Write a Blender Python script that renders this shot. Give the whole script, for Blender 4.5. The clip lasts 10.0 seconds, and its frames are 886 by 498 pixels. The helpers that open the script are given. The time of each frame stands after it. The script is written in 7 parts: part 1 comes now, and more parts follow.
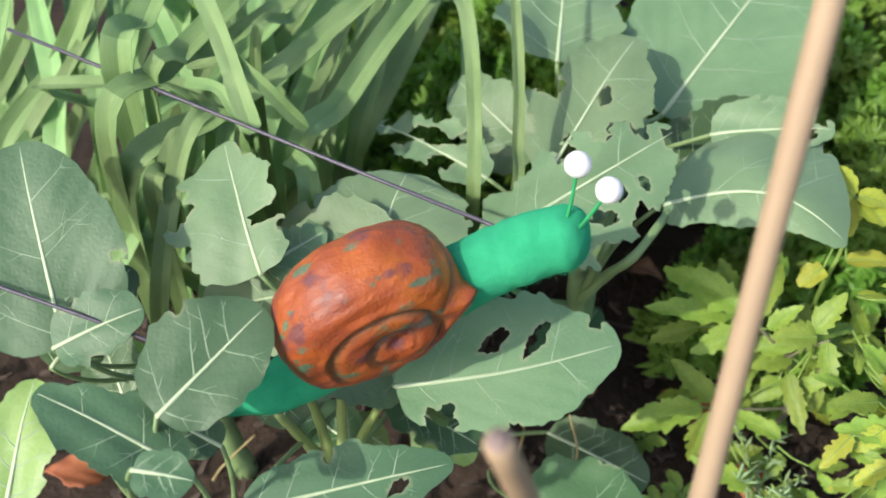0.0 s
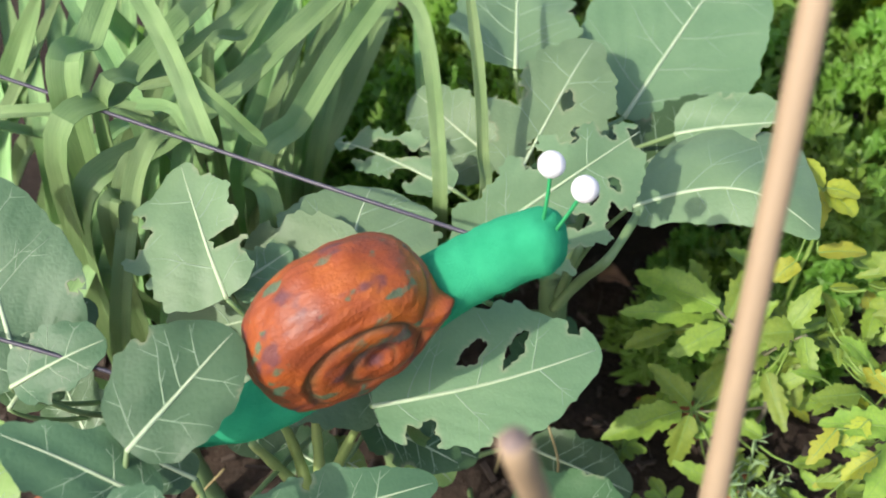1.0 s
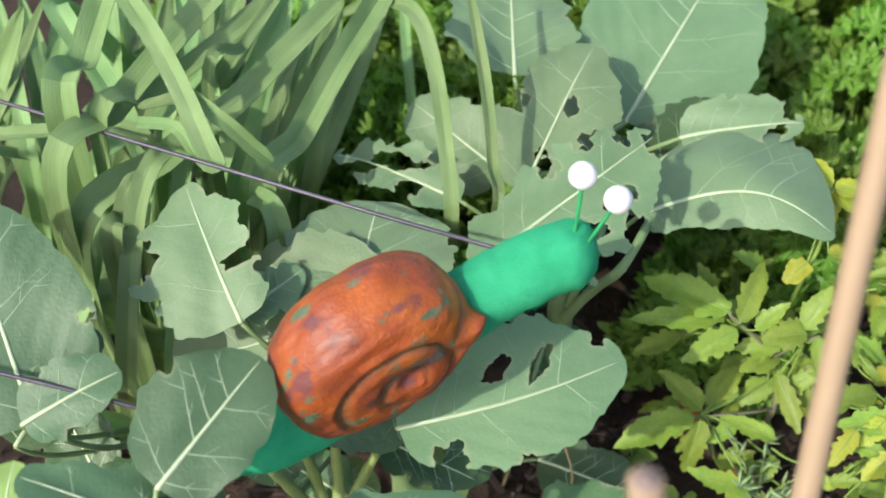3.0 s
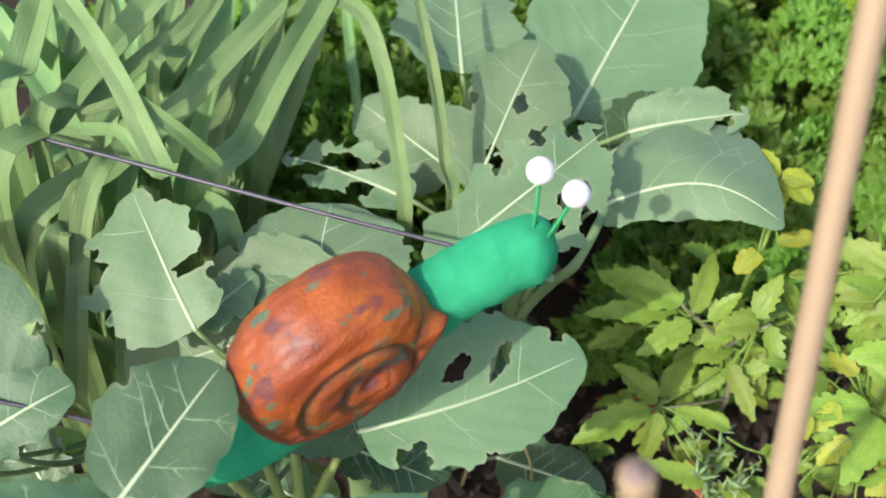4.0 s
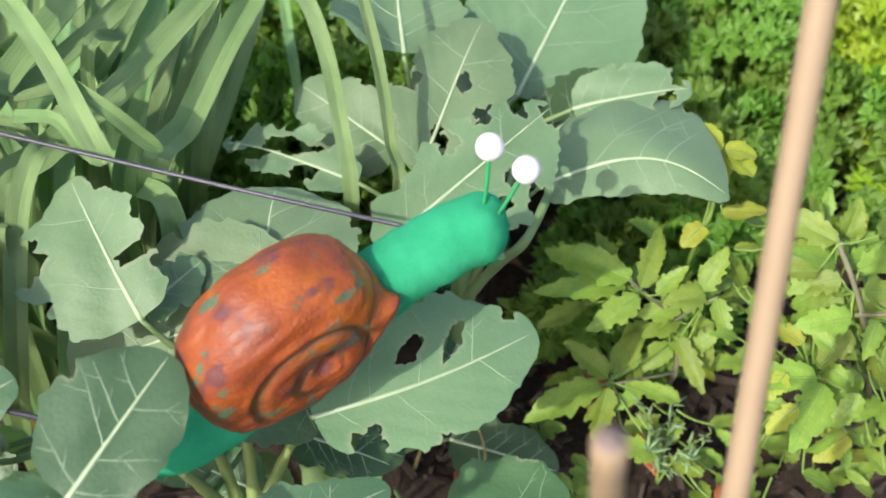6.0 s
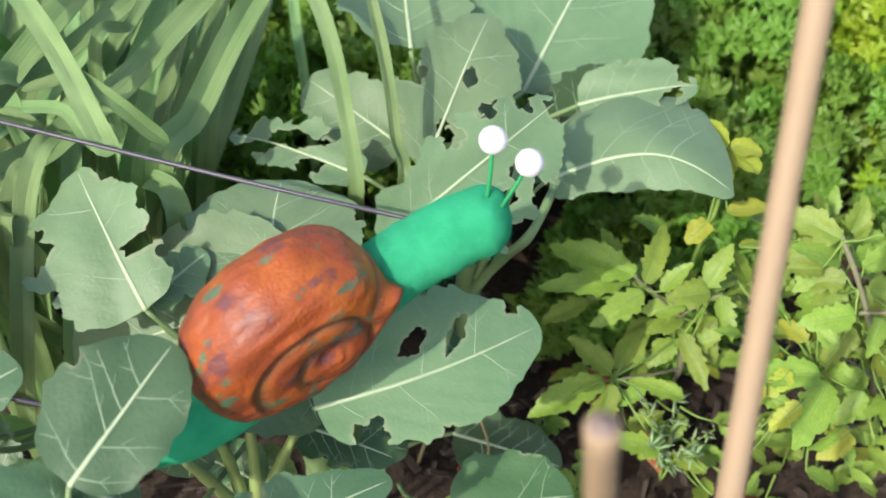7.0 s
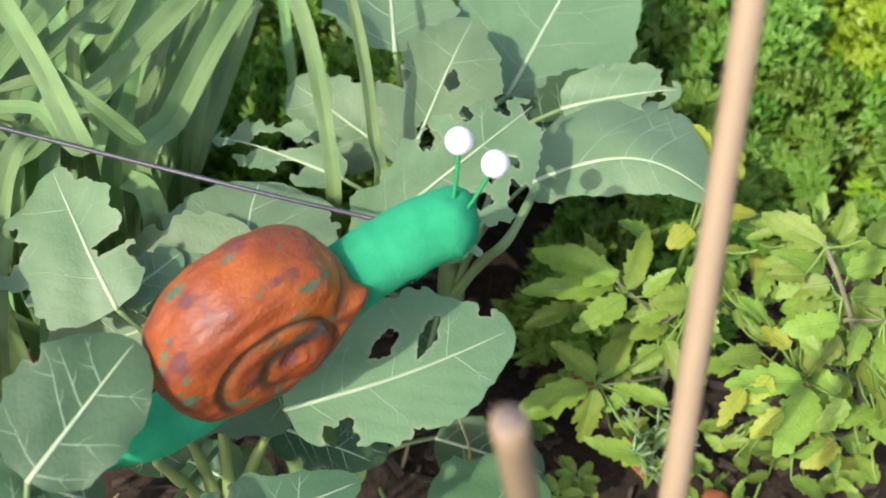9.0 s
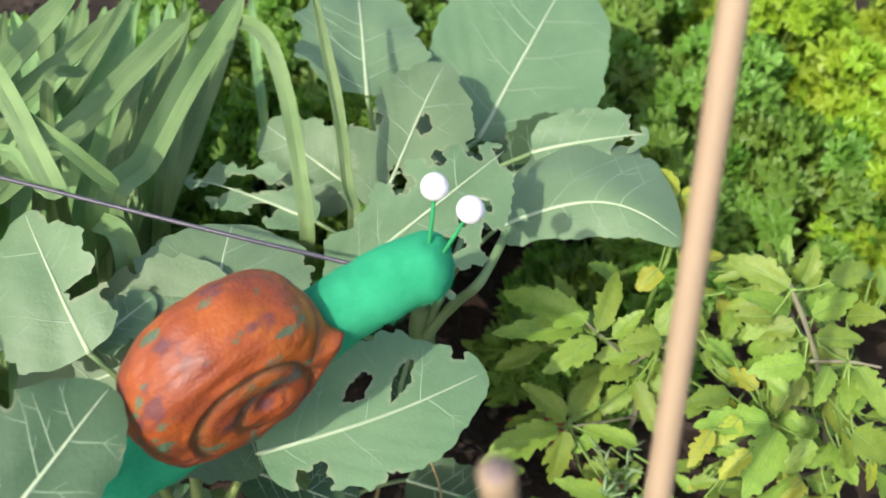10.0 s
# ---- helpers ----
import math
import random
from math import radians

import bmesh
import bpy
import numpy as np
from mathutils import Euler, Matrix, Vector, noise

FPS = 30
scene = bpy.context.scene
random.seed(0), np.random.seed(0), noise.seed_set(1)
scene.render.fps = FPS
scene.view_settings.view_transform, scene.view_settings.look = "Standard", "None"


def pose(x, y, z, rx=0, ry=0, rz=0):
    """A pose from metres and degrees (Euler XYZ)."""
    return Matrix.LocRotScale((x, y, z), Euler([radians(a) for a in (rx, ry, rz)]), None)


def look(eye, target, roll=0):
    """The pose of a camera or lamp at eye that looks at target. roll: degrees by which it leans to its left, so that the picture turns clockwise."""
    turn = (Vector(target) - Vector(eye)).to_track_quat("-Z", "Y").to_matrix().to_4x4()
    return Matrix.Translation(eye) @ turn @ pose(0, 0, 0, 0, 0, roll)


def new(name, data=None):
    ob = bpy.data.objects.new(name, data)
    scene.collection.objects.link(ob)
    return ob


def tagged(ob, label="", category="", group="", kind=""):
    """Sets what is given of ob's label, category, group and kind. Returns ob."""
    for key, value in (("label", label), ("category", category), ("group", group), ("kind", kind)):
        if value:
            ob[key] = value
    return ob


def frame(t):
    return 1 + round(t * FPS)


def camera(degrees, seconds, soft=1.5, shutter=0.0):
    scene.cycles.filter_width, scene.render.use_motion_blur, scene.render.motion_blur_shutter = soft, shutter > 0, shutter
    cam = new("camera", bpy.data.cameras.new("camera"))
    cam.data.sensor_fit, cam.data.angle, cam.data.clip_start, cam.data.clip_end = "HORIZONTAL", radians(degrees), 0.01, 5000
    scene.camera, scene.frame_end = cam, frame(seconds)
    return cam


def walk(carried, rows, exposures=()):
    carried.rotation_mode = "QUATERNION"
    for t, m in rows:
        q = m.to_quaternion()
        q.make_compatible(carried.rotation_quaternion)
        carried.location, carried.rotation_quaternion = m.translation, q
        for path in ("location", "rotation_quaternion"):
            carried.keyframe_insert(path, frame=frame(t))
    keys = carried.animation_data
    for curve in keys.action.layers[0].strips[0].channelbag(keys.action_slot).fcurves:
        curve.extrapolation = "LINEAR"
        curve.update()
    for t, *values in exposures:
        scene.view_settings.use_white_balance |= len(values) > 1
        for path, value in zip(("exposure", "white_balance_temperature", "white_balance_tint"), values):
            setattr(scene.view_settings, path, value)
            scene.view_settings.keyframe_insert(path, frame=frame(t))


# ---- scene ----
cam = camera(45.0, 10.0, soft=1.9)
PATH = [
    (0, (0.097, -0.499, 0.861), (-0.255, 0.816, -0.605), -3.2),
    (0.5, (0.089, -0.495, 0.842), (-0.195, 0.871, -0.591), -3.2),
    (1, (0.08, -0.496, 0.839), (-0.183, 0.874, -0.594), -3.3),
    (1.5, (0.066, -0.493, 0.831), (-0.173, 0.871, -0.612), -2.9),
    (2, (0.053, -0.488, 0.828), (-0.16, 0.879, -0.616), -2.6),
    (2.5, (0.041, -0.485, 0.836), (-0.16, 0.89, -0.603), -2.7),
    (4, (0.018, -0.481, 0.829), (-0.029, 0.912, -0.605), -0.5),
    (4.5, (0.017, -0.478, 0.83), (0.013, 0.906, -0.614), -0.0),
    (5, (0.014, -0.472, 0.826), (0.049, 0.898, -0.63), 0.6),
    (5.5, (0.011, -0.475, 0.822), (0.085, 0.9, -0.628), 1.3),
    (7, (0.015, -0.484, 0.82), (0.064, 0.891, -0.631), 1.2),
    (7.5, (0.025, -0.483, 0.816), (0.085, 0.896, -0.631), 1.6),
    (8, (0.03, -0.483, 0.811), (0.059, 0.91, -0.623), 0.7),
    (8.5, (0.037, -0.492, 0.827), (0.021, 0.896, -0.612), 0.0),
    (9, (0.045, -0.487, 0.816), (0.057, 0.902, -0.623), 0.5),
    (9.5, (0.044, -0.493, 0.829), (0.072, 0.891, -0.614), 1.2),
    (10, (0.038, -0.487, 0.823), (0.119, 0.948, -0.567), 2.5),
]
walk(cam, [(t, look(eye, target, roll)) for t, eye, target, roll in PATH])

# ---- light ----
cam.data.dof.use_dof = True
cam.data.dof.focus_distance = 0.70
cam.data.dof.aperture_fstop = 7.0
SUN_WAY = Vector((0.47, 0.58, -0.66)).normalized()

world = bpy.data.worlds.new("sky")
scene.world = world
world.use_nodes = True
wn = world.node_tree.nodes
sky = wn.new("ShaderNodeTexSky")
sky.sky_type = "NISHITA"
sky.sun_disc = False
sky.dust_density = 2.5
sky.ozone_density = 0.6
sky.sun_elevation = math.asin(-SUN_WAY.z)
sky.sun_rotation = math.atan2(-SUN_WAY.x, -SUN_WAY.y)
world.node_tree.links.new(sky.outputs["Color"], wn["Background"].inputs["Color"])
wn["Background"].inputs["Strength"].default_value = 0.15

sun_data = bpy.data.lights.new("sun", "SUN")
sun_data.energy = 2.2
sun_data.angle = radians(0.6)
sun_data.color = (1.0, 0.95, 0.86)
sun = new("sun", sun_data)
sun.matrix_world = Matrix.Translation((-1, -1.5, 3)) @ SUN_WAY.to_track_quat("-Z", "Y").to_matrix().to_4x4()
scene.view_settings.exposure = 0.96


# ---- materials ----
def nodes_of(name):
    m = bpy.data.materials.new(name)
    m.use_nodes = True
    return m, m.node_tree.nodes, m.node_tree.links, m.node_tree.nodes["Principled BSDF"]


def ramp(nd, lk, fac, stops):
    r = nd.new("ShaderNodeValToRGB")
    el = r.color_ramp.elements
    while len(el) < len(stops):
        el.new(0.5)
    for e, (p, c) in zip(el, stops):
        e.position, e.color = p, (*c, 1)
    lk.new(fac, r.inputs["Fac"])
    return r.outputs["Color"]


def noise_tex(nd, lk, coord, scale, detail=4.0, rough=0.55, stretch=None):
    if stretch:
        mp = nd.new("ShaderNodeMapping")
        mp.inputs["Scale"].default_value = stretch
        lk.new(coord, mp.inputs["Vector"])
        coord = mp.outputs["Vector"]
    n = nd.new("ShaderNodeTexNoise")
    n.inputs["Scale"].default_value = scale
    n.inputs["Detail"].default_value = detail
    n.inputs["Roughness"].default_value = rough
    lk.new(coord, n.inputs["Vector"])
    return n.outputs["Fac"]


def mix_col(nd, lk, fac, a, b, mode="MIX"):
    m = nd.new("ShaderNodeMix")
    m.data_type, m.blend_type = "RGBA", mode
    for sock, v in ((m.inputs[0], fac), (m.inputs[6], a), (m.inputs[7], b)):
        if isinstance(v, (int, float)):
            sock.default_value = v
        elif isinstance(v, tuple):
            sock.default_value = (*v, 1)
        else:
            lk.new(v, sock)
    return m.outputs[2]


def bump(nd, lk, height, strength, distance, bsdf, after=None):
    b = nd.new("ShaderNodeBump")
    b.inputs["Strength"].default_value = strength
    b.inputs["Distance"].default_value = distance
    lk.new(height, b.inputs["Height"])
    if after:
        lk.new(after, b.inputs["Normal"])
    lk.new(b.outputs["Normal"], bsdf.inputs["Normal"])
    return b.outputs["Normal"]


def tex_coord(nd, kind="Object"):
    return nd.new("ShaderNodeTexCoord").outputs[kind]


def scaled(nd, lk, value, mul, add):
    m = nd.new("ShaderNodeMath")
    m.operation = "MULTIPLY_ADD"
    lk.new(value, m.inputs[0])
    m.inputs[1].default_value, m.inputs[2].default_value = mul, add
    return m.outputs[0]


def leaf_material(name, dark, light, spot, rough=0.5, thin=0.25, net=90.0, net_col=None, net_amount=0.35, vary=0.18, bloom=0.0, patch=18.0):
    """A leaf: mottled green, faint net of small veins, light through the blade."""
    m, nd, lk, bs = nodes_of(name)
    co = tex_coord(nd)
    big = noise_tex(nd, lk, co, patch, 3)
    col = ramp(nd, lk, big, [(0.3, dark), (0.7, light)])
    fine = noise_tex(nd, lk, co, 240, 4)
    col = mix_col(nd, lk, scaled(nd, lk, fine, 0.5, -0.08), col, spot)
    vo = nd.new("ShaderNodeTexVoronoi")
    vo.feature = "DISTANCE_TO_EDGE"
    vo.inputs["Scale"].default_value = net
    lk.new(co, vo.inputs["Vector"])
    line = ramp(nd, lk, vo.outputs["Distance"], [(0.0, (1, 1, 1)), (0.09, (0, 0, 0))])
    bw = nd.new("ShaderNodeRGBToBW")
    lk.new(line, bw.inputs[0])
    col = mix_col(nd, lk, scaled(nd, lk, bw.outputs[0], net_amount, 0.0), col, net_col or spot)
    healed = nd.new("ShaderNodeAttribute")
    healed.attribute_name = "healed_edge"
    col = mix_col(nd, lk, scaled(nd, lk, healed.outputs["Fac"], 0.5, 0.0), col, (0.40, 0.40, 0.25))
    rnd = nd.new("ShaderNodeObjectInfo").outputs["Random"]
    hs = nd.new("ShaderNodeHueSaturation")
    lk.new(col, hs.inputs["Color"])
    lk.new(scaled(nd, lk, rnd, vary * 2, 1 - vary), hs.inputs["Value"])
    lk.new(scaled(nd, lk, rnd, 0.03, 0.485), hs.inputs["Hue"])
    col = hs.outputs["Color"]
    lk.new(col, bs.inputs["Base Color"])
    lk.new(scaled(nd, lk, big, 0.2, rough - 0.1), bs.inputs["Roughness"])
    bs.inputs["Specular IOR Level"].default_value = 0.45
    if bloom:
        bs.inputs["Sheen Weight"].default_value = bloom
        bs.inputs["Sheen Roughness"].default_value = 0.6
        bs.inputs["Sheen Tint"].default_value = (0.85, 0.95, 1.0, 1)
    nrm = bump(nd, lk, vo.outputs["Distance"], 0.25, 0.0012, bs)
    nrm = bump(nd, lk, fine, 0.25, 0.0006, bs, nrm)
    bump(nd, lk, noise_tex(nd, lk, co, 75, 3), 0.22, 0.003, bs, nrm)
    tr = nd.new("ShaderNodeBsdfTranslucent")
    tcol = mix_col(nd, lk, 1.0, col, (0.95, 1.0, 0.45), "MULTIPLY")
    lk.new(tcol, tr.inputs["Color"])
    mx = nd.new("ShaderNodeMixShader")
    mx.inputs[0].default_value = thin
    lk.new(bs.outputs[0], mx.inputs[1])
    lk.new(tr.outputs[0], mx.inputs[2])
    lk.new(mx.outputs[0], nd["Material Output"].inputs["Surface"])
    return m


BRASSICA = leaf_material("brassica_leaf", (0.152, 0.264, 0.128), (0.216, 0.336, 0.170), (0.238, 0.352, 0.195), 0.5, 0.33, 260, (0.16, 0.25, 0.14), 0.16, 0.08, 0.05)
# darker copy of BRASSICA: shade painted into the low and inner leaves
BRASSICA_SHADED = leaf_material("brassica_leaf_shaded", (0.055, 0.12, 0.045), (0.08, 0.155, 0.06), (0.10, 0.18, 0.075), 0.45, 0.25, 260, (0.11, 0.19, 0.09), 0.16)
# half-dark copy of BRASSICA: partial shade at lower left painted into the leaf colour
BRASSICA_HALF_SHADED = leaf_material("brassica_leaf_half_shaded", (0.068, 0.150, 0.070), (0.100, 0.196, 0.094), (0.118, 0.212, 0.110), 0.5, 0.32, 260, (0.12, 0.21, 0.1), 0.16, 0.14, 0.04)
BRASSICA_YELLOW = leaf_material("brassica_leaf_yellow_green", (0.19, 0.30, 0.07), (0.26, 0.36, 0.10), (0.30, 0.40, 0.14), 0.45, 0.3, 150)
TOMATO = leaf_material("tomato_leaf", (0.15, 0.265, 0.03), (0.31, 0.425, 0.06), (0.31, 0.43, 0.085), 0.5, 0.35, 200, (0.14, 0.25, 0.04), 0.35, 0.22, 0.0, 48.0)
TOMATO_YELLOW = leaf_material("tomato_leaf_yellowing", (0.34, 0.40, 0.03), (0.46, 0.47, 0.05), (0.40, 0.44, 0.08), 0.55, 0.35, 260, (0.22, 0.3, 0.04), 0.3, 0.18)
PARSLEY = leaf_material("parsley_leaf", (0.125, 0.26, 0.03), (0.205, 0.37, 0.05), (0.235, 0.40, 0.07), 0.45, 0.45, 300, None, 0.2, 0.2)
PARSLEY_YELLOW = leaf_material("parsley_leaf_yellow_green", (0.255, 0.42, 0.02), (0.36, 0.52, 0.035), (0.38, 0.54, 0.05), 0.45, 0.45, 300, None, 0.2, 0.15)
HERB = leaf_material("grey_green_herb", (0.17, 0.27, 0.11), (0.26, 0.36, 0.17), (0.3, 0.4, 0.22), 0.6, 0.2, 400)


def strap_material(name, dark, light):
    """A leek leaf: fine lengthwise ribs, by the strap's own u and v."""
    m, nd, lk, bs = nodes_of(name)
    uv = tex_coord(nd, "UV")
    ribs = noise_tex(nd, lk, uv, 1.0, 4, 0.65, (16, 0.35, 1))
    blot = noise_tex(nd, lk, tex_coord(nd), 22, 3)
    col = ramp(nd, lk, blot, [(0.3, dark), (0.72, light)])
    col = mix_col(nd, lk, scaled(nd, lk, ribs, 1.1, -0.3), col, tuple(min(1, c * 1.5) for c in light))
    rnd = nd.new("ShaderNodeObjectInfo").outputs["Random"]
    hs = nd.new("ShaderNodeHueSaturation")
    lk.new(col, hs.inputs["Color"])
    lk.new(scaled(nd, lk, rnd, 0.5, 0.75), hs.inputs["Value"])
    lk.new(scaled(nd, lk, rnd, 0.03, 0.485), hs.inputs["Hue"])
    lk.new(hs.outputs["Color"], bs.inputs["Base Color"])
    bs.inputs["Roughness"].default_value = 0.46
    bump(nd, lk, ribs, 0.8, 0.0012, bs)
    tr = nd.new("ShaderNodeBsdfTranslucent")
    lk.new(mix_col(nd, lk, 1.0, hs.outputs["Color"], (0.9, 1.0, 0.4), "MULTIPLY"), tr.inputs["Color"])
    mx = nd.new("ShaderNodeMixShader")
    mx.inputs[0].default_value = 0.36
    lk.new(bs.outputs[0], mx.inputs[1])
    lk.new(tr.outputs[0], mx.inputs[2])
    lk.new(mx.outputs[0], nd["Material Output"].inputs["Surface"])
    return m


LEEK = strap_material("leek_leaf", (0.155, 0.295, 0.095), (0.315, 0.465, 0.195))


def plain_material(name, a, b, scale, rough, fine=300.0, bump_d=0.0006, bump_s=0.4, stretch=None, coord="Object", spec=0.5, sheen=0.0):
    m, nd, lk, bs = nodes_of(name)
    co = tex_coord(nd, coord)
    n1 = noise_tex(nd, lk, co, scale, 4, 0.6, stretch)
    n2 = noise_tex(nd, lk, co, fine, 4, 0.6, stretch)
    col = ramp(nd, lk, n1, [(0.32, a), (0.7, b)])
    col = mix_col(nd, lk, scaled(nd, lk, n2, 0.35, -0.05), col, tuple(min(1, (x + y) * 0.62) for x, y in zip(a, b)))
    lk.new(col, bs.inputs["Base Color"])
    lk.new(scaled(nd, lk, n1, 0.2, rough - 0.1), bs.inputs["Roughness"])
    bs.inputs["Specular IOR Level"].default_value = spec
    if sheen:
        bs.inputs["Sheen Weight"].default_value = sheen
        bs.inputs["Sheen Roughness"].default_value = 0.5
        bs.inputs["Sheen Tint"].default_value = (*b, 1)
    bump(nd, lk, n2, bump_s, bump_d, bs)
    return m


VEIN = plain_material("pale_leaf_vein", (0.34, 0.43, 0.25), (0.45, 0.53, 0.34), 60, 0.5)
VEIN_FAINT = plain_material("leaf_side_vein", (0.215, 0.315, 0.178), (0.28, 0.38, 0.23), 60, 0.5)
YOUNG_STALK = plain_material("pale_young_stalk", (0.20, 0.28, 0.08), (0.30, 0.37, 0.13), 30, 0.5)
STALK = plain_material("brassica_stalk", (0.14, 0.225, 0.085), (0.21, 0.295, 0.125), 30, 0.5)
TOMATO_STEM = plain_material("tomato_stem", (0.16, 0.13, 0.11), (0.24, 0.25, 0.12), 40, 0.7)
GREEN_STEM = plain_material("green_stem", (0.14, 0.24, 0.04), (0.22, 0.33, 0.07), 40, 0.6)
FELT = plain_material("green_wool_felt", (0.022, 0.265, 0.125), (0.036, 0.335, 0.165), 45, 0.95, 900, 0.0012, 0.7, None, "Object", 0.1, 0.35)
FELT_STALK = plain_material("green_eye_wire", (0.005, 0.2, 0.06), (0.01, 0.27, 0.08), 80, 0.6)
WHITE = plain_material("white_foam_ball", (0.70, 0.67, 0.67), (0.80, 0.77, 0.77), 120, 0.7, 700, 0.0006, 0.4)
WIRE = plain_material("dark_steel_wire", (0.035, 0.032, 0.05), (0.075, 0.065, 0.085), 90, 0.38, 500, 0.0003, 0.4)
DOWEL = plain_material("pale_wooden_dowel", (0.27, 0.19, 0.115), (0.37, 0.268, 0.168), 14, 0.6, 160, 0.0005, 0.4, (1, 1, 0.06))
DOWEL_END = plain_material("cut_dowel_end", (0.16, 0.11, 0.095), (0.24, 0.18, 0.155), 90, 0.8)
CHIP = plain_material("dry_mulch", (0.024, 0.017, 0.012), (0.072, 0.048, 0.034), 60, 0.85)
DRY_LEAF = plain_material("dry_orange_leaf", (0.22, 0.06, 0.02), (0.34, 0.11, 0.04), 50, 0.7)
DRY_EDGE = plain_material("dry_brown_leaf", (0.14, 0.07, 0.04), (0.24, 0.13, 0.08), 50, 0.75)


def soil_material():
    m, nd, lk, bs = nodes_of("dark_garden_soil")
    co = tex_coord(nd)
    n1 = noise_tex(nd, lk, co, 9, 6, 0.65)
    n2 = noise_tex(nd, lk, co, 120, 6, 0.7)
    col = ramp(nd, lk, n1, [(0.3, (0.022, 0.016, 0.012)), (0.7, (0.060, 0.042, 0.030))])
    col = mix_col(nd, lk, ramp(nd, lk, n2, [(0.5, (0, 0, 0)), (0.75, (1, 1, 1))]), col, (0.075, 0.05, 0.036))
    lk.new(col, bs.inputs["Base Color"])
    bs.inputs["Roughness"].default_value = 0.95
    bs.inputs["Specular IOR Level"].default_value = 0.2
    nrm = bump(nd, lk, n1, 0.6, 0.02, bs)
    bump(nd, lk, n2, 0.9, 0.006, bs, nrm)
    return m


def shell_material():
    """Carved wood painted orange-brown, green paint in the groove and in worn patches, varnish."""
    m, nd, lk, bs = nodes_of("painted_carved_wood")
    co = tex_coord(nd)
    grain = noise_tex(nd, lk, co, 70, 5, 0.6, (0.25, 1.6, 1.6))
    cloud = noise_tex(nd, lk, co, 24, 3)
    col = ramp(nd, lk, cloud, [(0.3, (0.17, 0.036, 0.015)), (0.48, (0.29, 0.062, 0.013)), (0.68, (0.42, 0.112, 0.011))])
    col = mix_col(nd, lk, scaled(nd, lk, grain, 0.8, -0.25), col, (0.24, 0.06, 0.03))
    patch = noise_tex(nd, lk, co, 62, 3, 0.5, (0.55, 1.2, 1.2))
    pm = ramp(nd, lk, patch, [(0.615, (0, 0, 0)), (0.66, (1, 1, 1))])
    pb = nd.new("ShaderNodeRGBToBW")
    lk.new(pm, pb.inputs[0])
    col = mix_col(nd, lk, scaled(nd, lk, pb.outputs[0], 0.75, 0.0), col, (0.028, 0.150, 0.090))
    mp2 = nd.new("ShaderNodeMapping")
    mp2.inputs["Location"].default_value = (3.1, 1.7, 0.4)
    lk.new(co, mp2.inputs["Vector"])
    patch2 = noise_tex(nd, lk, mp2.outputs["Vector"], 58, 2, 0.5, (0.6, 1.1, 1.1))
    pm2 = ramp(nd, lk, patch2, [(0.58, (0, 0, 0)), (0.68, (1, 1, 1))])
    pb2 = nd.new("ShaderNodeRGBToBW")
    lk.new(pm2, pb2.inputs[0])
    col = mix_col(nd, lk, scaled(nd, lk, pb2.outputs[0], 0.75, 0.0), col, (0.085, 0.035, 0.05))
    at = nd.new("ShaderNodeAttribute")
    at.attribute_name = "groove"
    gn = nd.new("ShaderNodeMath")
    gn.operation = "MULTIPLY"
    lk.new(at.outputs["Fac"], gn.inputs[0])
    lk.new(scaled(nd, lk, cloud, 1.3, 0.0), gn.inputs[1])
    gn.use_clamp = True
    col = mix_col(nd, lk, gn.outputs[0], col, (0.07, 0.065, 0.03))
    lk.new(col, bs.inputs["Base Color"])
    lk.new(scaled(nd, lk, grain, 0.45, 0.26), bs.inputs["Roughness"])
    bs.inputs["Coat Weight"].default_value = 0.22
    bs.inputs["Coat Roughness"].default_value = 0.36
    bs.inputs["Specular IOR Level"].default_value = 0.3
    nrm = bump(nd, lk, grain, 0.8, 0.002, bs)
    nrm = bump(nd, lk, cloud, 0.3, 0.004, bs, nrm)
    bump(nd, lk, noise_tex(nd, lk, co, 420, 3), 0.6, 0.0014, bs, nrm)
    return m


SOIL = soil_material()
SHELL = shell_material()


# ---- mesh tools ----
def mesh_of(name, verts, faces, mat, smooth=True, crease=0):
    me = bpy.data.meshes.new(name)
    me.from_pydata(np.asarray(verts, float).tolist(), [], faces)
    me.materials.append(mat)
    if smooth:
        me.polygons.foreach_set("use_smooth", [True] * len(me.polygons))
    me.update()
    if crease:
        me.set_sharp_from_angle(angle=radians(crease))
    return me


def thing(name, place, label, category, group="", kind=""):
    ob = new(name)
    ob.empty_display_size = 0.02
    ob.location = place
    return tagged(ob, label, category, group, kind)


WORLD_AT = {}


def part(name, me, parent, label="", at=None, kind=""):
    """Link a mesh as one part under a thing or a part. at: the pose of the mesh in the world."""
    ob = new(name, me)
    m = at if at is not None else Matrix.Identity(4)
    base = WORLD_AT.get(parent, Matrix.Translation(parent.location) if parent.parent is None else Matrix.Identity(4))
    ob.parent = parent
    ob.matrix_local = base.inverted() @ m
    WORLD_AT[ob] = m
    return tagged(ob, label, "", "", kind)


def curve_points(pts, n):
    """A smooth run of n+1 points through pts (Catmull-Rom)."""
    p = [np.array(q, float) for q in pts]
    p = [2 * p[0] - p[1]] + p + [2 * p[-1] - p[-2]]
    out, spans = [], len(p) - 3
    for i in range(n + 1):
        u = i / n * spans
        k = min(int(u), spans - 1)
        f = u - k
        a, b, c, d = p[k:k + 4]
        out.append(0.5 * (2 * b + (c - a) * f + (2 * a - 5 * b + 4 * c - d) * f * f + (3 * b - a - 3 * c + d) * f ** 3))
    return np.array(out)


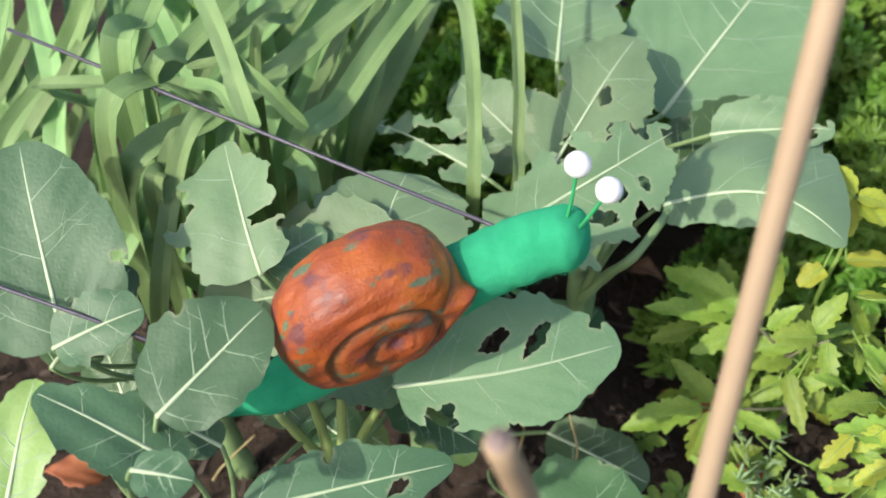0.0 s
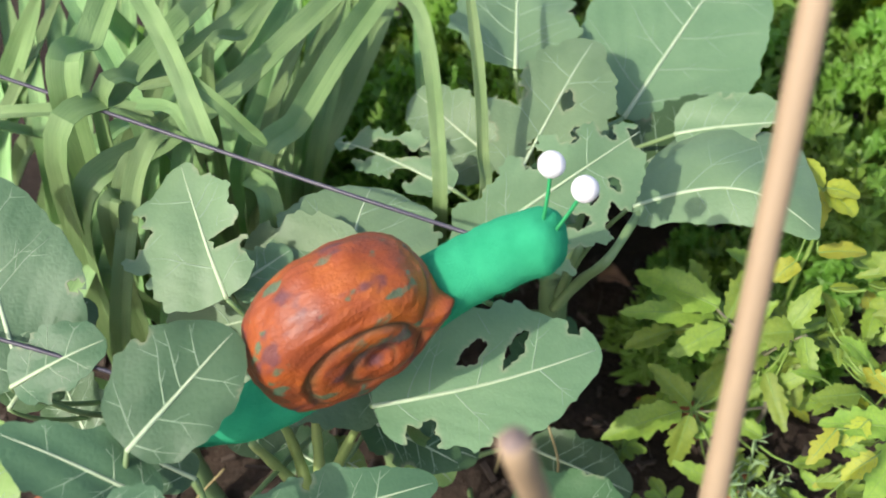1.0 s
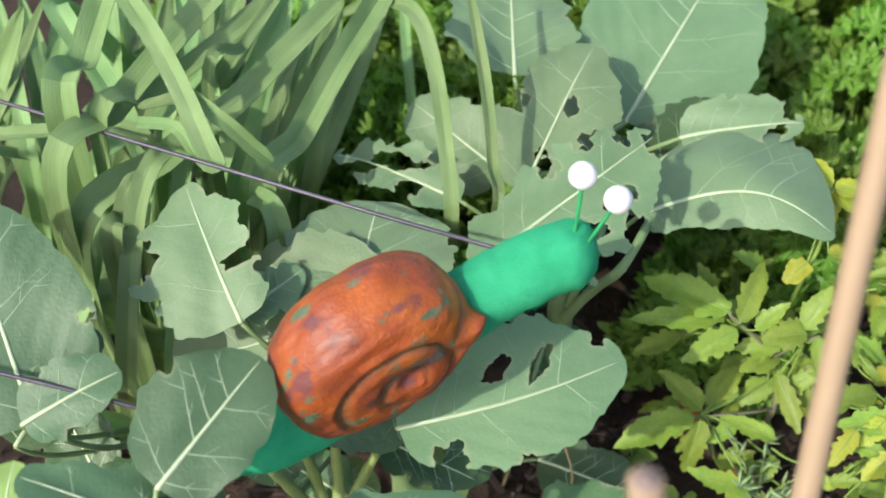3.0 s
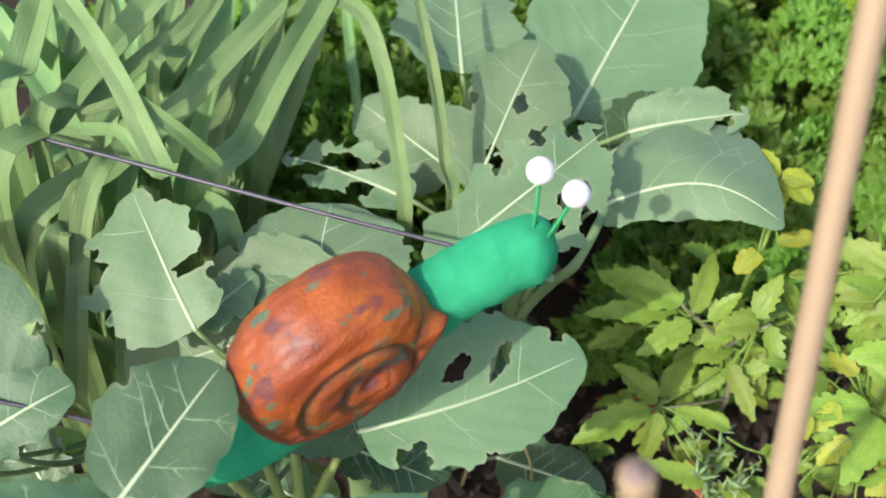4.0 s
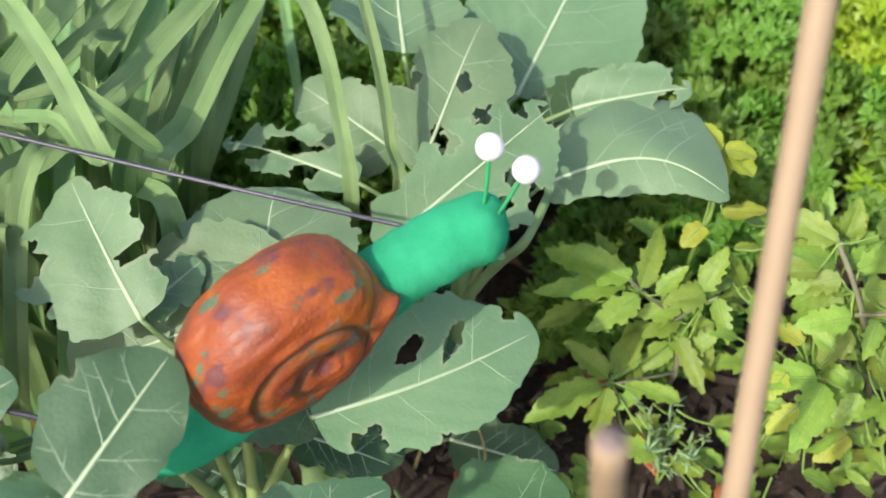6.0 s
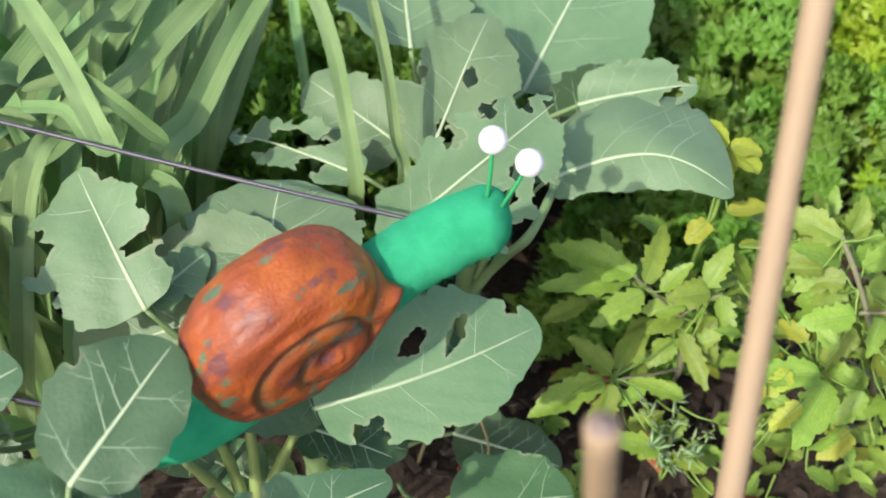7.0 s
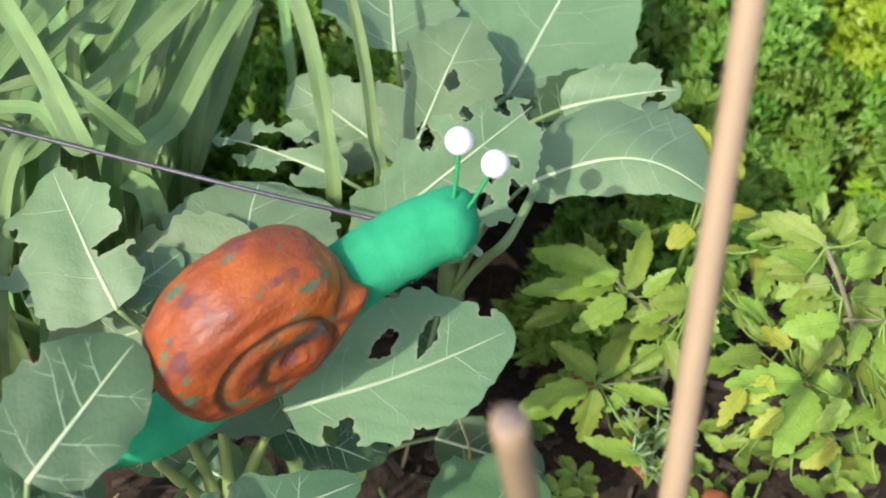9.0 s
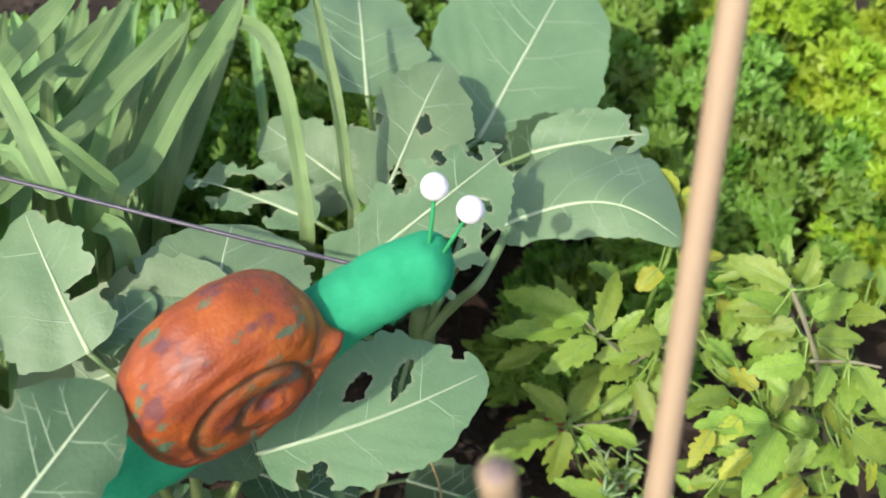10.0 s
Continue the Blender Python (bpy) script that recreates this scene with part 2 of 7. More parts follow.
def tube_data(line, radii, sides=7, squash=1.0, hint=(0, 0, 1)):
    """Verts and faces of a closed tube along a line of points."""
    line = np.asarray(line, float)
    n = len(line)
    tang = np.gradient(line, axis=0)
    tang /= np.linalg.norm(tang, axis=1)[:, None] + 1e-12
    h = np.array(hint, float)
    a = np.cross(tang, h)
    bad = np.linalg.norm(a, axis=1) < 1e-3
    a[bad] = np.cross(tang[bad], (1, 0.2, 0))
    a /= np.linalg.norm(a, axis=1)[:, None]
    b = np.cross(a, tang)
    ang = np.arange(sides) * 2 * math.pi / sides
    radii = np.broadcast_to(np.asarray(radii, float), (n,))
    v = line[:, None, :] + radii[:, None, None] * (np.cos(ang)[None, :, None] * a[:, None, :] + squash * np.sin(ang)[None, :, None] * b[:, None, :])
    v = v.reshape(-1, 3)
    f = [(i * sides + j, i * sides + (j + 1) % sides, (i + 1) * sides + (j + 1) % sides, (i + 1) * sides + j) for i in range(n - 1) for j in range(sides)]
    f.append(tuple(range(sides))[::-1])
    f.append(tuple(range((n - 1) * sides, n * sides)))
    return v, f


def join_data(pieces):
    vs, fs, o = [], [], 0
    for v, f in pieces:
        vs.append(np.asarray(v, float))
        fs += [tuple(i + o for i in q) for q in f]
        o += len(v)
    return np.concatenate(vs), fs


WAVES = {}


def wobble(x, seed, octaves=3):
    """Smooth noise of one number, about -1 to 1."""
    if seed not in WAVES:
        WAVES[seed] = np.random.RandomState(seed).rand(6)
    q = WAVES[seed]
    out = np.zeros_like(x)
    for k in range(octaves):
        out = out + np.sin(x * 2 ** k * (0.8 + 0.5 * q[k]) + q[k + 3] * 6.28) / 2 ** k
    return out / 1.6


# ---- leaves ----
class Blade:
    """A leaf blade: an outline with bites and holes, laid on a bent surface. s runs along it, t across, in metres."""

    def __init__(self, length, left, right, kind="ovate", seed=1, holes=(), droop=0.1, fold=0.12, wave=0.02, ruffle=0.05, bend=0.0, cup=0.0):
        self.phase = np.random.RandomState(seed + 90).rand(6) * 6.28
        self.length, self.left, self.right, self.kind, self.seed = length, left, right, kind, seed
        r = np.random.RandomState(seed + 640)
        nibbles = tuple((r.uniform(0.2, 0.95), r.choice((-1, 1)) * r.uniform(0.85, 0.97), r.uniform(0.002, 0.0055), r.uniform(0.002, 0.006), r.uniform(0, 90)) for _ in range(2)) if kind in ("ovate", "round") and length > 0.06 else ()
        holes = tuple(holes) + nibbles
        self.holes, self.droop, self.fold, self.wave, self.ruffle, self.bend, self.cup = holes, droop, fold, wave, ruffle, bend, cup

    def profile(self, u):
        u = np.clip(u, 0, 1)
        if self.kind == "ovate":
            return np.sin(math.pi * u ** 0.74) ** 0.5
        if self.kind == "round":
            return np.sin(math.pi * u ** 0.85) ** 0.5
        if self.kind == "lance":
            return np.sin(math.pi * u ** 0.6) ** 1.05
        if self.kind == "lobed":
            return 1.86 * u ** 0.52 * (1 - u) ** 0.88
        return np.sin(math.pi * u ** 0.7)

    def mid(self, u):
        return self.bend * self.length * np.sin(math.pi * np.clip(u, 0, 1))

    def inside(self, s, t):
        """Positive inside the leaf, in metres."""
        u = s / self.length
        off = t - self.mid(u)
        side = np.where(off > 0, self.right, self.left)
        w = self.profile(u) * side
        edge = 1 + self.ruffle * 1.3 * wobble(u * 9 + np.where(off > 0, 3.0, 11.0), self.seed) + self.ruffle * 0.7 * wobble(u * 27 + np.where(off > 0, 2.0, 8.0), self.seed + 2) + self.ruffle * 0.3 * wobble(u * 70 + np.where(off > 0, 5.0, 1.0), self.seed + 5)
        if self.kind == "ovate":
            # shallow uneven teeth along the margin
            saw = (u * 8.5 + 0.35 * wobble(u * 11, self.seed + 9) + np.where(off > 0, 0.3, 0.0)) % 1.0
            edge = edge - self.ruffle * 0.55 * saw * np.clip((u - 0.12) * 5, 0, 1)
        if self.kind == "lobed":
            edge = edge * (0.80 + 0.36 * ((u * 5.2 + self.phase[5] + np.where(off > 0, 0.45, 0.0)) % 1.0))
        f = w * edge - np.abs(off)
        f = np.minimum(f, np.minimum(s, self.length - s) + 0.0 * t)
        return np.minimum(f, self.eaten(s, t))

    def eaten(self, s, t):
        """Distance to the nearest hole or bite, negative within it."""
        f = np.full(np.shape(s + t), 1.0)
        off = t - self.mid(s / self.length)
        for k, (hs, ht, a, b, turn) in enumerate(self.holes):
            ds = s - hs * self.length
            dt = off - ht * np.where(ht > 0, self.right, self.left)
            c, sn = math.cos(radians(turn)), math.sin(radians(turn))
            p, q = (ds * c + dt * sn), (-ds * sn + dt * c)
            ang = np.arctan2(q / b, p / a)
            rad = np.sqrt((p / a) ** 2 + (q / b) ** 2)
            f = np.minimum(f, (rad - 1 - 0.32 * wobble(ang * 1.0, self.seed * 7 + k) - 0.13 * np.sin(ang * 5 + k) - 0.10 * np.sin(ang * 9 + 2.3 * k) - 0.06 * np.sin(ang * 17 + k)) * min(a, b))
        return f

    def surface(self, s, t):
        u = s / self.length
        off = t - self.mid(u)
        ph = self.phase
        w = max(self.left, self.right)
        z = self.droop * self.length * (0.25 - (u - 0.5) ** 2 - np.maximum(u - 0.55, 0) ** 2 * 1.2)
        z = z + self.fold * np.sqrt(off ** 2 + (0.05 * w) ** 2) - self.cup * off ** 2 / w
        e = np.clip(np.abs(off) / w, 0, 1.3)
        z = z + self.wave * w * (e ** 1.5) * (np.sin(u * 9 + ph[0] + np.where(off > 0, 0, 2.0)) + 0.35 * np.sin(u * 15 + ph[1] + np.where(off > 0, 1.0, 0)))
        z = z + self.wave * 0.35 * w * (np.sin(s / self.length * 7 + off / w * 5 + ph[2]) + np.sin(off / w * 8 - u * 5 + ph[3]))
        vein = np.abs(((u - 0.55 * e) * 7.0 + ph[4]) % 1.0 - 0.5)
        z = z + 0.00016 * (w / 0.06) * (np.cos(vein * 2 * math.pi)) * np.clip(e * 3, 0, 1)
        return np.stack([t + 0 * s, s + 0 * t, z], -1)

    def data(self, cell, thick=0.0005):
        wl, wr = self.left * 1.3 + abs(self.bend) * self.length, self.right * 1.3 + abs(self.bend) * self.length
        ns, nt = max(6, int(self.length / cell)), max(6, int((wl + wr) / cell))
        sv, tv = np.linspace(0, self.length, ns + 1), np.linspace(-wl, wr, nt + 1)
        s, t = np.meshgrid(sv, tv, indexing="ij")
        f = self.inside(s, t)
        mean = (f[:-1, :-1] + f[1:, :-1] + f[:-1, 1:] + f[1:, 1:]) / 4
        keep = mean > 0
        gs, gt = np.gradient(f, sv, tv)
        g2 = gs ** 2 + gt ** 2 + 1e-6
        near = np.zeros_like(f, bool)
        full = np.ones_like(f, bool)
        for a, b in ((0, 0), (1, 0), (0, 1), (1, 1)):
            sl = (slice(a, ns + a), slice(b, nt + b))
            near[sl] |= keep
            full[sl] &= keep
        full[0, :] = full[-1, :] = full[:, 0] = full[:, -1] = False
        rim = near & ~full
        lim = 0.9 * cell
        s = np.where(rim, s + np.clip(-f * gs / g2, -lim, lim), s)
        t = np.where(rim, t + np.clip(-f * gt / g2, -lim, lim), t)
        top = self.surface(s, t)
        low = top - np.array((0, 0, thick))
        idx = -np.ones(f.shape, int)
        idx[near] = np.arange(near.sum())
        n = int(near.sum())
        i, j = np.nonzero(keep)
        q = np.stack([idx[i, j], idx[i, j + 1], idx[i + 1, j + 1], idx[i + 1, j]], -1)
        faces = [tuple(r) for r in q.tolist()] + [tuple(r) for r in (q[:, ::-1] + n).tolist()]
        self.rim = np.tile(np.exp(-np.maximum(self.eaten(s, t)[near], 0) / 0.0005), 2) if self.holes else None
        edges = {}
        for r in q.tolist():
            for a, b in zip(r, r[1:] + r[:1]):
                edges[(a, b)] = True
        faces += [(b, a, a + n, b + n) for a, b in edges if (b, a) not in edges]
        return np.concatenate([top[near], low[near]]), faces

    def vein_data(self, radius, pairs, lift=0.15, from_s=0.0):
        """Midrib, and the side veins, as tubes on the blade."""
        u = np.linspace(from_s, 0.97, 26)
        s, t = u * self.length, self.mid(u)
        ok = self.inside(s, t) > -0.004
        s, t, u = s[ok], t[ok], u[ok]
        line = self.surface(s, t)
        line[:, 2] += radius * lift * (1 - u)
        mid = tube_data(line, radius * (1.0 - u) ** 0.8 + radius * 0.1, 7, 0.7)
        side = []
        r = np.random.RandomState(self.seed + 33)

        def run(ss, tt, r0, r1):
            good = self.inside(ss, tt) > 0.0015
            stop = int(np.argmin(good)) if not good.all() else len(good)
            if stop >= 4:
                ln = self.surface(ss[:stop], tt[:stop])
                ln[:, 2] += r0 * 0.1
                side.append(tube_data(ln, np.linspace(r0, r0 + (r1 - r0) * stop / len(ss), stop), 5, 0.5))

        v = np.linspace(0, 1, 16)
        for k in range(pairs):
            for sg in (-1, 1):
                if r.rand() < 0.12:
                    continue
                u0 = 0.05 + 0.74 * (k + 0.6 * r.rand()) / pairs
                wmax = self.right if sg > 0 else self.left
                reach = (0.7 + 0.3 * r.rand()) * wmax
                slope = 0.5 + 0.5 * r.rand()
                ss = u0 * self.length + reach * slope * v ** (0.95 + 0.4 * r.rand()) * (1 - 0.12 * v) + 0.02 * wmax * np.sin(v * 8 + k + r.rand() * 6) * v
                tt = self.mid(ss / self.length) + sg * reach * v ** 0.95
                r0 = radius * (0.28 + 0.12 * r.rand())
                run(ss, tt, r0, radius * 0.05)
                for fork in range(2):
                    i = 4 + r.randint(6)
                    way = 1 if fork else -0.35
                    le = reach * (0.25 + 0.25 * r.rand())
                    run(ss[i] + le * way * v * (0.9 - 0.2 * v), tt[i] + sg * le * (0.35 if fork else 0.9) * v, r0 * 0.55, radius * 0.04)
        return mid, side


def frame_of(base, tip, face):
    """The pose of a leaf: base, along to the tip, upper side towards face."""
    b, y = Vector(base), Vector(tip) - Vector(base)
    y.normalize()
    x = y.cross(Vector(face)).normalized()
    z = x.cross(y)
    m = Matrix((x, y, z)).transposed().to_4x4()
    m.translation = b
    return m


def brassica_leaf(plant, base, tip, left, right, face, seed, kind="ovate", holes=(), mat=None, stem=None, droop=0.10, fold=0.10, wave=0.045, ruffle=0.085, bend=0.0, cup=0.0, rib=0.0026, pairs=6, cell=0.0024, label=""):
    """One cabbage-like leaf with its pale midrib, side veins and stalk."""
    m = frame_of(base, tip, face)
    blade = Blade((Vector(tip) - Vector(base)).length, left, right, kind, seed, holes, droop, fold, wave, ruffle, bend, cup)
    me = mesh_of("leaf", *blade.data(cell), mat or BRASSICA, True, 50)
    if blade.rim is not None:
        at = me.attributes.new("healed_edge", "FLOAT", "POINT")
        at.data.foreach_set("value", blade.rim)
    leaf = part("leaf", me, plant, label, m)
    rib *= 0.55
    mid, side = blade.vein_data(rib, max(3, pairs - 1))
    part("midrib", mesh_of("midrib", *mid, VEIN), leaf, "pale green midrib", m)
    part("vein_net", mesh_of("vein_net", *join_data(side), VEIN_FAINT), leaf, "", m, "stuff")
    if stem is not None:
        b = np.array(base, float)
        e = np.array(stem, float)
        far = np.linalg.norm(b - e)
        ctrl = b * 0.6 + e * 0.4 - np.array(m.to_3x3().col[1]) * far * 0.18 - np.array((0, 0, 0.05)) * far
        w = np.linspace(0, 1, 19)[:, None]
        line = (1 - w) ** 2 * b + 2 * w * (1 - w) * ctrl + w ** 2 * e
        part("leaf_stalk", mesh_of("leaf_stalk", *tube_data(line, np.linspace(rib * 1.05, rib * 1.7, 19), 8), STALK), leaf, "", Matrix.Identity(4))
    return leaf


def strap_leaf(plant, pts, width, face, twist=0.0, fold=0.38, mat=None, taper=0.75, n=34):
    """A long leek leaf: a shallow channel along a curve, tapering to its tip."""
    line = curve_points(pts, n)
    tang = np.gradient(line, axis=0)
    tang /= np.linalg.norm(tang, axis=1)[:, None]
    hint = np.array(face, float)
    verts, uvs = [], []
    cols = 9
    for i in range(n + 1):
        u = i / n
        x = np.cross(tang[i], hint)
        x /= np.linalg.norm(x) + 1e-9
        z = np.cross(x, tang[i])
        a = radians(twist) * u
        x, z = x * math.cos(a) + z * math.sin(a), z * math.cos(a) - x * math.sin(a)
        w = width / 2 * (1.0 if u < taper else math.sqrt(max(0.0, 1 - ((u - taper) / (1.004 - taper)) ** 1.6))) * (0.9 + 0.1 * math.sin(u * 3 + width * 900))
        for j in range(cols):
            e = j / (cols - 1) * 2 - 1
            lift = fold * w * (math.sqrt(e * e + 0.0006) - 0.02) + 0.03 * width * math.sin(u * 21 + e * 3 + width * 700)
            verts.append(line[i] + x * w * e + z * lift)
            uvs.append((e, u * 8))
    k = len(verts)
    low = []
    for i in range(n + 1):
        x = np.cross(tang[i], hint)
        x /= np.linalg.norm(x) + 1e-9
        z = np.cross(x, tang[i])
        for j in range(cols):
            low.append(verts[i * cols + j] - z * 0.0008)
    faces = []
    for i in range(n):
        for j in range(cols - 1):
            q = (i * cols + j, i * cols + j + 1, (i + 1) * cols + j + 1, (i + 1) * cols + j)
            faces.append(q)
            faces.append(tuple(k + v for v in q[::-1]))
        for j, flip in ((0, False), (cols - 1, True)):
            q = (i * cols + j, (i + 1) * cols + j, k + (i + 1) * cols + j, k + i * cols + j)
            faces.append(q[::-1] if flip else q)
    me = mesh_of("leaf", verts + low, faces, mat or LEEK, True, 32)
    lay = me.uv_layers.new(name="UVMap")
    all_uv = np.array(uvs + uvs)
    loops = np.empty(len(me.loops), int)
    me.loops.foreach_get("vertex_index", loops)
    lay.data.foreach_set("uv", all_uv[loops].ravel())
    return part("leaf", me, plant)


def leaflet(plant, base, tip, width, face, seed, mat=None, kind="lobed", node=None, droop=0.14, fold=0.25):
    """A small toothed leaf with a midrib; node: where its stalk springs from."""
    m = frame_of(base, tip, face)
    length = (Vector(tip) - Vector(base)).length
    blade = Blade(length, width / 2, width / 2, kind, seed, (), droop, fold, 0.06, 0.12)
    cell = max(0.0014, length / 26)
    leaf = part("leaflet", mesh_of("leaflet", *blade.data(cell, 0.0003), mat or TOMATO, True, 50), plant, "", m)
    mid, side = blade.vein_data(0.0006, 4)
    part("midrib", mesh_of("midrib", *join_data([mid] + side), GREEN_STEM), leaf, "", m)
    if node is not None:
        ln = curve_points([base, (np.array(base) + np.array(node)) / 2 + np.array((0, 0, -0.003)), node], 8)
        part("leaf_stalk", mesh_of("leaf_stalk", *tube_data(ln, np.linspace(0.0007, 0.0011, 9), 6), GREEN_STEM), leaf, "", Matrix.Identity(4))
    return leaf


def stem_part(plant, pts, r0, r1, mat, name="stem", label="", n=20):
    line = curve_points(pts, n)
    knob = 1 + 0.07 * np.sin(np.linspace(0, 23, n + 1))
    return part(name, mesh_of(name, *tube_data(line, np.linspace(r0, r1, n + 1) * knob, 10), mat), plant, label)


# ---- ground ----
def spread(n, reach, fine):
    """Places from -reach to reach, close together in the middle."""
    u = np.linspace(-1, 1, n)
    k = math.asinh(reach / fine)
    return fine * np.sinh(k * u)


def make_ground():
    xs, ys = spread(170, 400.0, 0.12), spread(170, 400.0, 0.12)
    x, y = np.meshgrid(xs, ys, indexing="ij")
    z = np.zeros_like(x)
    for i in range(x.shape[0]):
        for j in range(x.shape[1]):
            p = Vector((x[i, j], y[i, j], 0))
            r = max(abs(p.x), abs(p.y))
            if r < 3:
                z[i, j] = 0.016 * noise.fractal(p * 9, 1.0, 2.0, 4) + 0.006 * noise.noise(p * 45)
    v = np.stack([x, y, z - 0.004], -1).reshape(-1, 3)
    n = len(ys)
    f = [(i * n + j, (i + 1) * n + j, (i + 1) * n + j + 1, i * n + j + 1) for i in range(len(xs) - 1) for j in range(n - 1)]
    return tagged(new("ground", mesh_of("ground", v, f, SOIL)), "dark crumbly garden soil scattered with dry mulch", "ground", kind="structure")


make_ground()


def make_mulch(count):
    r = np.random.RandomState(4)
    pieces = []
    for _ in range(count):
        c = np.array((r.uniform(-0.55, 0.75), r.uniform(-0.35, 0.85), r.uniform(0.0, 0.012)))
        le, wi, th = r.uniform(0.003, 0.014), r.uniform(0.0006, 0.0028), r.uniform(0.0008, 0.003)
        a, tl = r.uniform(0, 6.28), r.uniform(-0.35, 0.35)
        d = np.array((math.cos(a), math.sin(a), tl))
        d /= np.linalg.norm(d)
        e = np.cross(d, (0, 0, 1))
        e /= np.linalg.norm(e)
        h = np.cross(e, d)
        k = np.array([(sx * le * (0.8 if sy > 0 else 1), sy * wi, sz * th) for sz in (-1, 1) for sy in (-1, 1) for sx in (-1, 1)])
        k *= 0.85 + 0.3 * r.rand(8, 3)
        pieces.append((c + k[:, :1] * d + k[:, 1:2] * e + k[:, 2:] * h, [(0, 1, 3, 2), (4, 6, 7, 5), (0, 4, 5, 1), (2, 3, 7, 6), (0, 2, 6, 4), (1, 5, 7, 3)]))
    v, f = join_data(pieces)
    return tagged(new("mulch", mesh_of("mulch", v, f, CHIP, False)), "brown wood chips and dry stalks on the soil", "mulch", kind="stuff")


make_mulch(2600)


def dry_leaf(x, y, z, size, turn, tilt, seed, mat):
    b = Blade(size, size * 0.34, size * 0.3, "lance", seed, (), 0.35, 0.3, 0.12, 0.12)
    ob = new("dry_leaf", mesh_of("dry_leaf", *b.data(size / 26, 0.0004), mat))
    ob.matrix_world = pose(x, y, z, tilt, 4, turn)
    label = "curled dry orange leaf lying on the soil" if mat == DRY_LEAF else "curled dry brown leaf lying on the soil"
    return tagged(ob, label, "dry leaf", "fallen leaves")


for k, (x, y, z, size, turn) in enumerate(((-0.32, -0.045, 0.012, 0.05, 30), (-0.345, -0.075, 0.016, 0.06, 100), (-0.315, 0.03, 0.012, 0.05, 200), (-0.33, 0.055, 0.018, 0.06, 320),
                                          (0.20, 0.085, 0.010, 0.07, 70), (0.215, 0.055, 0.014, 0.05, 190), (-0.29, -0.01, 0.014, 0.05, 10), (0.30, -0.01, 0.012, 0.06, 130), (0.05, 0.02, 0.012, 0.05, 250))):
    dry_leaf(x, y, z, size, turn, 8 + 3 * k % 14, 40 + k, DRY_LEAF)
for k in range(15):
    a = np.random.RandomState(70 + k)
    dry_leaf(a.uniform(-0.4, 0.55), a.uniform(-0.25, 0.5), 0.012, a.uniform(0.03, 0.06), a.uniform(0, 360), a.uniform(0, 16), 200 + k, DRY_EDGE)

# ---- brassicas ----
brassica_behind = thing("brassica_plant", (0.055, 0.100, 0.0), "blue-green brassica plant with slug-eaten leaves growing in soil", "vegetable plant", "brassica plants")
stem_part(brassica_behind, [(0.055, 0.100, -0.01), (0.058, 0.105, 0.08), (0.062, 0.120, 0.190), (0.085, 0.200, 0.270)], 0.012, 0.008, STALK, "stem", "thick pale green stem")
brassica_leaf(brassica_behind, (-0.0487, -0.1005, 0.2733), (0.0965, -0.0388, 0.2797), 0.054, 0.042, (0.048, -0.414, 0.909), 5, kind='ovate', stem=(0.045, 0.060, 0.120), droop=0.12, fold=0.06, wave=0.035, rib=0.0028, bend=0.04, pairs=5, holes=((0.45, -0.42, 0.006, 0.011, 60), (0.64, -0.36, 0.0055, 0.014, 50), (0.93, -0.42, 0.006, 0.01, 20), (0.16, 0.75, 0.01, 0.016, 30), (0.45, 1.0, 0.006, 0.008, 0)))
brassica_leaf(brassica_behind, (0.103, 0.214, 0.271), (0.194, 0.392, 0.327), 0.081, 0.074, (0.050, -0.522, 0.851), 6, kind='round', stem=(0.085, 0.200, 0.270), droop=0.08, fold=0.05, wave=0.02, rib=0.0035, pairs=5, ruffle=0.03)
brassica_leaf(brassica_behind, (0.011, 0.226, 0.304), (-0.000, 0.354, 0.326), 0.059, 0.054, (0.154, -0.543, 0.825), 7, kind='round', stem=(0.030, 0.220, 0.200), droop=0.1, fold=0.16, wave=0.05, rib=0.0035, pairs=5, holes=((0.1, -0.95, 0.008, 0.012, 40),))
brassica_leaf(brassica_behind, (0.022, 0.109, 0.285), (0.074, 0.234, 0.335), 0.046, 0.047, (-0.094, -0.454, 0.886), 8, kind='ovate', stem=(0.062, 0.120, 0.190), droop=0.12, fold=0.05, ruffle=0.13, wave=0.06, pairs=5, cell=0.002, holes=((0.55, 0.10, 0.006, 0.010, 70), (0.18, 0.10, 0.006, 0.012, 60), (0.36, 0.75, 0.012, 0.014, 10), (0.48, -0.85, 0.010, 0.012, 0), (0.22, -0.9, 0.010, 0.012, 0), (0.12, 0.8, 0.010, 0.012, 40)))
brassica_leaf(brassica_behind, (-0.0071, 0.0019, 0.3122), (0.1150, 0.0990, 0.3560), 0.034, 0.052, (0.231, -0.511, 0.828), 9, kind='ovate', stem=(0.050, 0.080, 0.170), droop=0.12, fold=0.07, ruffle=0.17, wave=0.07, rib=0.0028, pairs=5, cell=0.0018, holes=((0.50, 0.55, 0.009, 0.006, 30), (0.34, 0.55, 0.004, 0.007, 0), (0.62, 0.35, 0.004, 0.006, 50), (0.24, 0.80, 0.007, 0.012, -20), (0.64, 0.90, 0.010, 0.013, 20), (0.82, 0.8, 0.007, 0.009, 20), (0.86, -0.5, 0.006, 0.010, 0), (0.70, -0.9, 0.008, 0.010, 0), (0.42, 0.95, 0.010, 0.008, 10), (0.50, -0.75, 0.007, 0.008, 40), (0.74, 0.42, 0.0035, 0.006, 0), (0.95, 0.1, 0.006, 0.010, 0)))
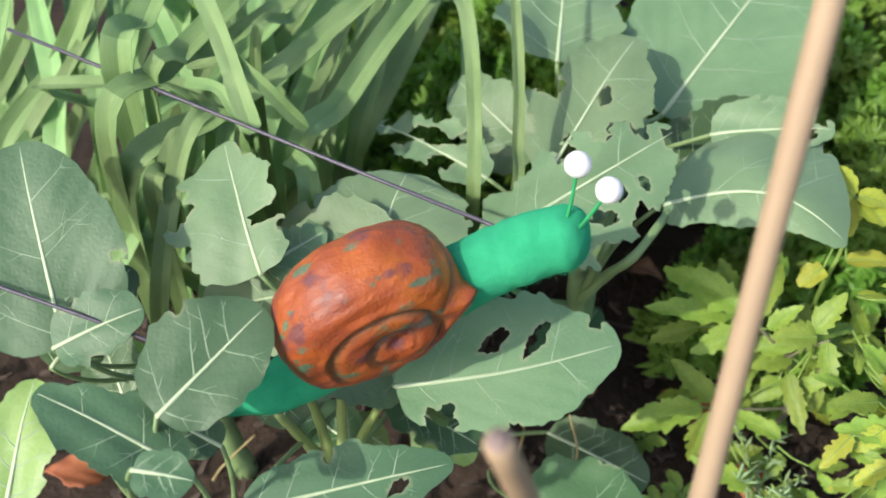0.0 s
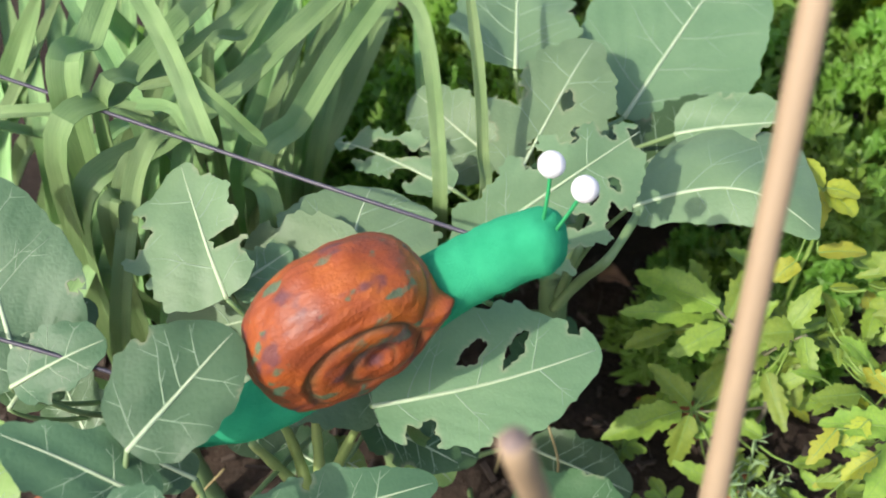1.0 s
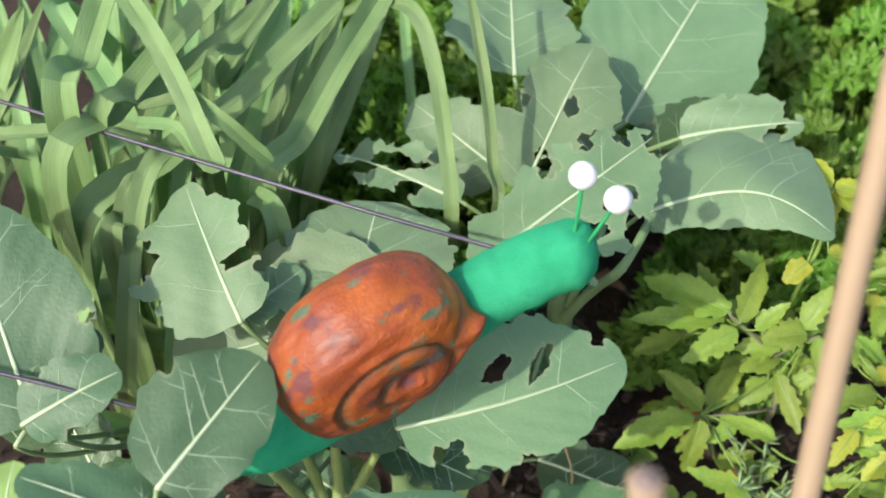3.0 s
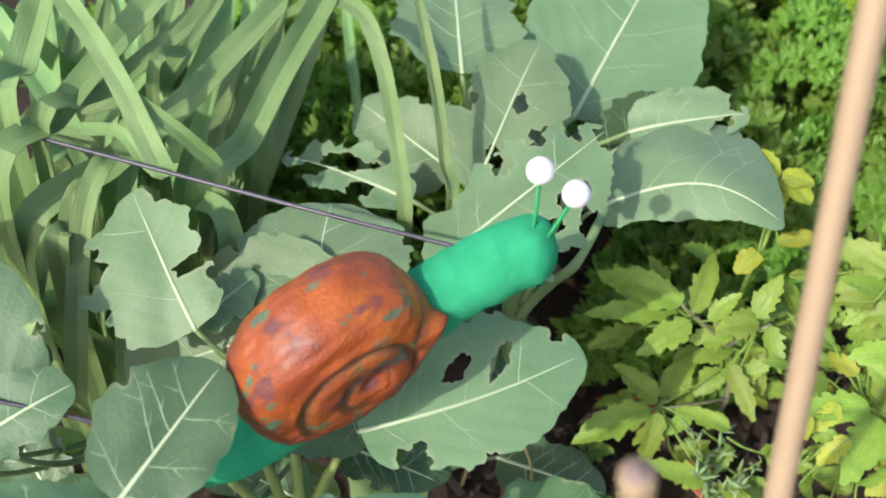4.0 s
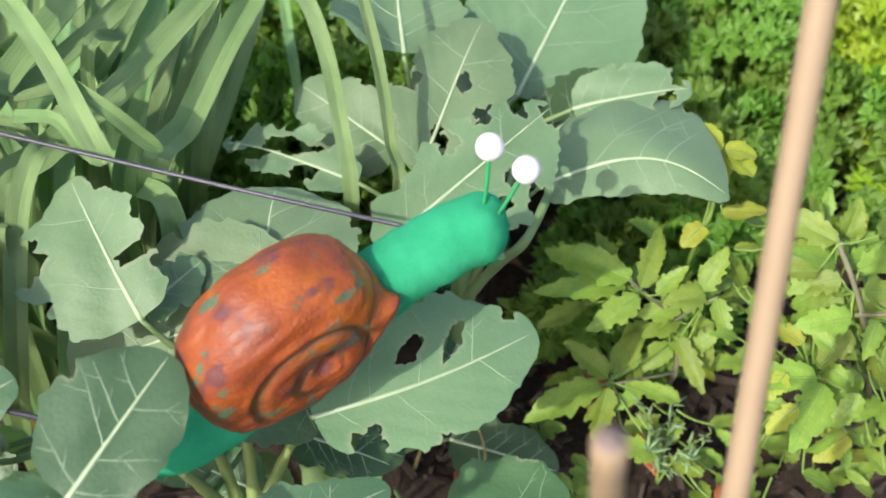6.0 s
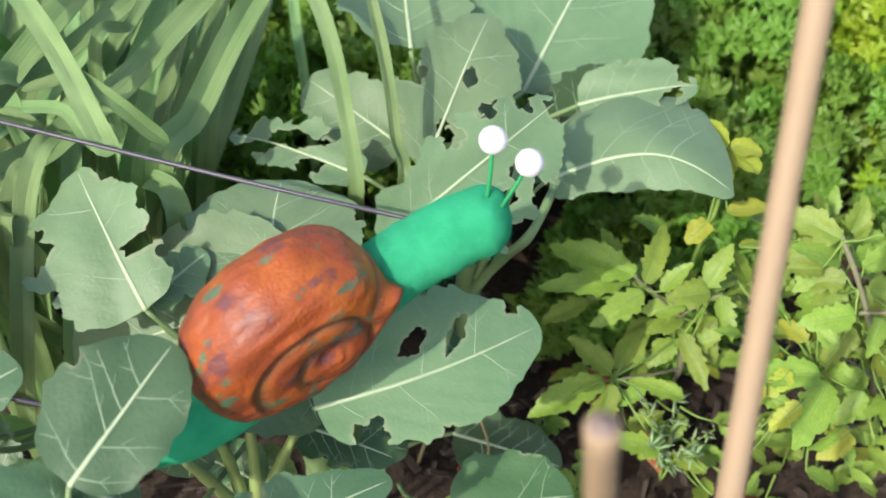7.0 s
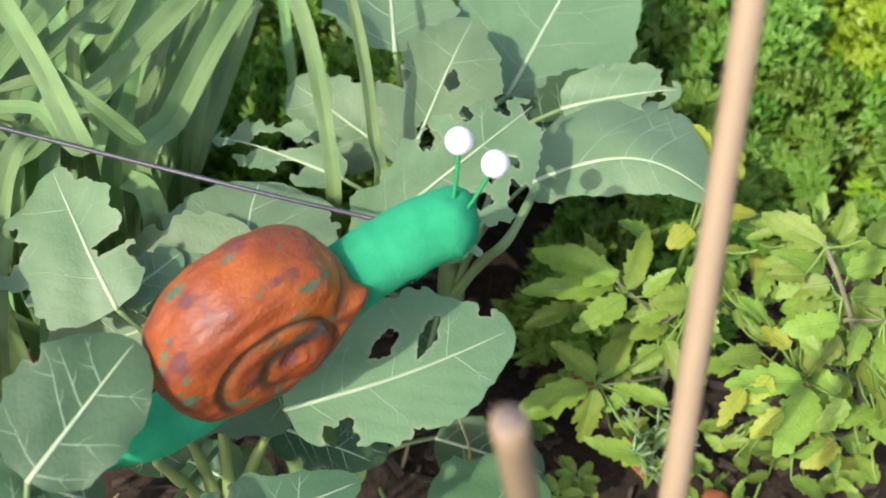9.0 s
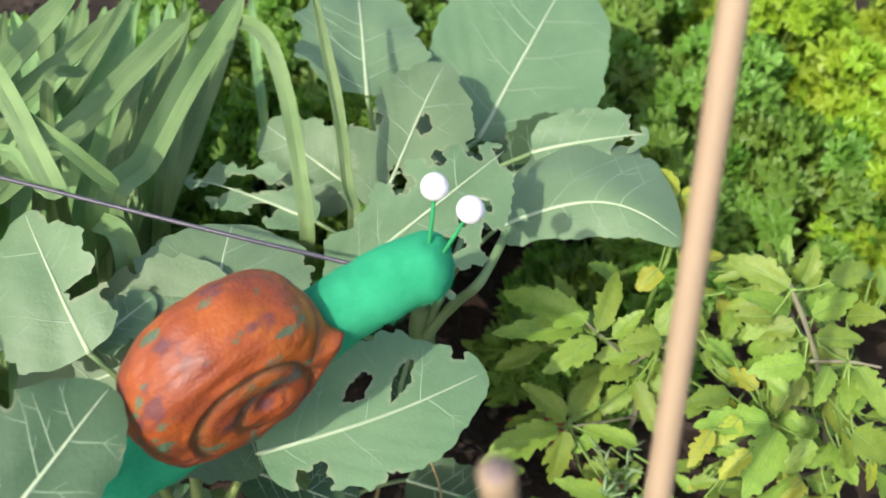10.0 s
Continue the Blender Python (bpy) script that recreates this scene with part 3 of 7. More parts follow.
brassica_leaf(brassica_behind, (0.112, 0.094, 0.284), (0.243, 0.068, 0.300), 0.104, 0.027, (0.092, -0.333, 0.938), 10, kind='ovate', ruffle=0.07, stem=(0.062, 0.112, 0.130), bend=-0.14, droop=0.3, fold=-0.1, cup=0.5, wave=0.04, rib=0.0028, pairs=5, holes=((0.6, -0.8, 0.006, 0.022, 80), (0.78, -0.78, 0.006, 0.01, 20), (0.2, -0.9, 0.012, 0.02, 60)))
brassica_leaf(brassica_behind, (0.142, 0.173, 0.290), (0.235, 0.178, 0.308), 0.030, 0.023, (0.139, -0.370, 0.918), 11, kind='ovate', stem=(0.100, 0.190, 0.250), wave=0.06, ruffle=0.08, droop=0.2, holes=((0.75, 0.35, 0.005, 0.014, 60), (0.9, -0.3, 0.005, 0.008, 0)))
brassica_leaf(brassica_behind, (0.007, 0.156, 0.260), (-0.073, 0.212, 0.287), 0.039, 0.034, (-0.191, -0.527, 0.828), 12, kind='ovate', stem=(0.062, 0.120, 0.190), droop=0.1, fold=0.08, wave=0.06, ruffle=0.08)
# inner leaves below take the darker copy, shade put into their colour
brassica_leaf(brassica_behind, (0.095, 0.154, 0.244), (0.196, 0.242, 0.273), 0.035, 0.033, (0.097, -0.453, 0.886), 13, kind='ovate', mat=BRASSICA_SHADED, stem=(0.085, 0.200, 0.270), wave=0.05)
brassica_leaf(brassica_behind, (0.080, 0.149, 0.267), (0.149, 0.132, 0.264), 0.023, 0.026, (0.090, -0.295, 0.951), 14, kind='ovate', mat=BRASSICA_SHADED, stem=(0.062, 0.120, 0.190), wave=0.06)
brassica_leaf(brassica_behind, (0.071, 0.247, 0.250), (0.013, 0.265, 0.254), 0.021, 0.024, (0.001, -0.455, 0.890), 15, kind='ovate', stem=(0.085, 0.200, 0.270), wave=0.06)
brassica_leaf(brassica_behind, (0.011, 0.073, 0.272), (0.084, 0.154, 0.268), 0.026, 0.031, (0.089, -0.457, 0.885), 16, kind='ovate', mat=BRASSICA_SHADED, stem=(0.062, 0.120, 0.190), wave=0.06, holes=((0.6, 0.6, 0.006, 0.012, 30),))
brassica_leaf(brassica_behind, (0.095, 0.163, 0.254), (0.021, 0.247, 0.279), 0.030, 0.030, (0.130, -0.422, 0.897), 17, kind='ovate', stem=(0.085, 0.200, 0.270), wave=0.05)
brassica_leaf(brassica_behind, (-0.024, 0.103, 0.279), (-0.132, 0.158, 0.277), 0.020, 0.028, (-0.088, -0.295, 0.951), 18, kind='ovate', stem=(0.062, 0.120, 0.190), ruffle=0.16, wave=0.07, droop=0.2, holes=((0.55, 0.25, 0.008, 0.018, 80), (0.75, -0.3, 0.006, 0.016, 70), (0.35, -0.5, 0.007, 0.012, 60), (0.9, 0.4, 0.008, 0.012, 30), (0.3, 0.7, 0.006, 0.01, 20)))
brassica_under = thing("brassica_plant", (-0.070, 0.020, 0.0), "broad-leaved blue-green brassica plant under the snail", "vegetable plant", "brassica plants")
stem_part(brassica_under, [(-0.070, 0.020, -0.01), (-0.072, 0.012, 0.08), (-0.070, 0.000, 0.170)], 0.012, 0.008, STALK, "stem", "thick pale green stem")
brassica_leaf(brassica_under, (-0.084, -0.034, 0.298), (-0.079, 0.068, 0.312), 0.057, 0.062, (-0.031, -0.450, 0.892), 21, kind='round', stem=(-0.070, 0.000, 0.170), droop=0.12, fold=0.07, wave=0.05, rib=0.003, pairs=5, ruffle=0.07)
brassica_leaf(brassica_under, (-0.150, -0.059, 0.318), (-0.202, 0.026, 0.358), 0.055, 0.031, (-0.096, -0.535, 0.840), 22, kind='ovate', stem=(-0.070, 0.000, 0.170), ruffle=0.13, wave=0.06, droop=0.14, fold=0.06, holes=((0.62, -0.95, 0.012, 0.014, 0), (0.38, 0.9, 0.006, 0.02, 0), (0.88, 0.6, 0.007, 0.012, 30), (0.72, -0.72, 0.004, 0.005, 0)))
brassica_leaf(brassica_under, (-0.1543, -0.0444, 0.3088), (-0.1205, -0.0048, 0.3135), 0.018, 0.017, (0.096, -0.535, 0.840), 51, stem=(-0.070, 0.000, 0.170), ruffle=0.14, wave=0.08, pairs=4)
brassica_leaf(brassica_under, (-0.048, -0.018, 0.295), (-0.215, -0.047, 0.252), 0.046, 0.063, (-0.006, -0.540, 0.842), 23, kind='ovate', stem=(-0.070, 0.000, 0.170), droop=0.15, fold=0.05, wave=0.05, rib=0.003, pairs=6)
brassica_leaf(brassica_under, (-0.115, -0.060, 0.261), (-0.029, -0.086, 0.264), 0.044, 0.040, (0.094, -0.372, 0.923), 24, kind='ovate', stem=(-0.070, 0.000, 0.170), droop=0.12, fold=0.03, wave=0.04, pairs=5, mat=BRASSICA_HALF_SHADED)
brassica_leaf(brassica_under, (-0.135, -0.069, 0.238), (-0.131, -0.117, 0.221), 0.029, 0.033, (0.097, -0.265, 0.959), 25, kind='ovate', mat=BRASSICA_SHADED, stem=(-0.070, 0.000, 0.170), wave=0.06)
brassica_leaf(brassica_under, (-0.099, -0.064, 0.234), (-0.055, -0.094, 0.251), 0.019, 0.017, (0.183, -0.245, 0.952), 26, kind='ovate', stem=(-0.070, 0.000, 0.170), wave=0.09, mat=BRASSICA_HALF_SHADED)
brassica_leaf(brassica_under, (-0.076, -0.039, 0.169), (-0.001, -0.052, 0.139), 0.028, 0.025, (0.183, -0.245, 0.952), 27, kind='ovate', mat=BRASSICA_SHADED, stem=(-0.070, 0.000, 0.170), wave=0.05)
brassica_leaf(brassica_under, (-0.124, -0.200, 0.254), (0.000, -0.138, 0.253), 0.027, 0.025, (0.130, -0.422, 0.897), 28, kind='ovate', stem=(-0.070, 0.000, 0.170), droop=0.12, fold=0.06, wave=0.05, pairs=6, mat=BRASSICA_HALF_SHADED, holes=((0.72, 0.25, 0.004, 0.008, 60),))
brassica_leaf(brassica_under, (0.038, -0.083, 0.119), (0.133, -0.068, 0.111), 0.039, 0.024, (-0.027, -0.371, 0.928), 29, kind='round', mat=BRASSICA_SHADED, stem=(0.000, -0.020, 0.050), wave=0.05)
brassica_leaf(brassica_under, (0.044, 0.013, 0.074), (0.135, -0.009, 0.056), 0.028, 0.033, (-0.027, -0.371, 0.928), 30, kind='round', mat=BRASSICA_SHADED, stem=(0.000, 0.020, 0.040), wave=0.04)
brassica_left = thing("brassica_plant", (-0.230, -0.030, 0.0), "blue-green brassica plant beside the leeks", "vegetable plant", "brassica plants")
stem_part(brassica_left, [(-0.230, -0.030, -0.01), (-0.235, -0.035, 0.08), (-0.230, -0.040, 0.180)], 0.011, 0.008, STALK, "stem", "thick pale green stem")
brassica_leaf(brassica_left, (-0.256, -0.142, 0.314), (-0.318, -0.037, 0.395), 0.063, 0.054, (0.127, -0.446, 0.886), 33, kind='ovate', stem=(-0.230, -0.040, 0.180), droop=0.08, fold=0.04, wave=0.03, rib=0.003, pairs=6, ruffle=0.03, mat=BRASSICA_HALF_SHADED)
brassica_leaf(brassica_left, (-0.260, -0.148, 0.323), (-0.205, -0.119, 0.343), 0.026, 0.021, (0.358, -0.247, 0.900), 34, kind='round', stem=(-0.230, -0.040, 0.180), droop=0.12, fold=0.05, wave=0.05, pairs=4, mat=BRASSICA_HALF_SHADED)
brassica_leaf(brassica_left, (-0.286, -0.132, 0.274), (-0.257, -0.048, 0.294), 0.023, 0.026, (0.174, -0.439, 0.881), 35, kind='ovate', stem=(-0.230, -0.040, 0.180), mat=BRASSICA_SHADED, wave=0.05)
brassica_front = thing("brassica_plant", (-0.170, -0.200, 0.0), "pale blue-green brassica plant with broad waxy leaves", "vegetable plant", "brassica plants")
stem_part(brassica_front, [(-0.170, -0.200, -0.01), (-0.172, -0.196, 0.08), (-0.170, -0.190, 0.160)], 0.011, 0.008, STALK, "stem", "thick pale green stem")
# most front leaves carry their partial shade in the half-dark leaf colour
brassica_leaf(brassica_front, (-0.1567, -0.2032, 0.3547), (-0.1119, -0.1316, 0.3788), 0.039, 0.031, (0.300, -0.282, 0.912), 38, kind='round', mat=BRASSICA_HALF_SHADED, stem=(-0.170, -0.190, 0.160), droop=0.12, fold=0.06, wave=0.06, rib=0.0026, pairs=5, ruffle=0.04)
brassica_leaf(brassica_front, (-0.140, -0.216, 0.326), (-0.222, -0.212, 0.376), 0.027, 0.023, (0.384, -0.188, 0.904), 39, kind='ovate', stem=(-0.170, -0.190, 0.160), droop=0.12, fold=0.09, wave=0.06, pairs=5, mat=BRASSICA_HALF_SHADED)
brassica_leaf(brassica_front, (-0.137, -0.181, 0.296), (-0.192, -0.168, 0.305), 0.018, 0.018, (0.275, -0.287, 0.918), 40, kind='round', stem=(-0.170, -0.190, 0.160), wave=0.05, pairs=4, mat=BRASSICA_HALF_SHADED)
brassica_leaf(brassica_front, (-0.228, -0.263, 0.332), (-0.233, -0.197, 0.365), 0.024, 0.024, (0.036, -0.441, 0.897), 41, kind='ovate', mat=BRASSICA_YELLOW, stem=(-0.170, -0.190, 0.160), wave=0.05, pairs=5, label='yellow-green young leaf')
brassica_leaf(brassica_front, (-0.154, -0.241, 0.361), (-0.119, -0.238, 0.356), 0.014, 0.015, (0.384, -0.188, 0.904), 42, kind='round', stem=(-0.170, -0.190, 0.160), wave=0.06, pairs=4, mat=BRASSICA_HALF_SHADED)
brassica_leaf(brassica_front, (-0.236, -0.172, 0.256), (-0.193, -0.129, 0.263), 0.022, 0.022, (0.072, -0.372, 0.926), 43, kind='ovate', mat=BRASSICA_SHADED, stem=(-0.170, -0.190, 0.160), wave=0.06)
brassica_leaf(brassica_front, (-0.252, -0.117, 0.207), (-0.298, -0.057, 0.237), 0.025, 0.025, (-0.091, -0.373, 0.923), 44, kind='ovate', mat=BRASSICA_SHADED, stem=(-0.170, -0.190, 0.160), wave=0.06)
brassica_leaf(brassica_under, (-0.095, -0.077, 0.147), (-0.151, -0.048, 0.146), 0.020, 0.024, (-0.027, -0.371, 0.928), 45, kind='ovate', mat=BRASSICA_SHADED, stem=(-0.070, 0.000, 0.170), wave=0.06)
brassica_leaf(brassica_under, (-0.065, -0.015, 0.125), (0.008, -0.018, 0.097), 0.026, 0.026, (-0.027, -0.371, 0.928), 46, kind='ovate', mat=BRASSICA_SHADED, stem=(-0.070, 0.000, 0.170), wave=0.06)
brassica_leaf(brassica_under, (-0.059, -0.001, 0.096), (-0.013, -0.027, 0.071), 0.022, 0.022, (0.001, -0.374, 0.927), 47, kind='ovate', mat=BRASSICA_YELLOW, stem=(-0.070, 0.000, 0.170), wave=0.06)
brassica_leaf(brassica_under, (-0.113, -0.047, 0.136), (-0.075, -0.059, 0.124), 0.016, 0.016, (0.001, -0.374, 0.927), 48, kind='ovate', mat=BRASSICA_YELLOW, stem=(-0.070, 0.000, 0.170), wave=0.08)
brassica_leaf(brassica_behind, (0.032, 0.037, 0.105), (0.072, 0.117, 0.126), 0.028, 0.028, (0.001, -0.374, 0.927), 49, kind='ovate', mat=BRASSICA_SHADED, stem=(0.062, 0.120, 0.190), wave=0.06)

stem_part(brassica_behind, [(0.057, 0.087, 0.115), (0.055, 0.079, 0.185), (0.056, 0.076, 0.236), (0.072, 0.125, 0.262)], 0.01, 0.007, STALK, 'stem')
stem_part(brassica_behind, [(0.059, 0.069, 0.190), (0.078, 0.060, 0.234), (0.097, 0.053, 0.268), (0.118, 0.092, 0.281)], 0.0045, 0.0032, STALK, 'branch')
stem_part(brassica_behind, [(0.061, 0.070, 0.204), (0.070, 0.066, 0.240), (0.077, 0.071, 0.265), (0.095, 0.130, 0.270)], 0.0036, 0.0026, STALK, 'branch')
stem_part(brassica_under, [(-0.100, -0.112, 0.154), (-0.104, -0.107, 0.193), (-0.108, -0.104, 0.227), (-0.114, -0.102, 0.254)], 0.0052, 0.0028, YOUNG_STALK, 'stalk', 'pale yellow-green young stalk')
stem_part(brassica_under, [(-0.096, -0.111, 0.153), (-0.093, -0.104, 0.192), (-0.093, -0.094, 0.228), (-0.093, -0.090, 0.256)], 0.0052, 0.0028, YOUNG_STALK, 'stalk', 'pale yellow-green young stalk')
stem_part(brassica_under, [(-0.091, -0.109, 0.153), (-0.083, -0.103, 0.189), (-0.071, -0.097, 0.220), (-0.060, -0.092, 0.245)], 0.0052, 0.0028, YOUNG_STALK, 'stalk', 'pale yellow-green young stalk')
stem_part(brassica_under, [(-0.102, -0.112, 0.154), (-0.112, -0.113, 0.192), (-0.122, -0.117, 0.224), (-0.130, -0.119, 0.243)], 0.0052, 0.0028, YOUNG_STALK, 'stalk', 'pale yellow-green young stalk')

# leeks
leek_a = thing("leek_plant", (-0.200, 0.250, 0.000), "upright leek plant with long green strap leaves", "leek", "leek plants")
leek_b = thing("leek_plant", (-0.330, 0.180, 0.000), "leek plant with bent and folded strap leaves", "leek", "leek plants")
leek_c = thing("leek_plant", (-0.060, 0.160, 0.000), "leek plant with two tall arching leaves", "leek", "leek plants")
strap_leaf(leek_a, [(-0.200, 0.250, 0.000), (-0.206, 0.122, 0.235), (-0.186, 0.179, 0.309), (-0.177, 0.271, 0.362)], 0.0200, (0.364, -0.602, 0.711))
strap_leaf(leek_a, [(-0.200, 0.250, 0.000), (-0.175, 0.102, 0.265), (-0.146, 0.152, 0.330), (-0.125, 0.239, 0.376)], 0.0228, (-0.112, -0.692, 0.713), fold=0.5)
strap_leaf(leek_a, [(-0.200, 0.250, 0.000), (-0.201, 0.195, 0.232), (-0.207, 0.273, 0.262), (-0.213, 0.354, 0.295)], 0.0171, (0.449, -0.567, 0.691))
strap_leaf(leek_a, [(-0.330, 0.180, 0.000), (-0.302, 0.073, 0.296), (-0.268, 0.166, 0.303), (-0.201, 0.260, 0.344)], 0.0187, (0.036, -0.441, 0.897))
strap_leaf(leek_b, [(-0.330, 0.180, 0.000), (-0.441, 0.073, 0.234), (-0.412, 0.157, 0.303), (-0.365, 0.186, 0.385)], 0.0202, (0.364, -0.602, 0.711))
strap_leaf(leek_b, [(-0.330, 0.180, 0.000), (-0.379, 0.072, 0.232), (-0.409, 0.135, 0.296), (-0.469, 0.234, 0.344)], 0.0248, (0.078, -0.676, 0.733))
strap_leaf(leek_b, [(-0.300, 0.250, 0.250), (-0.343, 0.199, 0.379), (-0.297, 0.142, 0.357), (-0.265, 0.098, 0.344), (-0.249, 0.068, 0.320)], 0.0203, (0.240, -0.479, 0.844), taper=0.55, twist=20)
strap_leaf(leek_b, [(-0.300, 0.180, 0.220), (-0.394, 0.095, 0.324), (-0.306, 0.089, 0.346), (-0.262, 0.089, 0.349), (-0.238, 0.078, 0.333), (-0.218, 0.062, 0.307)], 0.0135, (0.081, -0.193, 0.978), taper=0.6)
strap_leaf(leek_b, [(-0.260, 0.060, 0.000), (-0.315, -0.037, 0.187), (-0.287, 0.007, 0.274), (-0.273, 0.036, 0.324)], 0.0207, (0.257, -0.558, 0.789))
strap_leaf(leek_b, [(-0.300, 0.120, 0.200), (-0.340, 0.025, 0.276), (-0.296, 0.022, 0.290), (-0.269, 0.032, 0.293)], 0.0088, (0.097, -0.265, 0.959), taper=0.3)
strap_leaf(leek_a, [(-0.200, 0.250, 0.000), (-0.265, 0.165, 0.206), (-0.291, 0.234, 0.247), (-0.308, 0.342, 0.293)], 0.0223, (0.272, -0.632, 0.725))
strap_leaf(leek_a, [(-0.200, 0.250, 0.000), (-0.304, 0.176, 0.198), (-0.270, 0.251, 0.257), (-0.272, 0.341, 0.297)], 0.0186, (-0.019, -0.687, 0.726))
strap_leaf(leek_b, [(-0.330, 0.180, 0.000), (-0.459, 0.102, 0.197), (-0.498, 0.180, 0.248), (-0.552, 0.269, 0.314)], 0.0244, (-0.019, -0.687, 0.726))
strap_leaf(leek_b, [(-0.330, 0.180, 0.000), (-0.372, 0.156, 0.169), (-0.390, 0.220, 0.231), (-0.441, 0.321, 0.293)], 0.0232, (0.364, -0.602, 0.711))
strap_leaf(leek_a, [(-0.200, 0.250, 0.000), (-0.331, 0.173, 0.174), (-0.321, 0.236, 0.229), (-0.343, 0.352, 0.283)], 0.0232, (0.176, -0.657, 0.733))
strap_leaf(leek_b, [(-0.420, 0.150, 0.000), (-0.463, 0.010, 0.224), (-0.413, 0.024, 0.279), (-0.415, 0.123, 0.273), (-0.389, 0.170, 0.308)], 0.0186, (0.222, -0.400, 0.889))
strap_leaf(leek_a, [(-0.220, 0.120, 0.000), (-0.268, 0.012, 0.233), (-0.279, 0.037, 0.258), (-0.289, 0.094, 0.285), (-0.292, 0.155, 0.313)], 0.0196, (0.078, -0.676, 0.733))
strap_leaf(leek_a, [(-0.230, 0.140, 0.000), (-0.270, 0.078, 0.252), (-0.282, 0.074, 0.279), (-0.299, 0.071, 0.294), (-0.316, 0.059, 0.287)], 0.0138, (0.113, -0.342, 0.933), taper=0.5)
strap_leaf(leek_a, [(-0.170, 0.080, 0.000), (-0.153, 0.057, 0.235), (-0.157, 0.066, 0.286), (-0.161, 0.074, 0.307), (-0.175, 0.080, 0.312)], 0.0166, (0.002, -0.537, 0.844), taper=0.6)
strap_leaf(leek_a, [(-0.220, 0.160, 0.000), (-0.222, 0.109, 0.230), (-0.264, 0.153, 0.244), (-0.249, 0.254, 0.286), (-0.233, 0.343, 0.329)], 0.0165, (0.101, -0.613, 0.783))
strap_leaf(leek_a, [(-0.260, 0.200, 0.200), (-0.232, 0.188, 0.298), (-0.210, 0.151, 0.305), (-0.188, 0.130, 0.299), (-0.168, 0.122, 0.293)], 0.0069, (-0.027, -0.371, 0.928), taper=0.2)
strap_leaf(leek_a, [(-0.397, 0.224, 0.000), (-0.319, 0.183, 0.149), (-0.285, 0.271, 0.234), (-0.264, 0.381, 0.286)], 0.0239, (0.489, -0.613, 0.621))
strap_leaf(leek_a, [(-0.360, 0.134, 0.000), (-0.294, 0.110, 0.270), (-0.273, 0.157, 0.321), (-0.271, 0.252, 0.364)], 0.0160, (0.455, -0.462, 0.761))
strap_leaf(leek_b, [(-0.534, 0.110, 0.000), (-0.433, 0.082, 0.247), (-0.394, 0.149, 0.311), (-0.377, 0.249, 0.356)], 0.0147, (-0.215, -0.577, 0.788))
strap_leaf(leek_a, [(-0.348, 0.254, 0.000), (-0.309, 0.215, 0.140), (-0.325, 0.284, 0.219), (-0.357, 0.384, 0.275)], 0.0273, (0.462, -0.568, 0.681))
strap_leaf(leek_b, [(-0.419, 0.137, 0.000), (-0.368, 0.117, 0.261), (-0.378, 0.153, 0.310), (-0.415, 0.241, 0.357)], 0.0166, (0.268, -0.705, 0.657))
strap_leaf(leek_a, [(-0.329, 0.263, 0.000), (-0.306, 0.249, 0.161), (-0.331, 0.288, 0.215), (-0.377, 0.385, 0.272)], 0.0248, (0.439, -0.639, 0.632))
strap_leaf(leek_a, [(-0.288, 0.221, 0.000), (-0.248, 0.207, 0.207), (-0.244, 0.248, 0.256), (-0.258, 0.347, 0.307)], 0.0151, (-0.094, -0.552, 0.829))
strap_leaf(leek_a, [(-0.287, 0.243, 0.000), (-0.258, 0.196, 0.158), (-0.283, 0.265, 0.239), (-0.322, 0.360, 0.293)], 0.0251, (-0.194, -0.560, 0.805))
strap_leaf(leek_b, [(-0.585, 0.159, 0.000), (-0.505, 0.118, 0.180), (-0.506, 0.194, 0.263), (-0.531, 0.291, 0.315)], 0.0186, (0.471, -0.508, 0.721))
strap_leaf(leek_b, [(-0.574, 0.209, 0.000), (-0.520, 0.181, 0.148), (-0.547, 0.241, 0.222), (-0.601, 0.336, 0.280)], 0.0206, (-0.039, -0.631, 0.775))
strap_leaf(leek_a, [(-0.268, 0.206, 0.000), (-0.224, 0.189, 0.223), (-0.212, 0.232, 0.272), (-0.218, 0.330, 0.321)], 0.0243, (-0.183, -0.659, 0.730))
strap_leaf(leek_b, [(-0.446, 0.220, 0.000), (-0.400, 0.198, 0.170), (-0.417, 0.249, 0.233), (-0.457, 0.346, 0.289)], 0.0207, (0.500, -0.421, 0.757))
strap_leaf(leek_a, [(-0.209, 0.228, 0.000), (-0.169, 0.184, 0.189), (-0.162, 0.253, 0.263), (-0.166, 0.353, 0.313)], 0.0197, (0.010, -0.669, 0.743))
strap_leaf(leek_b, [(-0.600, 0.177, 0.000), (-0.524, 0.138, 0.161), (-0.532, 0.214, 0.245), (-0.563, 0.311, 0.299)], 0.0194, (0.368, -0.495, 0.787))
strap_leaf(leek_a, [(-0.358, 0.229, 0.000), (-0.293, 0.208, 0.174), (-0.263, 0.271, 0.237), (-0.249, 0.378, 0.289)], 0.0233, (-0.001, -0.652, 0.758))
strap_leaf(leek_a, [(-0.390, 0.210, 0.000), (-0.342, 0.181, 0.183), (-0.350, 0.238, 0.250), (-0.378, 0.335, 0.303)], 0.0243, (0.268, -0.522, 0.810))
strap_leaf(leek_b, [(-0.506, 0.193, 0.000), (-0.421, 0.157, 0.164), (-0.395, 0.238, 0.244), (-0.387, 0.344, 0.296)], 0.0191, (0.402, -0.459, 0.793))
strap_leaf(leek_a, [(-0.237, 0.247, 0.000), (-0.193, 0.206, 0.165), (-0.184, 0.278, 0.241), (-0.186, 0.381, 0.293)], 0.0234, (-0.094, -0.593, 0.800))
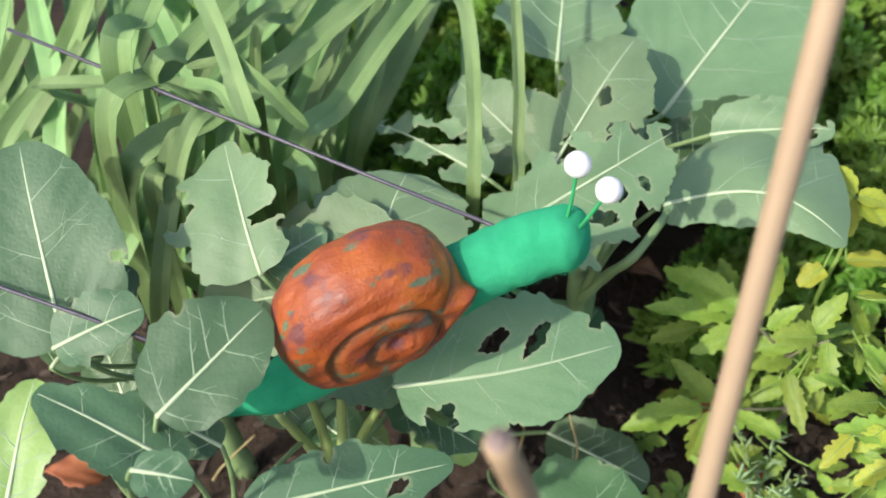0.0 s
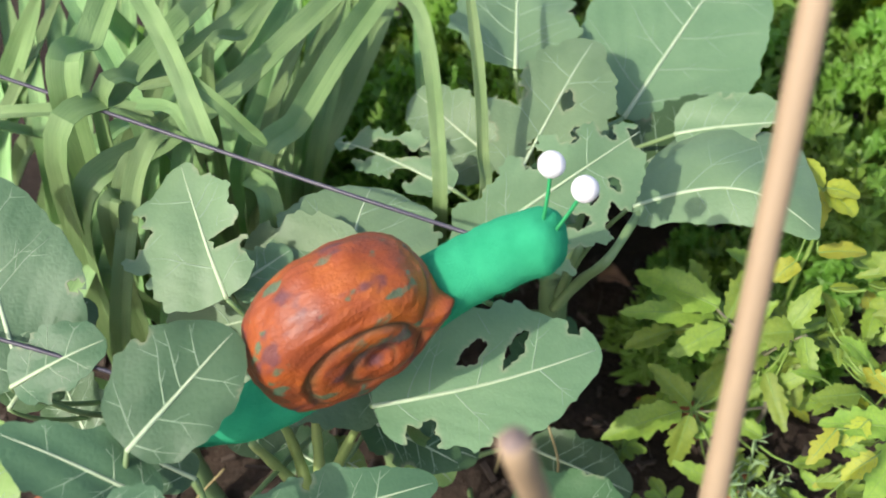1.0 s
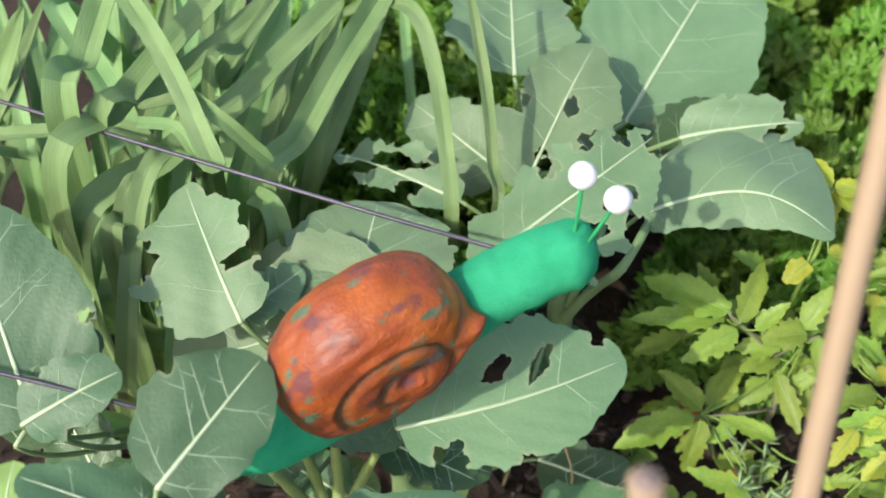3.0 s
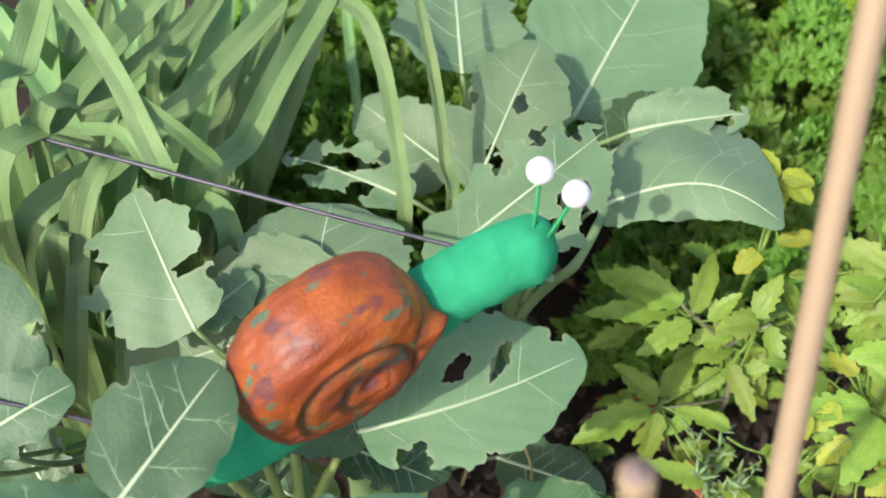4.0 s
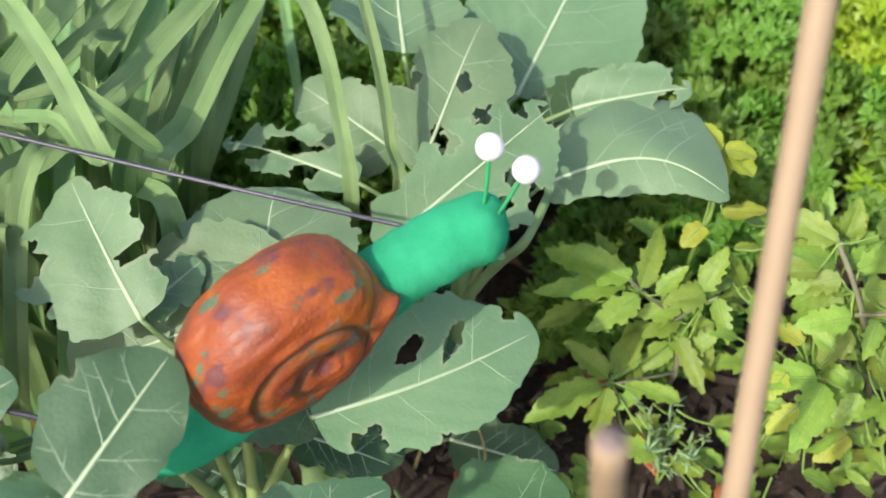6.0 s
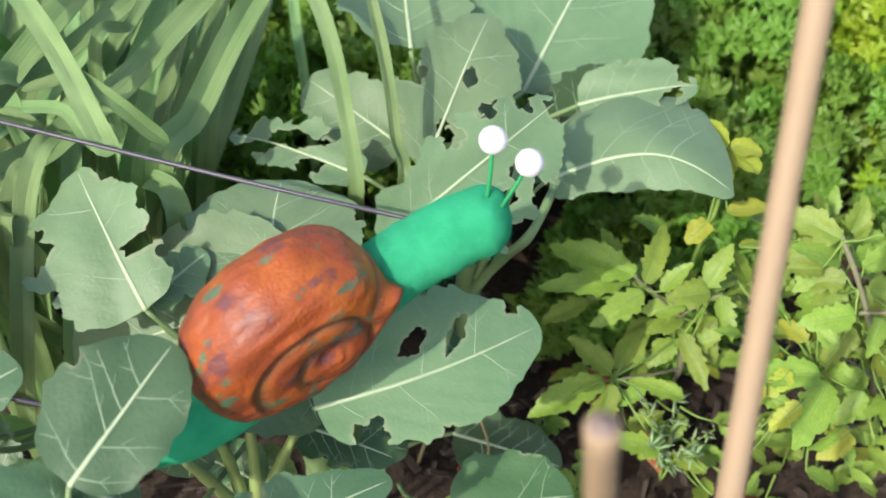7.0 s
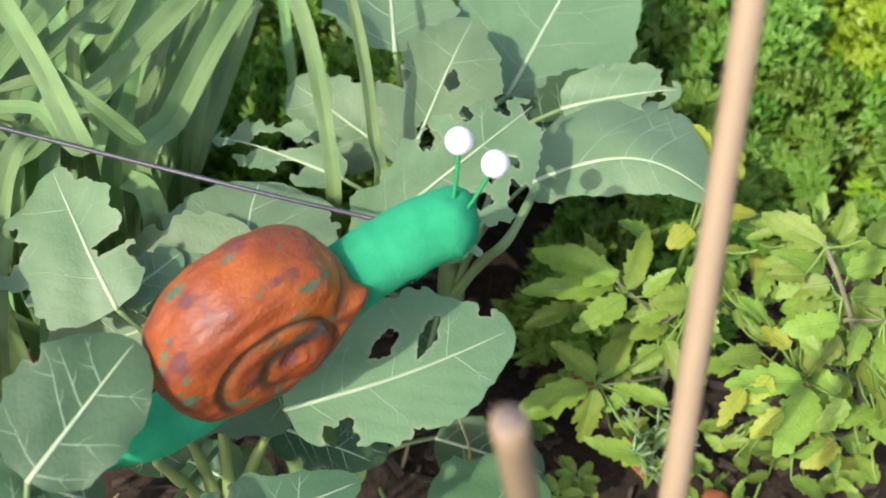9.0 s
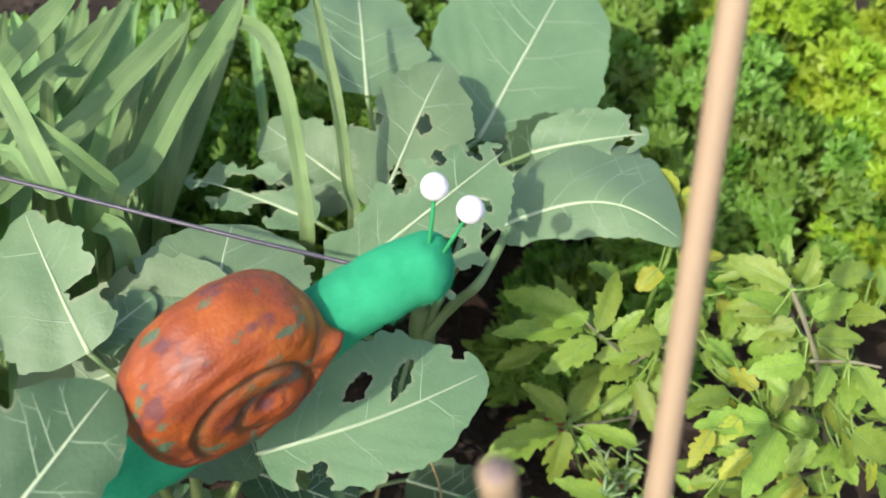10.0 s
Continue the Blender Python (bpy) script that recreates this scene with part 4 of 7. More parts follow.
strap_leaf(leek_a, [(-0.382, 0.180, 0.000), (-0.309, 0.147, 0.207), (-0.282, 0.216, 0.275), (-0.271, 0.318, 0.324)], 0.0228, (0.264, -0.543, 0.797))
strap_leaf(leek_b, [(-0.572, 0.113, 0.000), (-0.486, 0.102, 0.257), (-0.471, 0.145, 0.304), (-0.483, 0.239, 0.351)], 0.0151, (0.039, -0.714, 0.699))
strap_leaf(leek_b, [(-0.509, 0.158, 0.000), (-0.456, 0.130, 0.215), (-0.480, 0.178, 0.278), (-0.532, 0.267, 0.329)], 0.0211, (0.249, -0.660, 0.708))
strap_leaf(leek_b, [(-0.446, 0.190, 0.000), (-0.405, 0.173, 0.206), (-0.429, 0.212, 0.259), (-0.479, 0.303, 0.313)], 0.0209, (0.040, -0.625, 0.780))
strap_leaf(leek_a, [(-0.235, 0.213, 0.000), (-0.171, 0.171, 0.195), (-0.133, 0.249, 0.270), (-0.104, 0.356, 0.317)], 0.0213, (0.081, -0.716, 0.693))
strap_leaf(leek_b, [(-0.604, 0.149, 0.000), (-0.536, 0.117, 0.198), (-0.555, 0.176, 0.270), (-0.603, 0.267, 0.322)], 0.0161, (0.250, -0.504, 0.827))
strap_leaf(leek_b, [(-0.435, 0.144, 0.000), (-0.368, 0.120, 0.244), (-0.359, 0.170, 0.300), (-0.371, 0.264, 0.347)], 0.0241, (0.055, -0.531, 0.846))
strap_leaf(leek_a, [(-0.198, 0.205, 0.000), (-0.158, 0.169, 0.222), (-0.146, 0.226, 0.285), (-0.147, 0.324, 0.332)], 0.0151, (0.265, -0.609, 0.748))
strap_leaf(leek_b, [(-0.548, 0.195, 0.000), (-0.456, 0.195, 0.185), (-0.411, 0.248, 0.235), (-0.389, 0.358, 0.288)], 0.0216, (-0.024, -0.549, 0.835))
strap_leaf(leek_a, [(-0.440, 0.191, 0.000), (-0.362, 0.156, 0.182), (-0.336, 0.231, 0.257), (-0.327, 0.335, 0.308)], 0.0160, (0.372, -0.606, 0.703))
strap_leaf(leek_a, [(-0.372, 0.167, 0.000), (-0.317, 0.132, 0.226), (-0.318, 0.189, 0.291), (-0.337, 0.283, 0.339)], 0.0189, (0.050, -0.585, 0.810))
strap_leaf(leek_b, [(-0.624, 0.127, 0.000), (-0.515, 0.104, 0.216), (-0.476, 0.173, 0.282), (-0.460, 0.277, 0.330)], 0.0220, (0.271, -0.598, 0.754))
strap_leaf(leek_a, [(-0.227, 0.211, 0.000), (-0.186, 0.162, 0.198), (-0.186, 0.233, 0.275), (-0.197, 0.330, 0.324)], 0.0162, (-0.003, -0.572, 0.820))
strap_leaf(leek_b, [(-0.565, 0.155, 0.000), (-0.482, 0.131, 0.202), (-0.468, 0.193, 0.268), (-0.479, 0.292, 0.319)], 0.0182, (-0.100, -0.637, 0.764))
strap_leaf(leek_a, [(-0.240, 0.188, 0.000), (-0.213, 0.136, 0.220), (-0.239, 0.197, 0.295), (-0.279, 0.285, 0.343)], 0.0221, (0.312, -0.687, 0.657))
strap_leaf(leek_a, [(-0.394, 0.215, 0.000), (-0.310, 0.207, 0.189), (-0.252, 0.266, 0.241), (-0.211, 0.379, 0.292)], 0.0183, (0.483, -0.591, 0.647))
strap_leaf(leek_a, [(-0.335, 0.158, 0.000), (-0.279, 0.119, 0.238), (-0.274, 0.179, 0.304), (-0.286, 0.273, 0.350)], 0.0139, (-0.125, -0.683, 0.719))
strap_leaf(leek_b, [(-0.420, 0.150, 0.000), (-0.346, 0.229, 0.231), (-0.276, 0.247, 0.278), (-0.206, 0.288, 0.321)], 0.0214, (0.065, -0.452, 0.890))
strap_leaf(leek_b, [(-0.420, 0.100, 0.000), (-0.356, 0.197, 0.199), (-0.285, 0.188, 0.250), (-0.229, 0.236, 0.298), (-0.201, 0.302, 0.334)], 0.0186, (0.065, -0.533, 0.844))
strap_leaf(leek_b, [(-0.300, 0.050, 0.000), (-0.283, 0.051, 0.202), (-0.274, 0.092, 0.256), (-0.267, 0.116, 0.279), (-0.252, 0.120, 0.270)], 0.0174, (0.064, -0.613, 0.788), taper=0.9)
strap_leaf(leek_b, [(-0.360, 0.220, 0.250), (-0.283, 0.254, 0.312), (-0.259, 0.214, 0.303), (-0.241, 0.183, 0.288), (-0.227, 0.160, 0.267)], 0.0205, (0.065, -0.533, 0.844), taper=0.93)
strap_leaf(leek_b, [(-0.330, 0.060, 0.000), (-0.245, -0.053, 0.244), (-0.233, -0.000, 0.339), (-0.221, 0.024, 0.373), (-0.213, 0.043, 0.375)], 0.015, (0.15, -0.8, 0.58), taper=0.95)
strap_leaf(leek_b, [(-0.290, 0.070, 0.000), (-0.223, -0.027, 0.215), (-0.220, 0.023, 0.282), (-0.217, 0.064, 0.337), (-0.211, 0.090, 0.364)], 0.015, (0.1, -0.8, 0.58))
strap_leaf(leek_a, [(-0.220, 0.160, 0.000), (-0.173, 0.055, 0.251), (-0.171, 0.088, 0.298), (-0.165, 0.159, 0.333), (-0.151, 0.231, 0.358)], 0.014, (-0.3, -0.6, 0.74))
strap_leaf(leek_b, [(-0.309, 0.035, 0.000), (-0.279, 0.005, 0.365), (-0.253, 0.061, 0.387), (-0.231, 0.114, 0.400), (-0.206, 0.164, 0.412), (-0.193, 0.197, 0.419)], 0.0205, (-0.05, -0.62, 0.78))
strap_leaf(leek_a, [(-0.195, 0.091, 0.000), (-0.165, 0.061, 0.307), (-0.143, 0.111, 0.331), (-0.121, 0.172, 0.353), (-0.098, 0.235, 0.368), (-0.089, 0.266, 0.376)], 0.0205, (0.35, -0.55, 0.76), fold=0.55)
strap_leaf(leek_b, [(-0.308, 0.033, 0.000), (-0.278, 0.003, 0.316), (-0.225, 0.062, 0.348), (-0.182, 0.106, 0.365), (-0.154, 0.155, 0.375), (-0.125, 0.210, 0.383)], 0.0225, (0.0, -0.6, 0.8), taper=0.97)
strap_leaf(leek_b, [(-0.290, 0.076, 0.000), (-0.260, 0.046, 0.374), (-0.234, 0.087, 0.382), (-0.206, 0.129, 0.389), (-0.179, 0.173, 0.394), (-0.165, 0.205, 0.399)], 0.0185, (-0.15, -0.6, 0.78))
strap_leaf(leek_b, [(-0.268, 0.134, 0.465), (-0.247, 0.113, 0.446), (-0.222, 0.086, 0.428), (-0.203, 0.062, 0.408), (-0.189, 0.042, 0.388), (-0.177, 0.026, 0.369)], 0.018, (0.15, -0.65, 0.74), taper=0.96)
strap_leaf(leek_b, [(-0.205, 0.065, 0.409), (-0.190, 0.060, 0.398), (-0.173, 0.055, 0.385), (-0.159, 0.055, 0.366), (-0.148, 0.055, 0.354)], 0.012, (0.1, -0.7, 0.7), fold=0.5)
strap_leaf(leek_b, [(-0.200, 0.060, 0.403), (-0.211, 0.056, 0.404), (-0.230, 0.050, 0.402)], 0.0085, (0.0, -0.5, 0.86))
strap_leaf(leek_b, [(-0.309, 0.071, 0.000), (-0.279, 0.041, 0.388), (-0.279, 0.091, 0.407), (-0.277, 0.143, 0.425), (-0.274, 0.164, 0.436)], 0.022, (0.2, -0.6, 0.76), fold=0.5)
strap_leaf(leek_a, [(-0.229, 0.125, 0.000), (-0.199, 0.095, 0.375), (-0.181, 0.138, 0.390), (-0.166, 0.182, 0.401), (-0.159, 0.210, 0.406)], 0.0105, (0.3, -0.6, 0.74))
strap_leaf(leek_b, [(-0.277, 0.019, 0.000), (-0.247, -0.011, 0.315), (-0.241, 0.007, 0.344), (-0.235, 0.019, 0.361), (-0.229, 0.027, 0.359)], 0.0165, (0.1, -0.75, 0.65), taper=0.96)
strap_leaf(leek_b, [(-0.168, 0.058, 0.319), (-0.154, 0.049, 0.319), (-0.146, 0.035, 0.310), (-0.145, 0.024, 0.285)], 0.019, (0.2, -0.6, 0.77), taper=0.97)
strap_leaf(leek_b, [(-0.232, 0.047, 0.391), (-0.207, 0.046, 0.389), (-0.193, 0.036, 0.374), (-0.180, 0.028, 0.366)], 0.0085, (0.0, -0.6, 0.8))
strap_leaf(leek_a, [(-0.266, 0.102, 0.000), (-0.236, 0.072, 0.310), (-0.196, 0.128, 0.340), (-0.177, 0.179, 0.364), (-0.160, 0.235, 0.387)], 0.015, (0.3, -0.6, 0.74))
strap_leaf(leek_c, [(-0.060, 0.160, 0.000), (-0.028, 0.061, 0.280), (-0.034, 0.103, 0.334), (-0.047, 0.155, 0.370), (-0.067, 0.206, 0.378), (-0.105, 0.263, 0.349), (-0.152, 0.302, 0.304)], 0.0128, (0.002, -0.692, 0.722), fold=0.35)
strap_leaf(leek_c, [(-0.060, 0.160, 0.000), (0.002, 0.060, 0.293), (-0.000, 0.095, 0.326), (-0.009, 0.146, 0.362), (-0.029, 0.231, 0.402)], 0.0110, (0.289, -0.662, 0.691), fold=0.55)
strap_leaf(leek_c, [(-0.030, 0.020, 0.050), (-0.026, -0.093, 0.245), (-0.025, -0.043, 0.283), (-0.023, -0.003, 0.311)], 0.0084, (0.272, -0.632, 0.725))
strap_leaf(leek_c, [(-0.060, 0.160, 0.000), (-0.088, 0.313, 0.203), (-0.098, 0.368, 0.228), (-0.110, 0.449, 0.264)], 0.0114, (0.101, -0.688, 0.718))

# tomato plants
tomato_a = thing("tomato_plant", (0.240, 0.102, 0.000), "young tomato plant with bright green toothed leaves", "tomato plant", "tomato plants")
stem_part(tomato_a, [(0.240, 0.102, 0.000), (0.244, 0.078, 0.074), (0.231, 0.078, 0.144), (0.216, 0.072, 0.179)], 0.0026, 0.0018, TOMATO_STEM, 'stem')
stem_part(tomato_a, [(0.231, 0.078, 0.144), (0.207, 0.071, 0.178), (0.184, 0.077, 0.198)], 0.0014, 0.0010, TOMATO_STEM, 'branch')
stem_part(tomato_a, [(0.231, 0.078, 0.144), (0.240, 0.061, 0.182), (0.253, 0.059, 0.195)], 0.0014, 0.0010, TOMATO_STEM, 'branch')
stem_part(tomato_a, [(0.244, 0.078, 0.074), (0.213, 0.056, 0.095), (0.169, 0.046, 0.099)], 0.0014, 0.0010, TOMATO_STEM, 'branch')
leaflet(tomato_a, (0.187, 0.077, 0.198), (0.119, 0.105, 0.203), 0.0379, (-0.271, -0.327, 0.905), 151, node=(0.195, 0.075, 0.185))
leaflet(tomato_a, (0.187, 0.087, 0.180), (0.110, 0.072, 0.189), 0.0285, (0.254, -0.534, 0.806), 152, node=(0.195, 0.075, 0.185))
leaflet(tomato_a, (0.157, 0.095, 0.146), (0.117, 0.080, 0.134), 0.0257, (-0.116, -0.325, 0.939), 153, node=(0.195, 0.075, 0.185))
leaflet(tomato_a, (0.192, 0.064, 0.192), (0.149, 0.041, 0.177), 0.0292, (0.281, -0.417, 0.864), 154, node=(0.195, 0.075, 0.185))
leaflet(tomato_a, (0.193, 0.065, 0.200), (0.213, 0.112, 0.221), 0.0260, (0.136, -0.539, 0.831), 155, node=(0.195, 0.075, 0.185))
leaflet(tomato_a, (0.207, 0.067, 0.189), (0.230, 0.076, 0.213), 0.0202, (0.004, -0.189, 0.982), 156, node=(0.195, 0.075, 0.185))
leaflet(tomato_a, (0.243, 0.061, 0.196), (0.208, 0.051, 0.198), 0.0330, (0.083, -0.488, 0.869), 157, node=(0.244, 0.061, 0.185))
leaflet(tomato_a, (0.250, 0.055, 0.198), (0.257, 0.024, 0.178), 0.0209, (-0.148, -0.256, 0.955), 158, node=(0.244, 0.061, 0.185))
leaflet(tomato_a, (0.240, 0.063, 0.198), (0.260, 0.084, 0.226), 0.0250, (-0.240, -0.490, 0.838), 159, node=(0.244, 0.061, 0.185))
leaflet(tomato_a, (0.231, 0.073, 0.167), (0.195, 0.070, 0.161), 0.0269, (0.162, -0.523, 0.837), 160, node=(0.195, 0.075, 0.185))
leaflet(tomato_a, (0.234, 0.080, 0.145), (0.200, 0.059, 0.147), 0.0254, (0.108, -0.573, 0.813), 161, node=(0.195, 0.075, 0.185))
leaflet(tomato_a, (0.232, 0.062, 0.142), (0.248, 0.019, 0.120), 0.0231, (-0.270, -0.537, 0.799), 162, node=(0.244, 0.061, 0.185))
leaflet(tomato_a, (0.176, 0.048, 0.108), (0.138, 0.064, 0.137), 0.0288, (-0.153, -0.201, 0.968), 163, node=(0.179, 0.050, 0.100))
leaflet(tomato_a, (0.169, 0.041, 0.108), (0.104, 0.017, 0.091), 0.0382, (-0.106, -0.237, 0.966), 164, node=(0.179, 0.050, 0.100))
leaflet(tomato_a, (0.175, 0.039, 0.106), (0.165, 0.017, 0.059), 0.0297, (0.156, -0.584, 0.797), 165, node=(0.179, 0.050, 0.100))
leaflet(tomato_a, (0.182, 0.060, 0.098), (0.211, 0.094, 0.114), 0.0293, (0.272, -0.278, 0.921), 166, node=(0.179, 0.050, 0.100))
leaflet(tomato_a, (0.235, 0.030, 0.097), (0.191, 0.047, 0.102), 0.0223, (-0.216, -0.161, 0.963), 167, node=(0.179, 0.050, 0.100))
leaflet(tomato_a, (0.216, -0.002, 0.067), (0.162, 0.002, 0.090), 0.0265, (0.217, -0.536, 0.816), 168, node=(0.179, 0.050, 0.100))
leaflet(tomato_a, (0.218, 0.103, 0.112), (0.186, 0.075, 0.101), 0.0277, (-0.097, -0.501, 0.860), 169, node=(0.179, 0.050, 0.100))
leaflet(tomato_a, (0.237, 0.089, 0.099), (0.209, 0.074, 0.079), 0.0277, (0.077, -0.446, 0.892), 170, node=(0.179, 0.050, 0.100))
leaflet(tomato_a, (0.251, 0.082, 0.147), (0.260, 0.048, 0.114), 0.0244, (-0.213, -0.218, 0.952), 171, node=(0.244, 0.061, 0.185))
leaflet(tomato_a, (0.237, 0.058, 0.124), (0.266, 0.064, 0.147), 0.0244, (0.198, -0.398, 0.896), 172, node=(0.244, 0.061, 0.185))
leaflet(tomato_a, (0.225, 0.142, 0.177), (0.194, 0.137, 0.203), 0.0239, (0.012, -0.330, 0.944), 173, node=(0.195, 0.075, 0.185))
leaflet(tomato_a, (0.181, 0.112, 0.176), (0.165, 0.126, 0.201), 0.0212, (0.159, -0.419, 0.894), 174, node=(0.195, 0.075, 0.185))
tomato_b = thing("tomato_plant", (0.379, 0.071, 0.000), "tomato plant with purplish stem and yellow-green leaves", "tomato plant", "tomato plants")
stem_part(tomato_b, [(0.379, 0.071, 0.000), (0.404, 0.037, 0.048), (0.379, 0.040, 0.150), (0.352, 0.047, 0.214), (0.329, 0.063, 0.257)], 0.0032, 0.0018, TOMATO_STEM, 'stem')
stem_part(tomato_b, [(0.387, 0.036, 0.118), (0.349, 0.029, 0.151), (0.324, 0.019, 0.153)], 0.0015, 0.0010, TOMATO_STEM, 'branch')
stem_part(tomato_b, [(0.356, 0.041, 0.192), (0.382, 0.033, 0.201), (0.403, 0.023, 0.206)], 0.0015, 0.0010, TOMATO_STEM, 'branch')
leaflet(tomato_b, (0.329, 0.059, 0.256), (0.288, 0.090, 0.259), 0.0317, (-0.242, -0.609, 0.756), 179, node=(0.331, 0.059, 0.253))
leaflet(tomato_b, (0.361, 0.104, 0.213), (0.372, 0.123, 0.239), 0.0290, (0.138, -0.639, 0.757), 180, node=(0.331, 0.059, 0.253))
leaflet(tomato_b, (0.340, 0.067, 0.222), (0.292, 0.060, 0.248), 0.0229, (0.039, -0.442, 0.896), 181, node=(0.331, 0.059, 0.253))
leaflet(tomato_b, (0.345, 0.059, 0.214), (0.311, 0.065, 0.197), 0.0279, (-0.270, -0.549, 0.791), 182, node=(0.351, 0.046, 0.212))
leaflet(tomato_b, (0.349, 0.033, 0.199), (0.304, 0.030, 0.192), 0.0326, (0.213, -0.562, 0.799), 183, node=(0.351, 0.046, 0.212))
leaflet(tomato_b, (0.333, 0.011, 0.188), (0.318, 0.024, 0.192), 0.0195, (-0.262, -0.491, 0.831), 184, node=(0.328, 0.017, 0.152))
leaflet(tomato_b, (0.319, -0.004, 0.174), (0.259, -0.007, 0.174), 0.0360, (-0.299, -0.205, 0.932), 185, node=(0.328, 0.017, 0.152))
leaflet(tomato_b, (0.328, -0.002, 0.162), (0.293, -0.053, 0.145), 0.0415, (0.079, -0.328, 0.941), 186, node=(0.328, 0.017, 0.152))
leaflet(tomato_b, (0.387, 0.033, 0.190), (0.373, -0.007, 0.187), 0.0239, (-0.270, -0.315, 0.910), 187, node=(0.382, 0.033, 0.201))
leaflet(tomato_b, (0.387, 0.026, 0.203), (0.402, -0.010, 0.187), 0.0294, (0.115, -0.566, 0.816), 188, node=(0.382, 0.033, 0.201))
leaflet(tomato_b, (0.380, -0.012, 0.174), (0.419, -0.017, 0.143), 0.0388, (-0.223, -0.594, 0.773), 189, node=(0.382, 0.033, 0.201))
leaflet(tomato_b, (0.291, 0.020, 0.179), (0.250, -0.001, 0.195), 0.0238, (-0.131, -0.493, 0.860), 190, node=(0.328, 0.017, 0.152))
leaflet(tomato_b, (0.358, 0.063, 0.219), (0.396, 0.078, 0.229), 0.0279, (0.105, -0.308, 0.946), 191, node=(0.351, 0.046, 0.212))
leaflet(tomato_b, (0.351, 0.035, 0.225), (0.391, 0.039, 0.220), 0.0271, (0.064, -0.214, 0.975), 192, node=(0.382, 0.033, 0.201))
leaflet(tomato_b, (0.355, 0.054, 0.190), (0.341, 0.032, 0.168), 0.0253, (0.275, -0.618, 0.737), 193, node=(0.351, 0.046, 0.212))
leaflet(tomato_b, (0.358, 0.015, 0.216), (0.339, -0.017, 0.210), 0.0211, (-0.103, -0.621, 0.777), 194, node=(0.382, 0.033, 0.201))
leaflet(tomato_b, (0.387, 0.067, 0.216), (0.404, 0.046, 0.238), 0.0281, (-0.027, -0.480, 0.877), 195, node=(0.382, 0.033, 0.201))
leaflet(tomato_b, (0.359, 0.061, 0.260), (0.396, 0.080, 0.258), 0.0269, (0.213, -0.405, 0.889), 196, node=(0.331, 0.059, 0.253))
leaflet(tomato_b, (0.345, 0.076, 0.178), (0.324, 0.080, 0.156), 0.0260, (-0.215, -0.608, 0.765), 197, node=(0.351, 0.046, 0.212))
leaflet(tomato_b, (0.374, 0.011, 0.174), (0.407, 0.026, 0.168), 0.0247, (-0.199, -0.442, 0.875), 198, node=(0.382, 0.033, 0.201))
leaflet(tomato_b, (0.311, 0.017, 0.187), (0.294, 0.040, 0.186), 0.0196, (-0.293, -0.187, 0.938), 199, mat=TOMATO_YELLOW, node=(0.328, 0.017, 0.152))
leaflet(tomato_b, (0.294, -0.004, 0.180), (0.276, -0.021, 0.168), 0.0213, (-0.102, -0.391, 0.915), 200, mat=TOMATO_YELLOW, node=(0.328, 0.017, 0.152))
leaflet(tomato_b, (0.347, -0.022, 0.175), (0.327, -0.036, 0.153), 0.0240, (-0.282, -0.370, 0.885), 201, node=(0.328, 0.017, 0.152))
leaflet(tomato_b, (0.386, 0.011, 0.115), (0.405, -0.014, 0.104), 0.0312, (0.197, -0.535, 0.821), 202, node=(0.328, 0.017, 0.152))
leaflet(tomato_b, (0.270, -0.017, 0.183), (0.249, -0.041, 0.168), 0.0191, (-0.047, -0.374, 0.926), 203, mat=TOMATO_YELLOW, node=(0.328, 0.017, 0.152))
leaflet(tomato_b, (0.295, 0.036, 0.198), (0.270, 0.041, 0.218), 0.0217, (0.095, -0.225, 0.970), 204, node=(0.328, 0.017, 0.152))
leaflet(tomato_b, (0.321, 0.055, 0.228), (0.292, 0.055, 0.229), 0.0216, (0.177, -0.533, 0.827), 205, node=(0.331, 0.059, 0.253))
leaflet(tomato_b, (0.301, -0.025, 0.166), (0.278, -0.036, 0.146), 0.0212, (-0.280, -0.269, 0.922), 206, mat=TOMATO_YELLOW, node=(0.328, 0.017, 0.152))
leaflet(tomato_b, (0.361, -0.009, 0.104), (0.335, -0.022, 0.084), 0.0309, (-0.288, -0.582, 0.761), 207, mat=TOMATO_YELLOW, node=(0.328, 0.017, 0.152))
tomato_c = thing("tomato_plant", (0.366, 0.125, 0.000), "tomato plant with crowded light green leaves", "tomato plant", "tomato plants")
stem_part(tomato_c, [(0.366, 0.125, 0.000), (0.384, 0.091, 0.128), (0.355, 0.086, 0.192), (0.329, 0.098, 0.231)], 0.0030, 0.0018, TOMATO_STEM, 'stem')
leaflet(tomato_c, (0.333, 0.092, 0.230), (0.290, 0.113, 0.228), 0.0279, (-0.045, -0.338, 0.940), 210, node=(0.334, 0.094, 0.228))
leaflet(tomato_c, (0.337, 0.086, 0.224), (0.299, 0.088, 0.202), 0.0279, (0.140, -0.588, 0.797), 211, node=(0.334, 0.094, 0.228))
leaflet(tomato_c, (0.340, 0.075, 0.217), (0.307, 0.059, 0.195), 0.0298, (-0.085, -0.568, 0.819), 212, node=(0.355, 0.079, 0.186))
leaflet(tomato_c, (0.353, 0.072, 0.194), (0.321, 0.049, 0.166), 0.0303, (0.161, -0.343, 0.926), 213, node=(0.355, 0.079, 0.186))
leaflet(tomato_c, (0.369, 0.087, 0.162), (0.372, 0.050, 0.143), 0.0294, (0.165, -0.334, 0.928), 214, node=(0.355, 0.079, 0.186))
leaflet(tomato_c, (0.333, 0.105, 0.223), (0.321, 0.109, 0.256), 0.0253, (0.090, -0.170, 0.981), 215, node=(0.334, 0.094, 0.228))
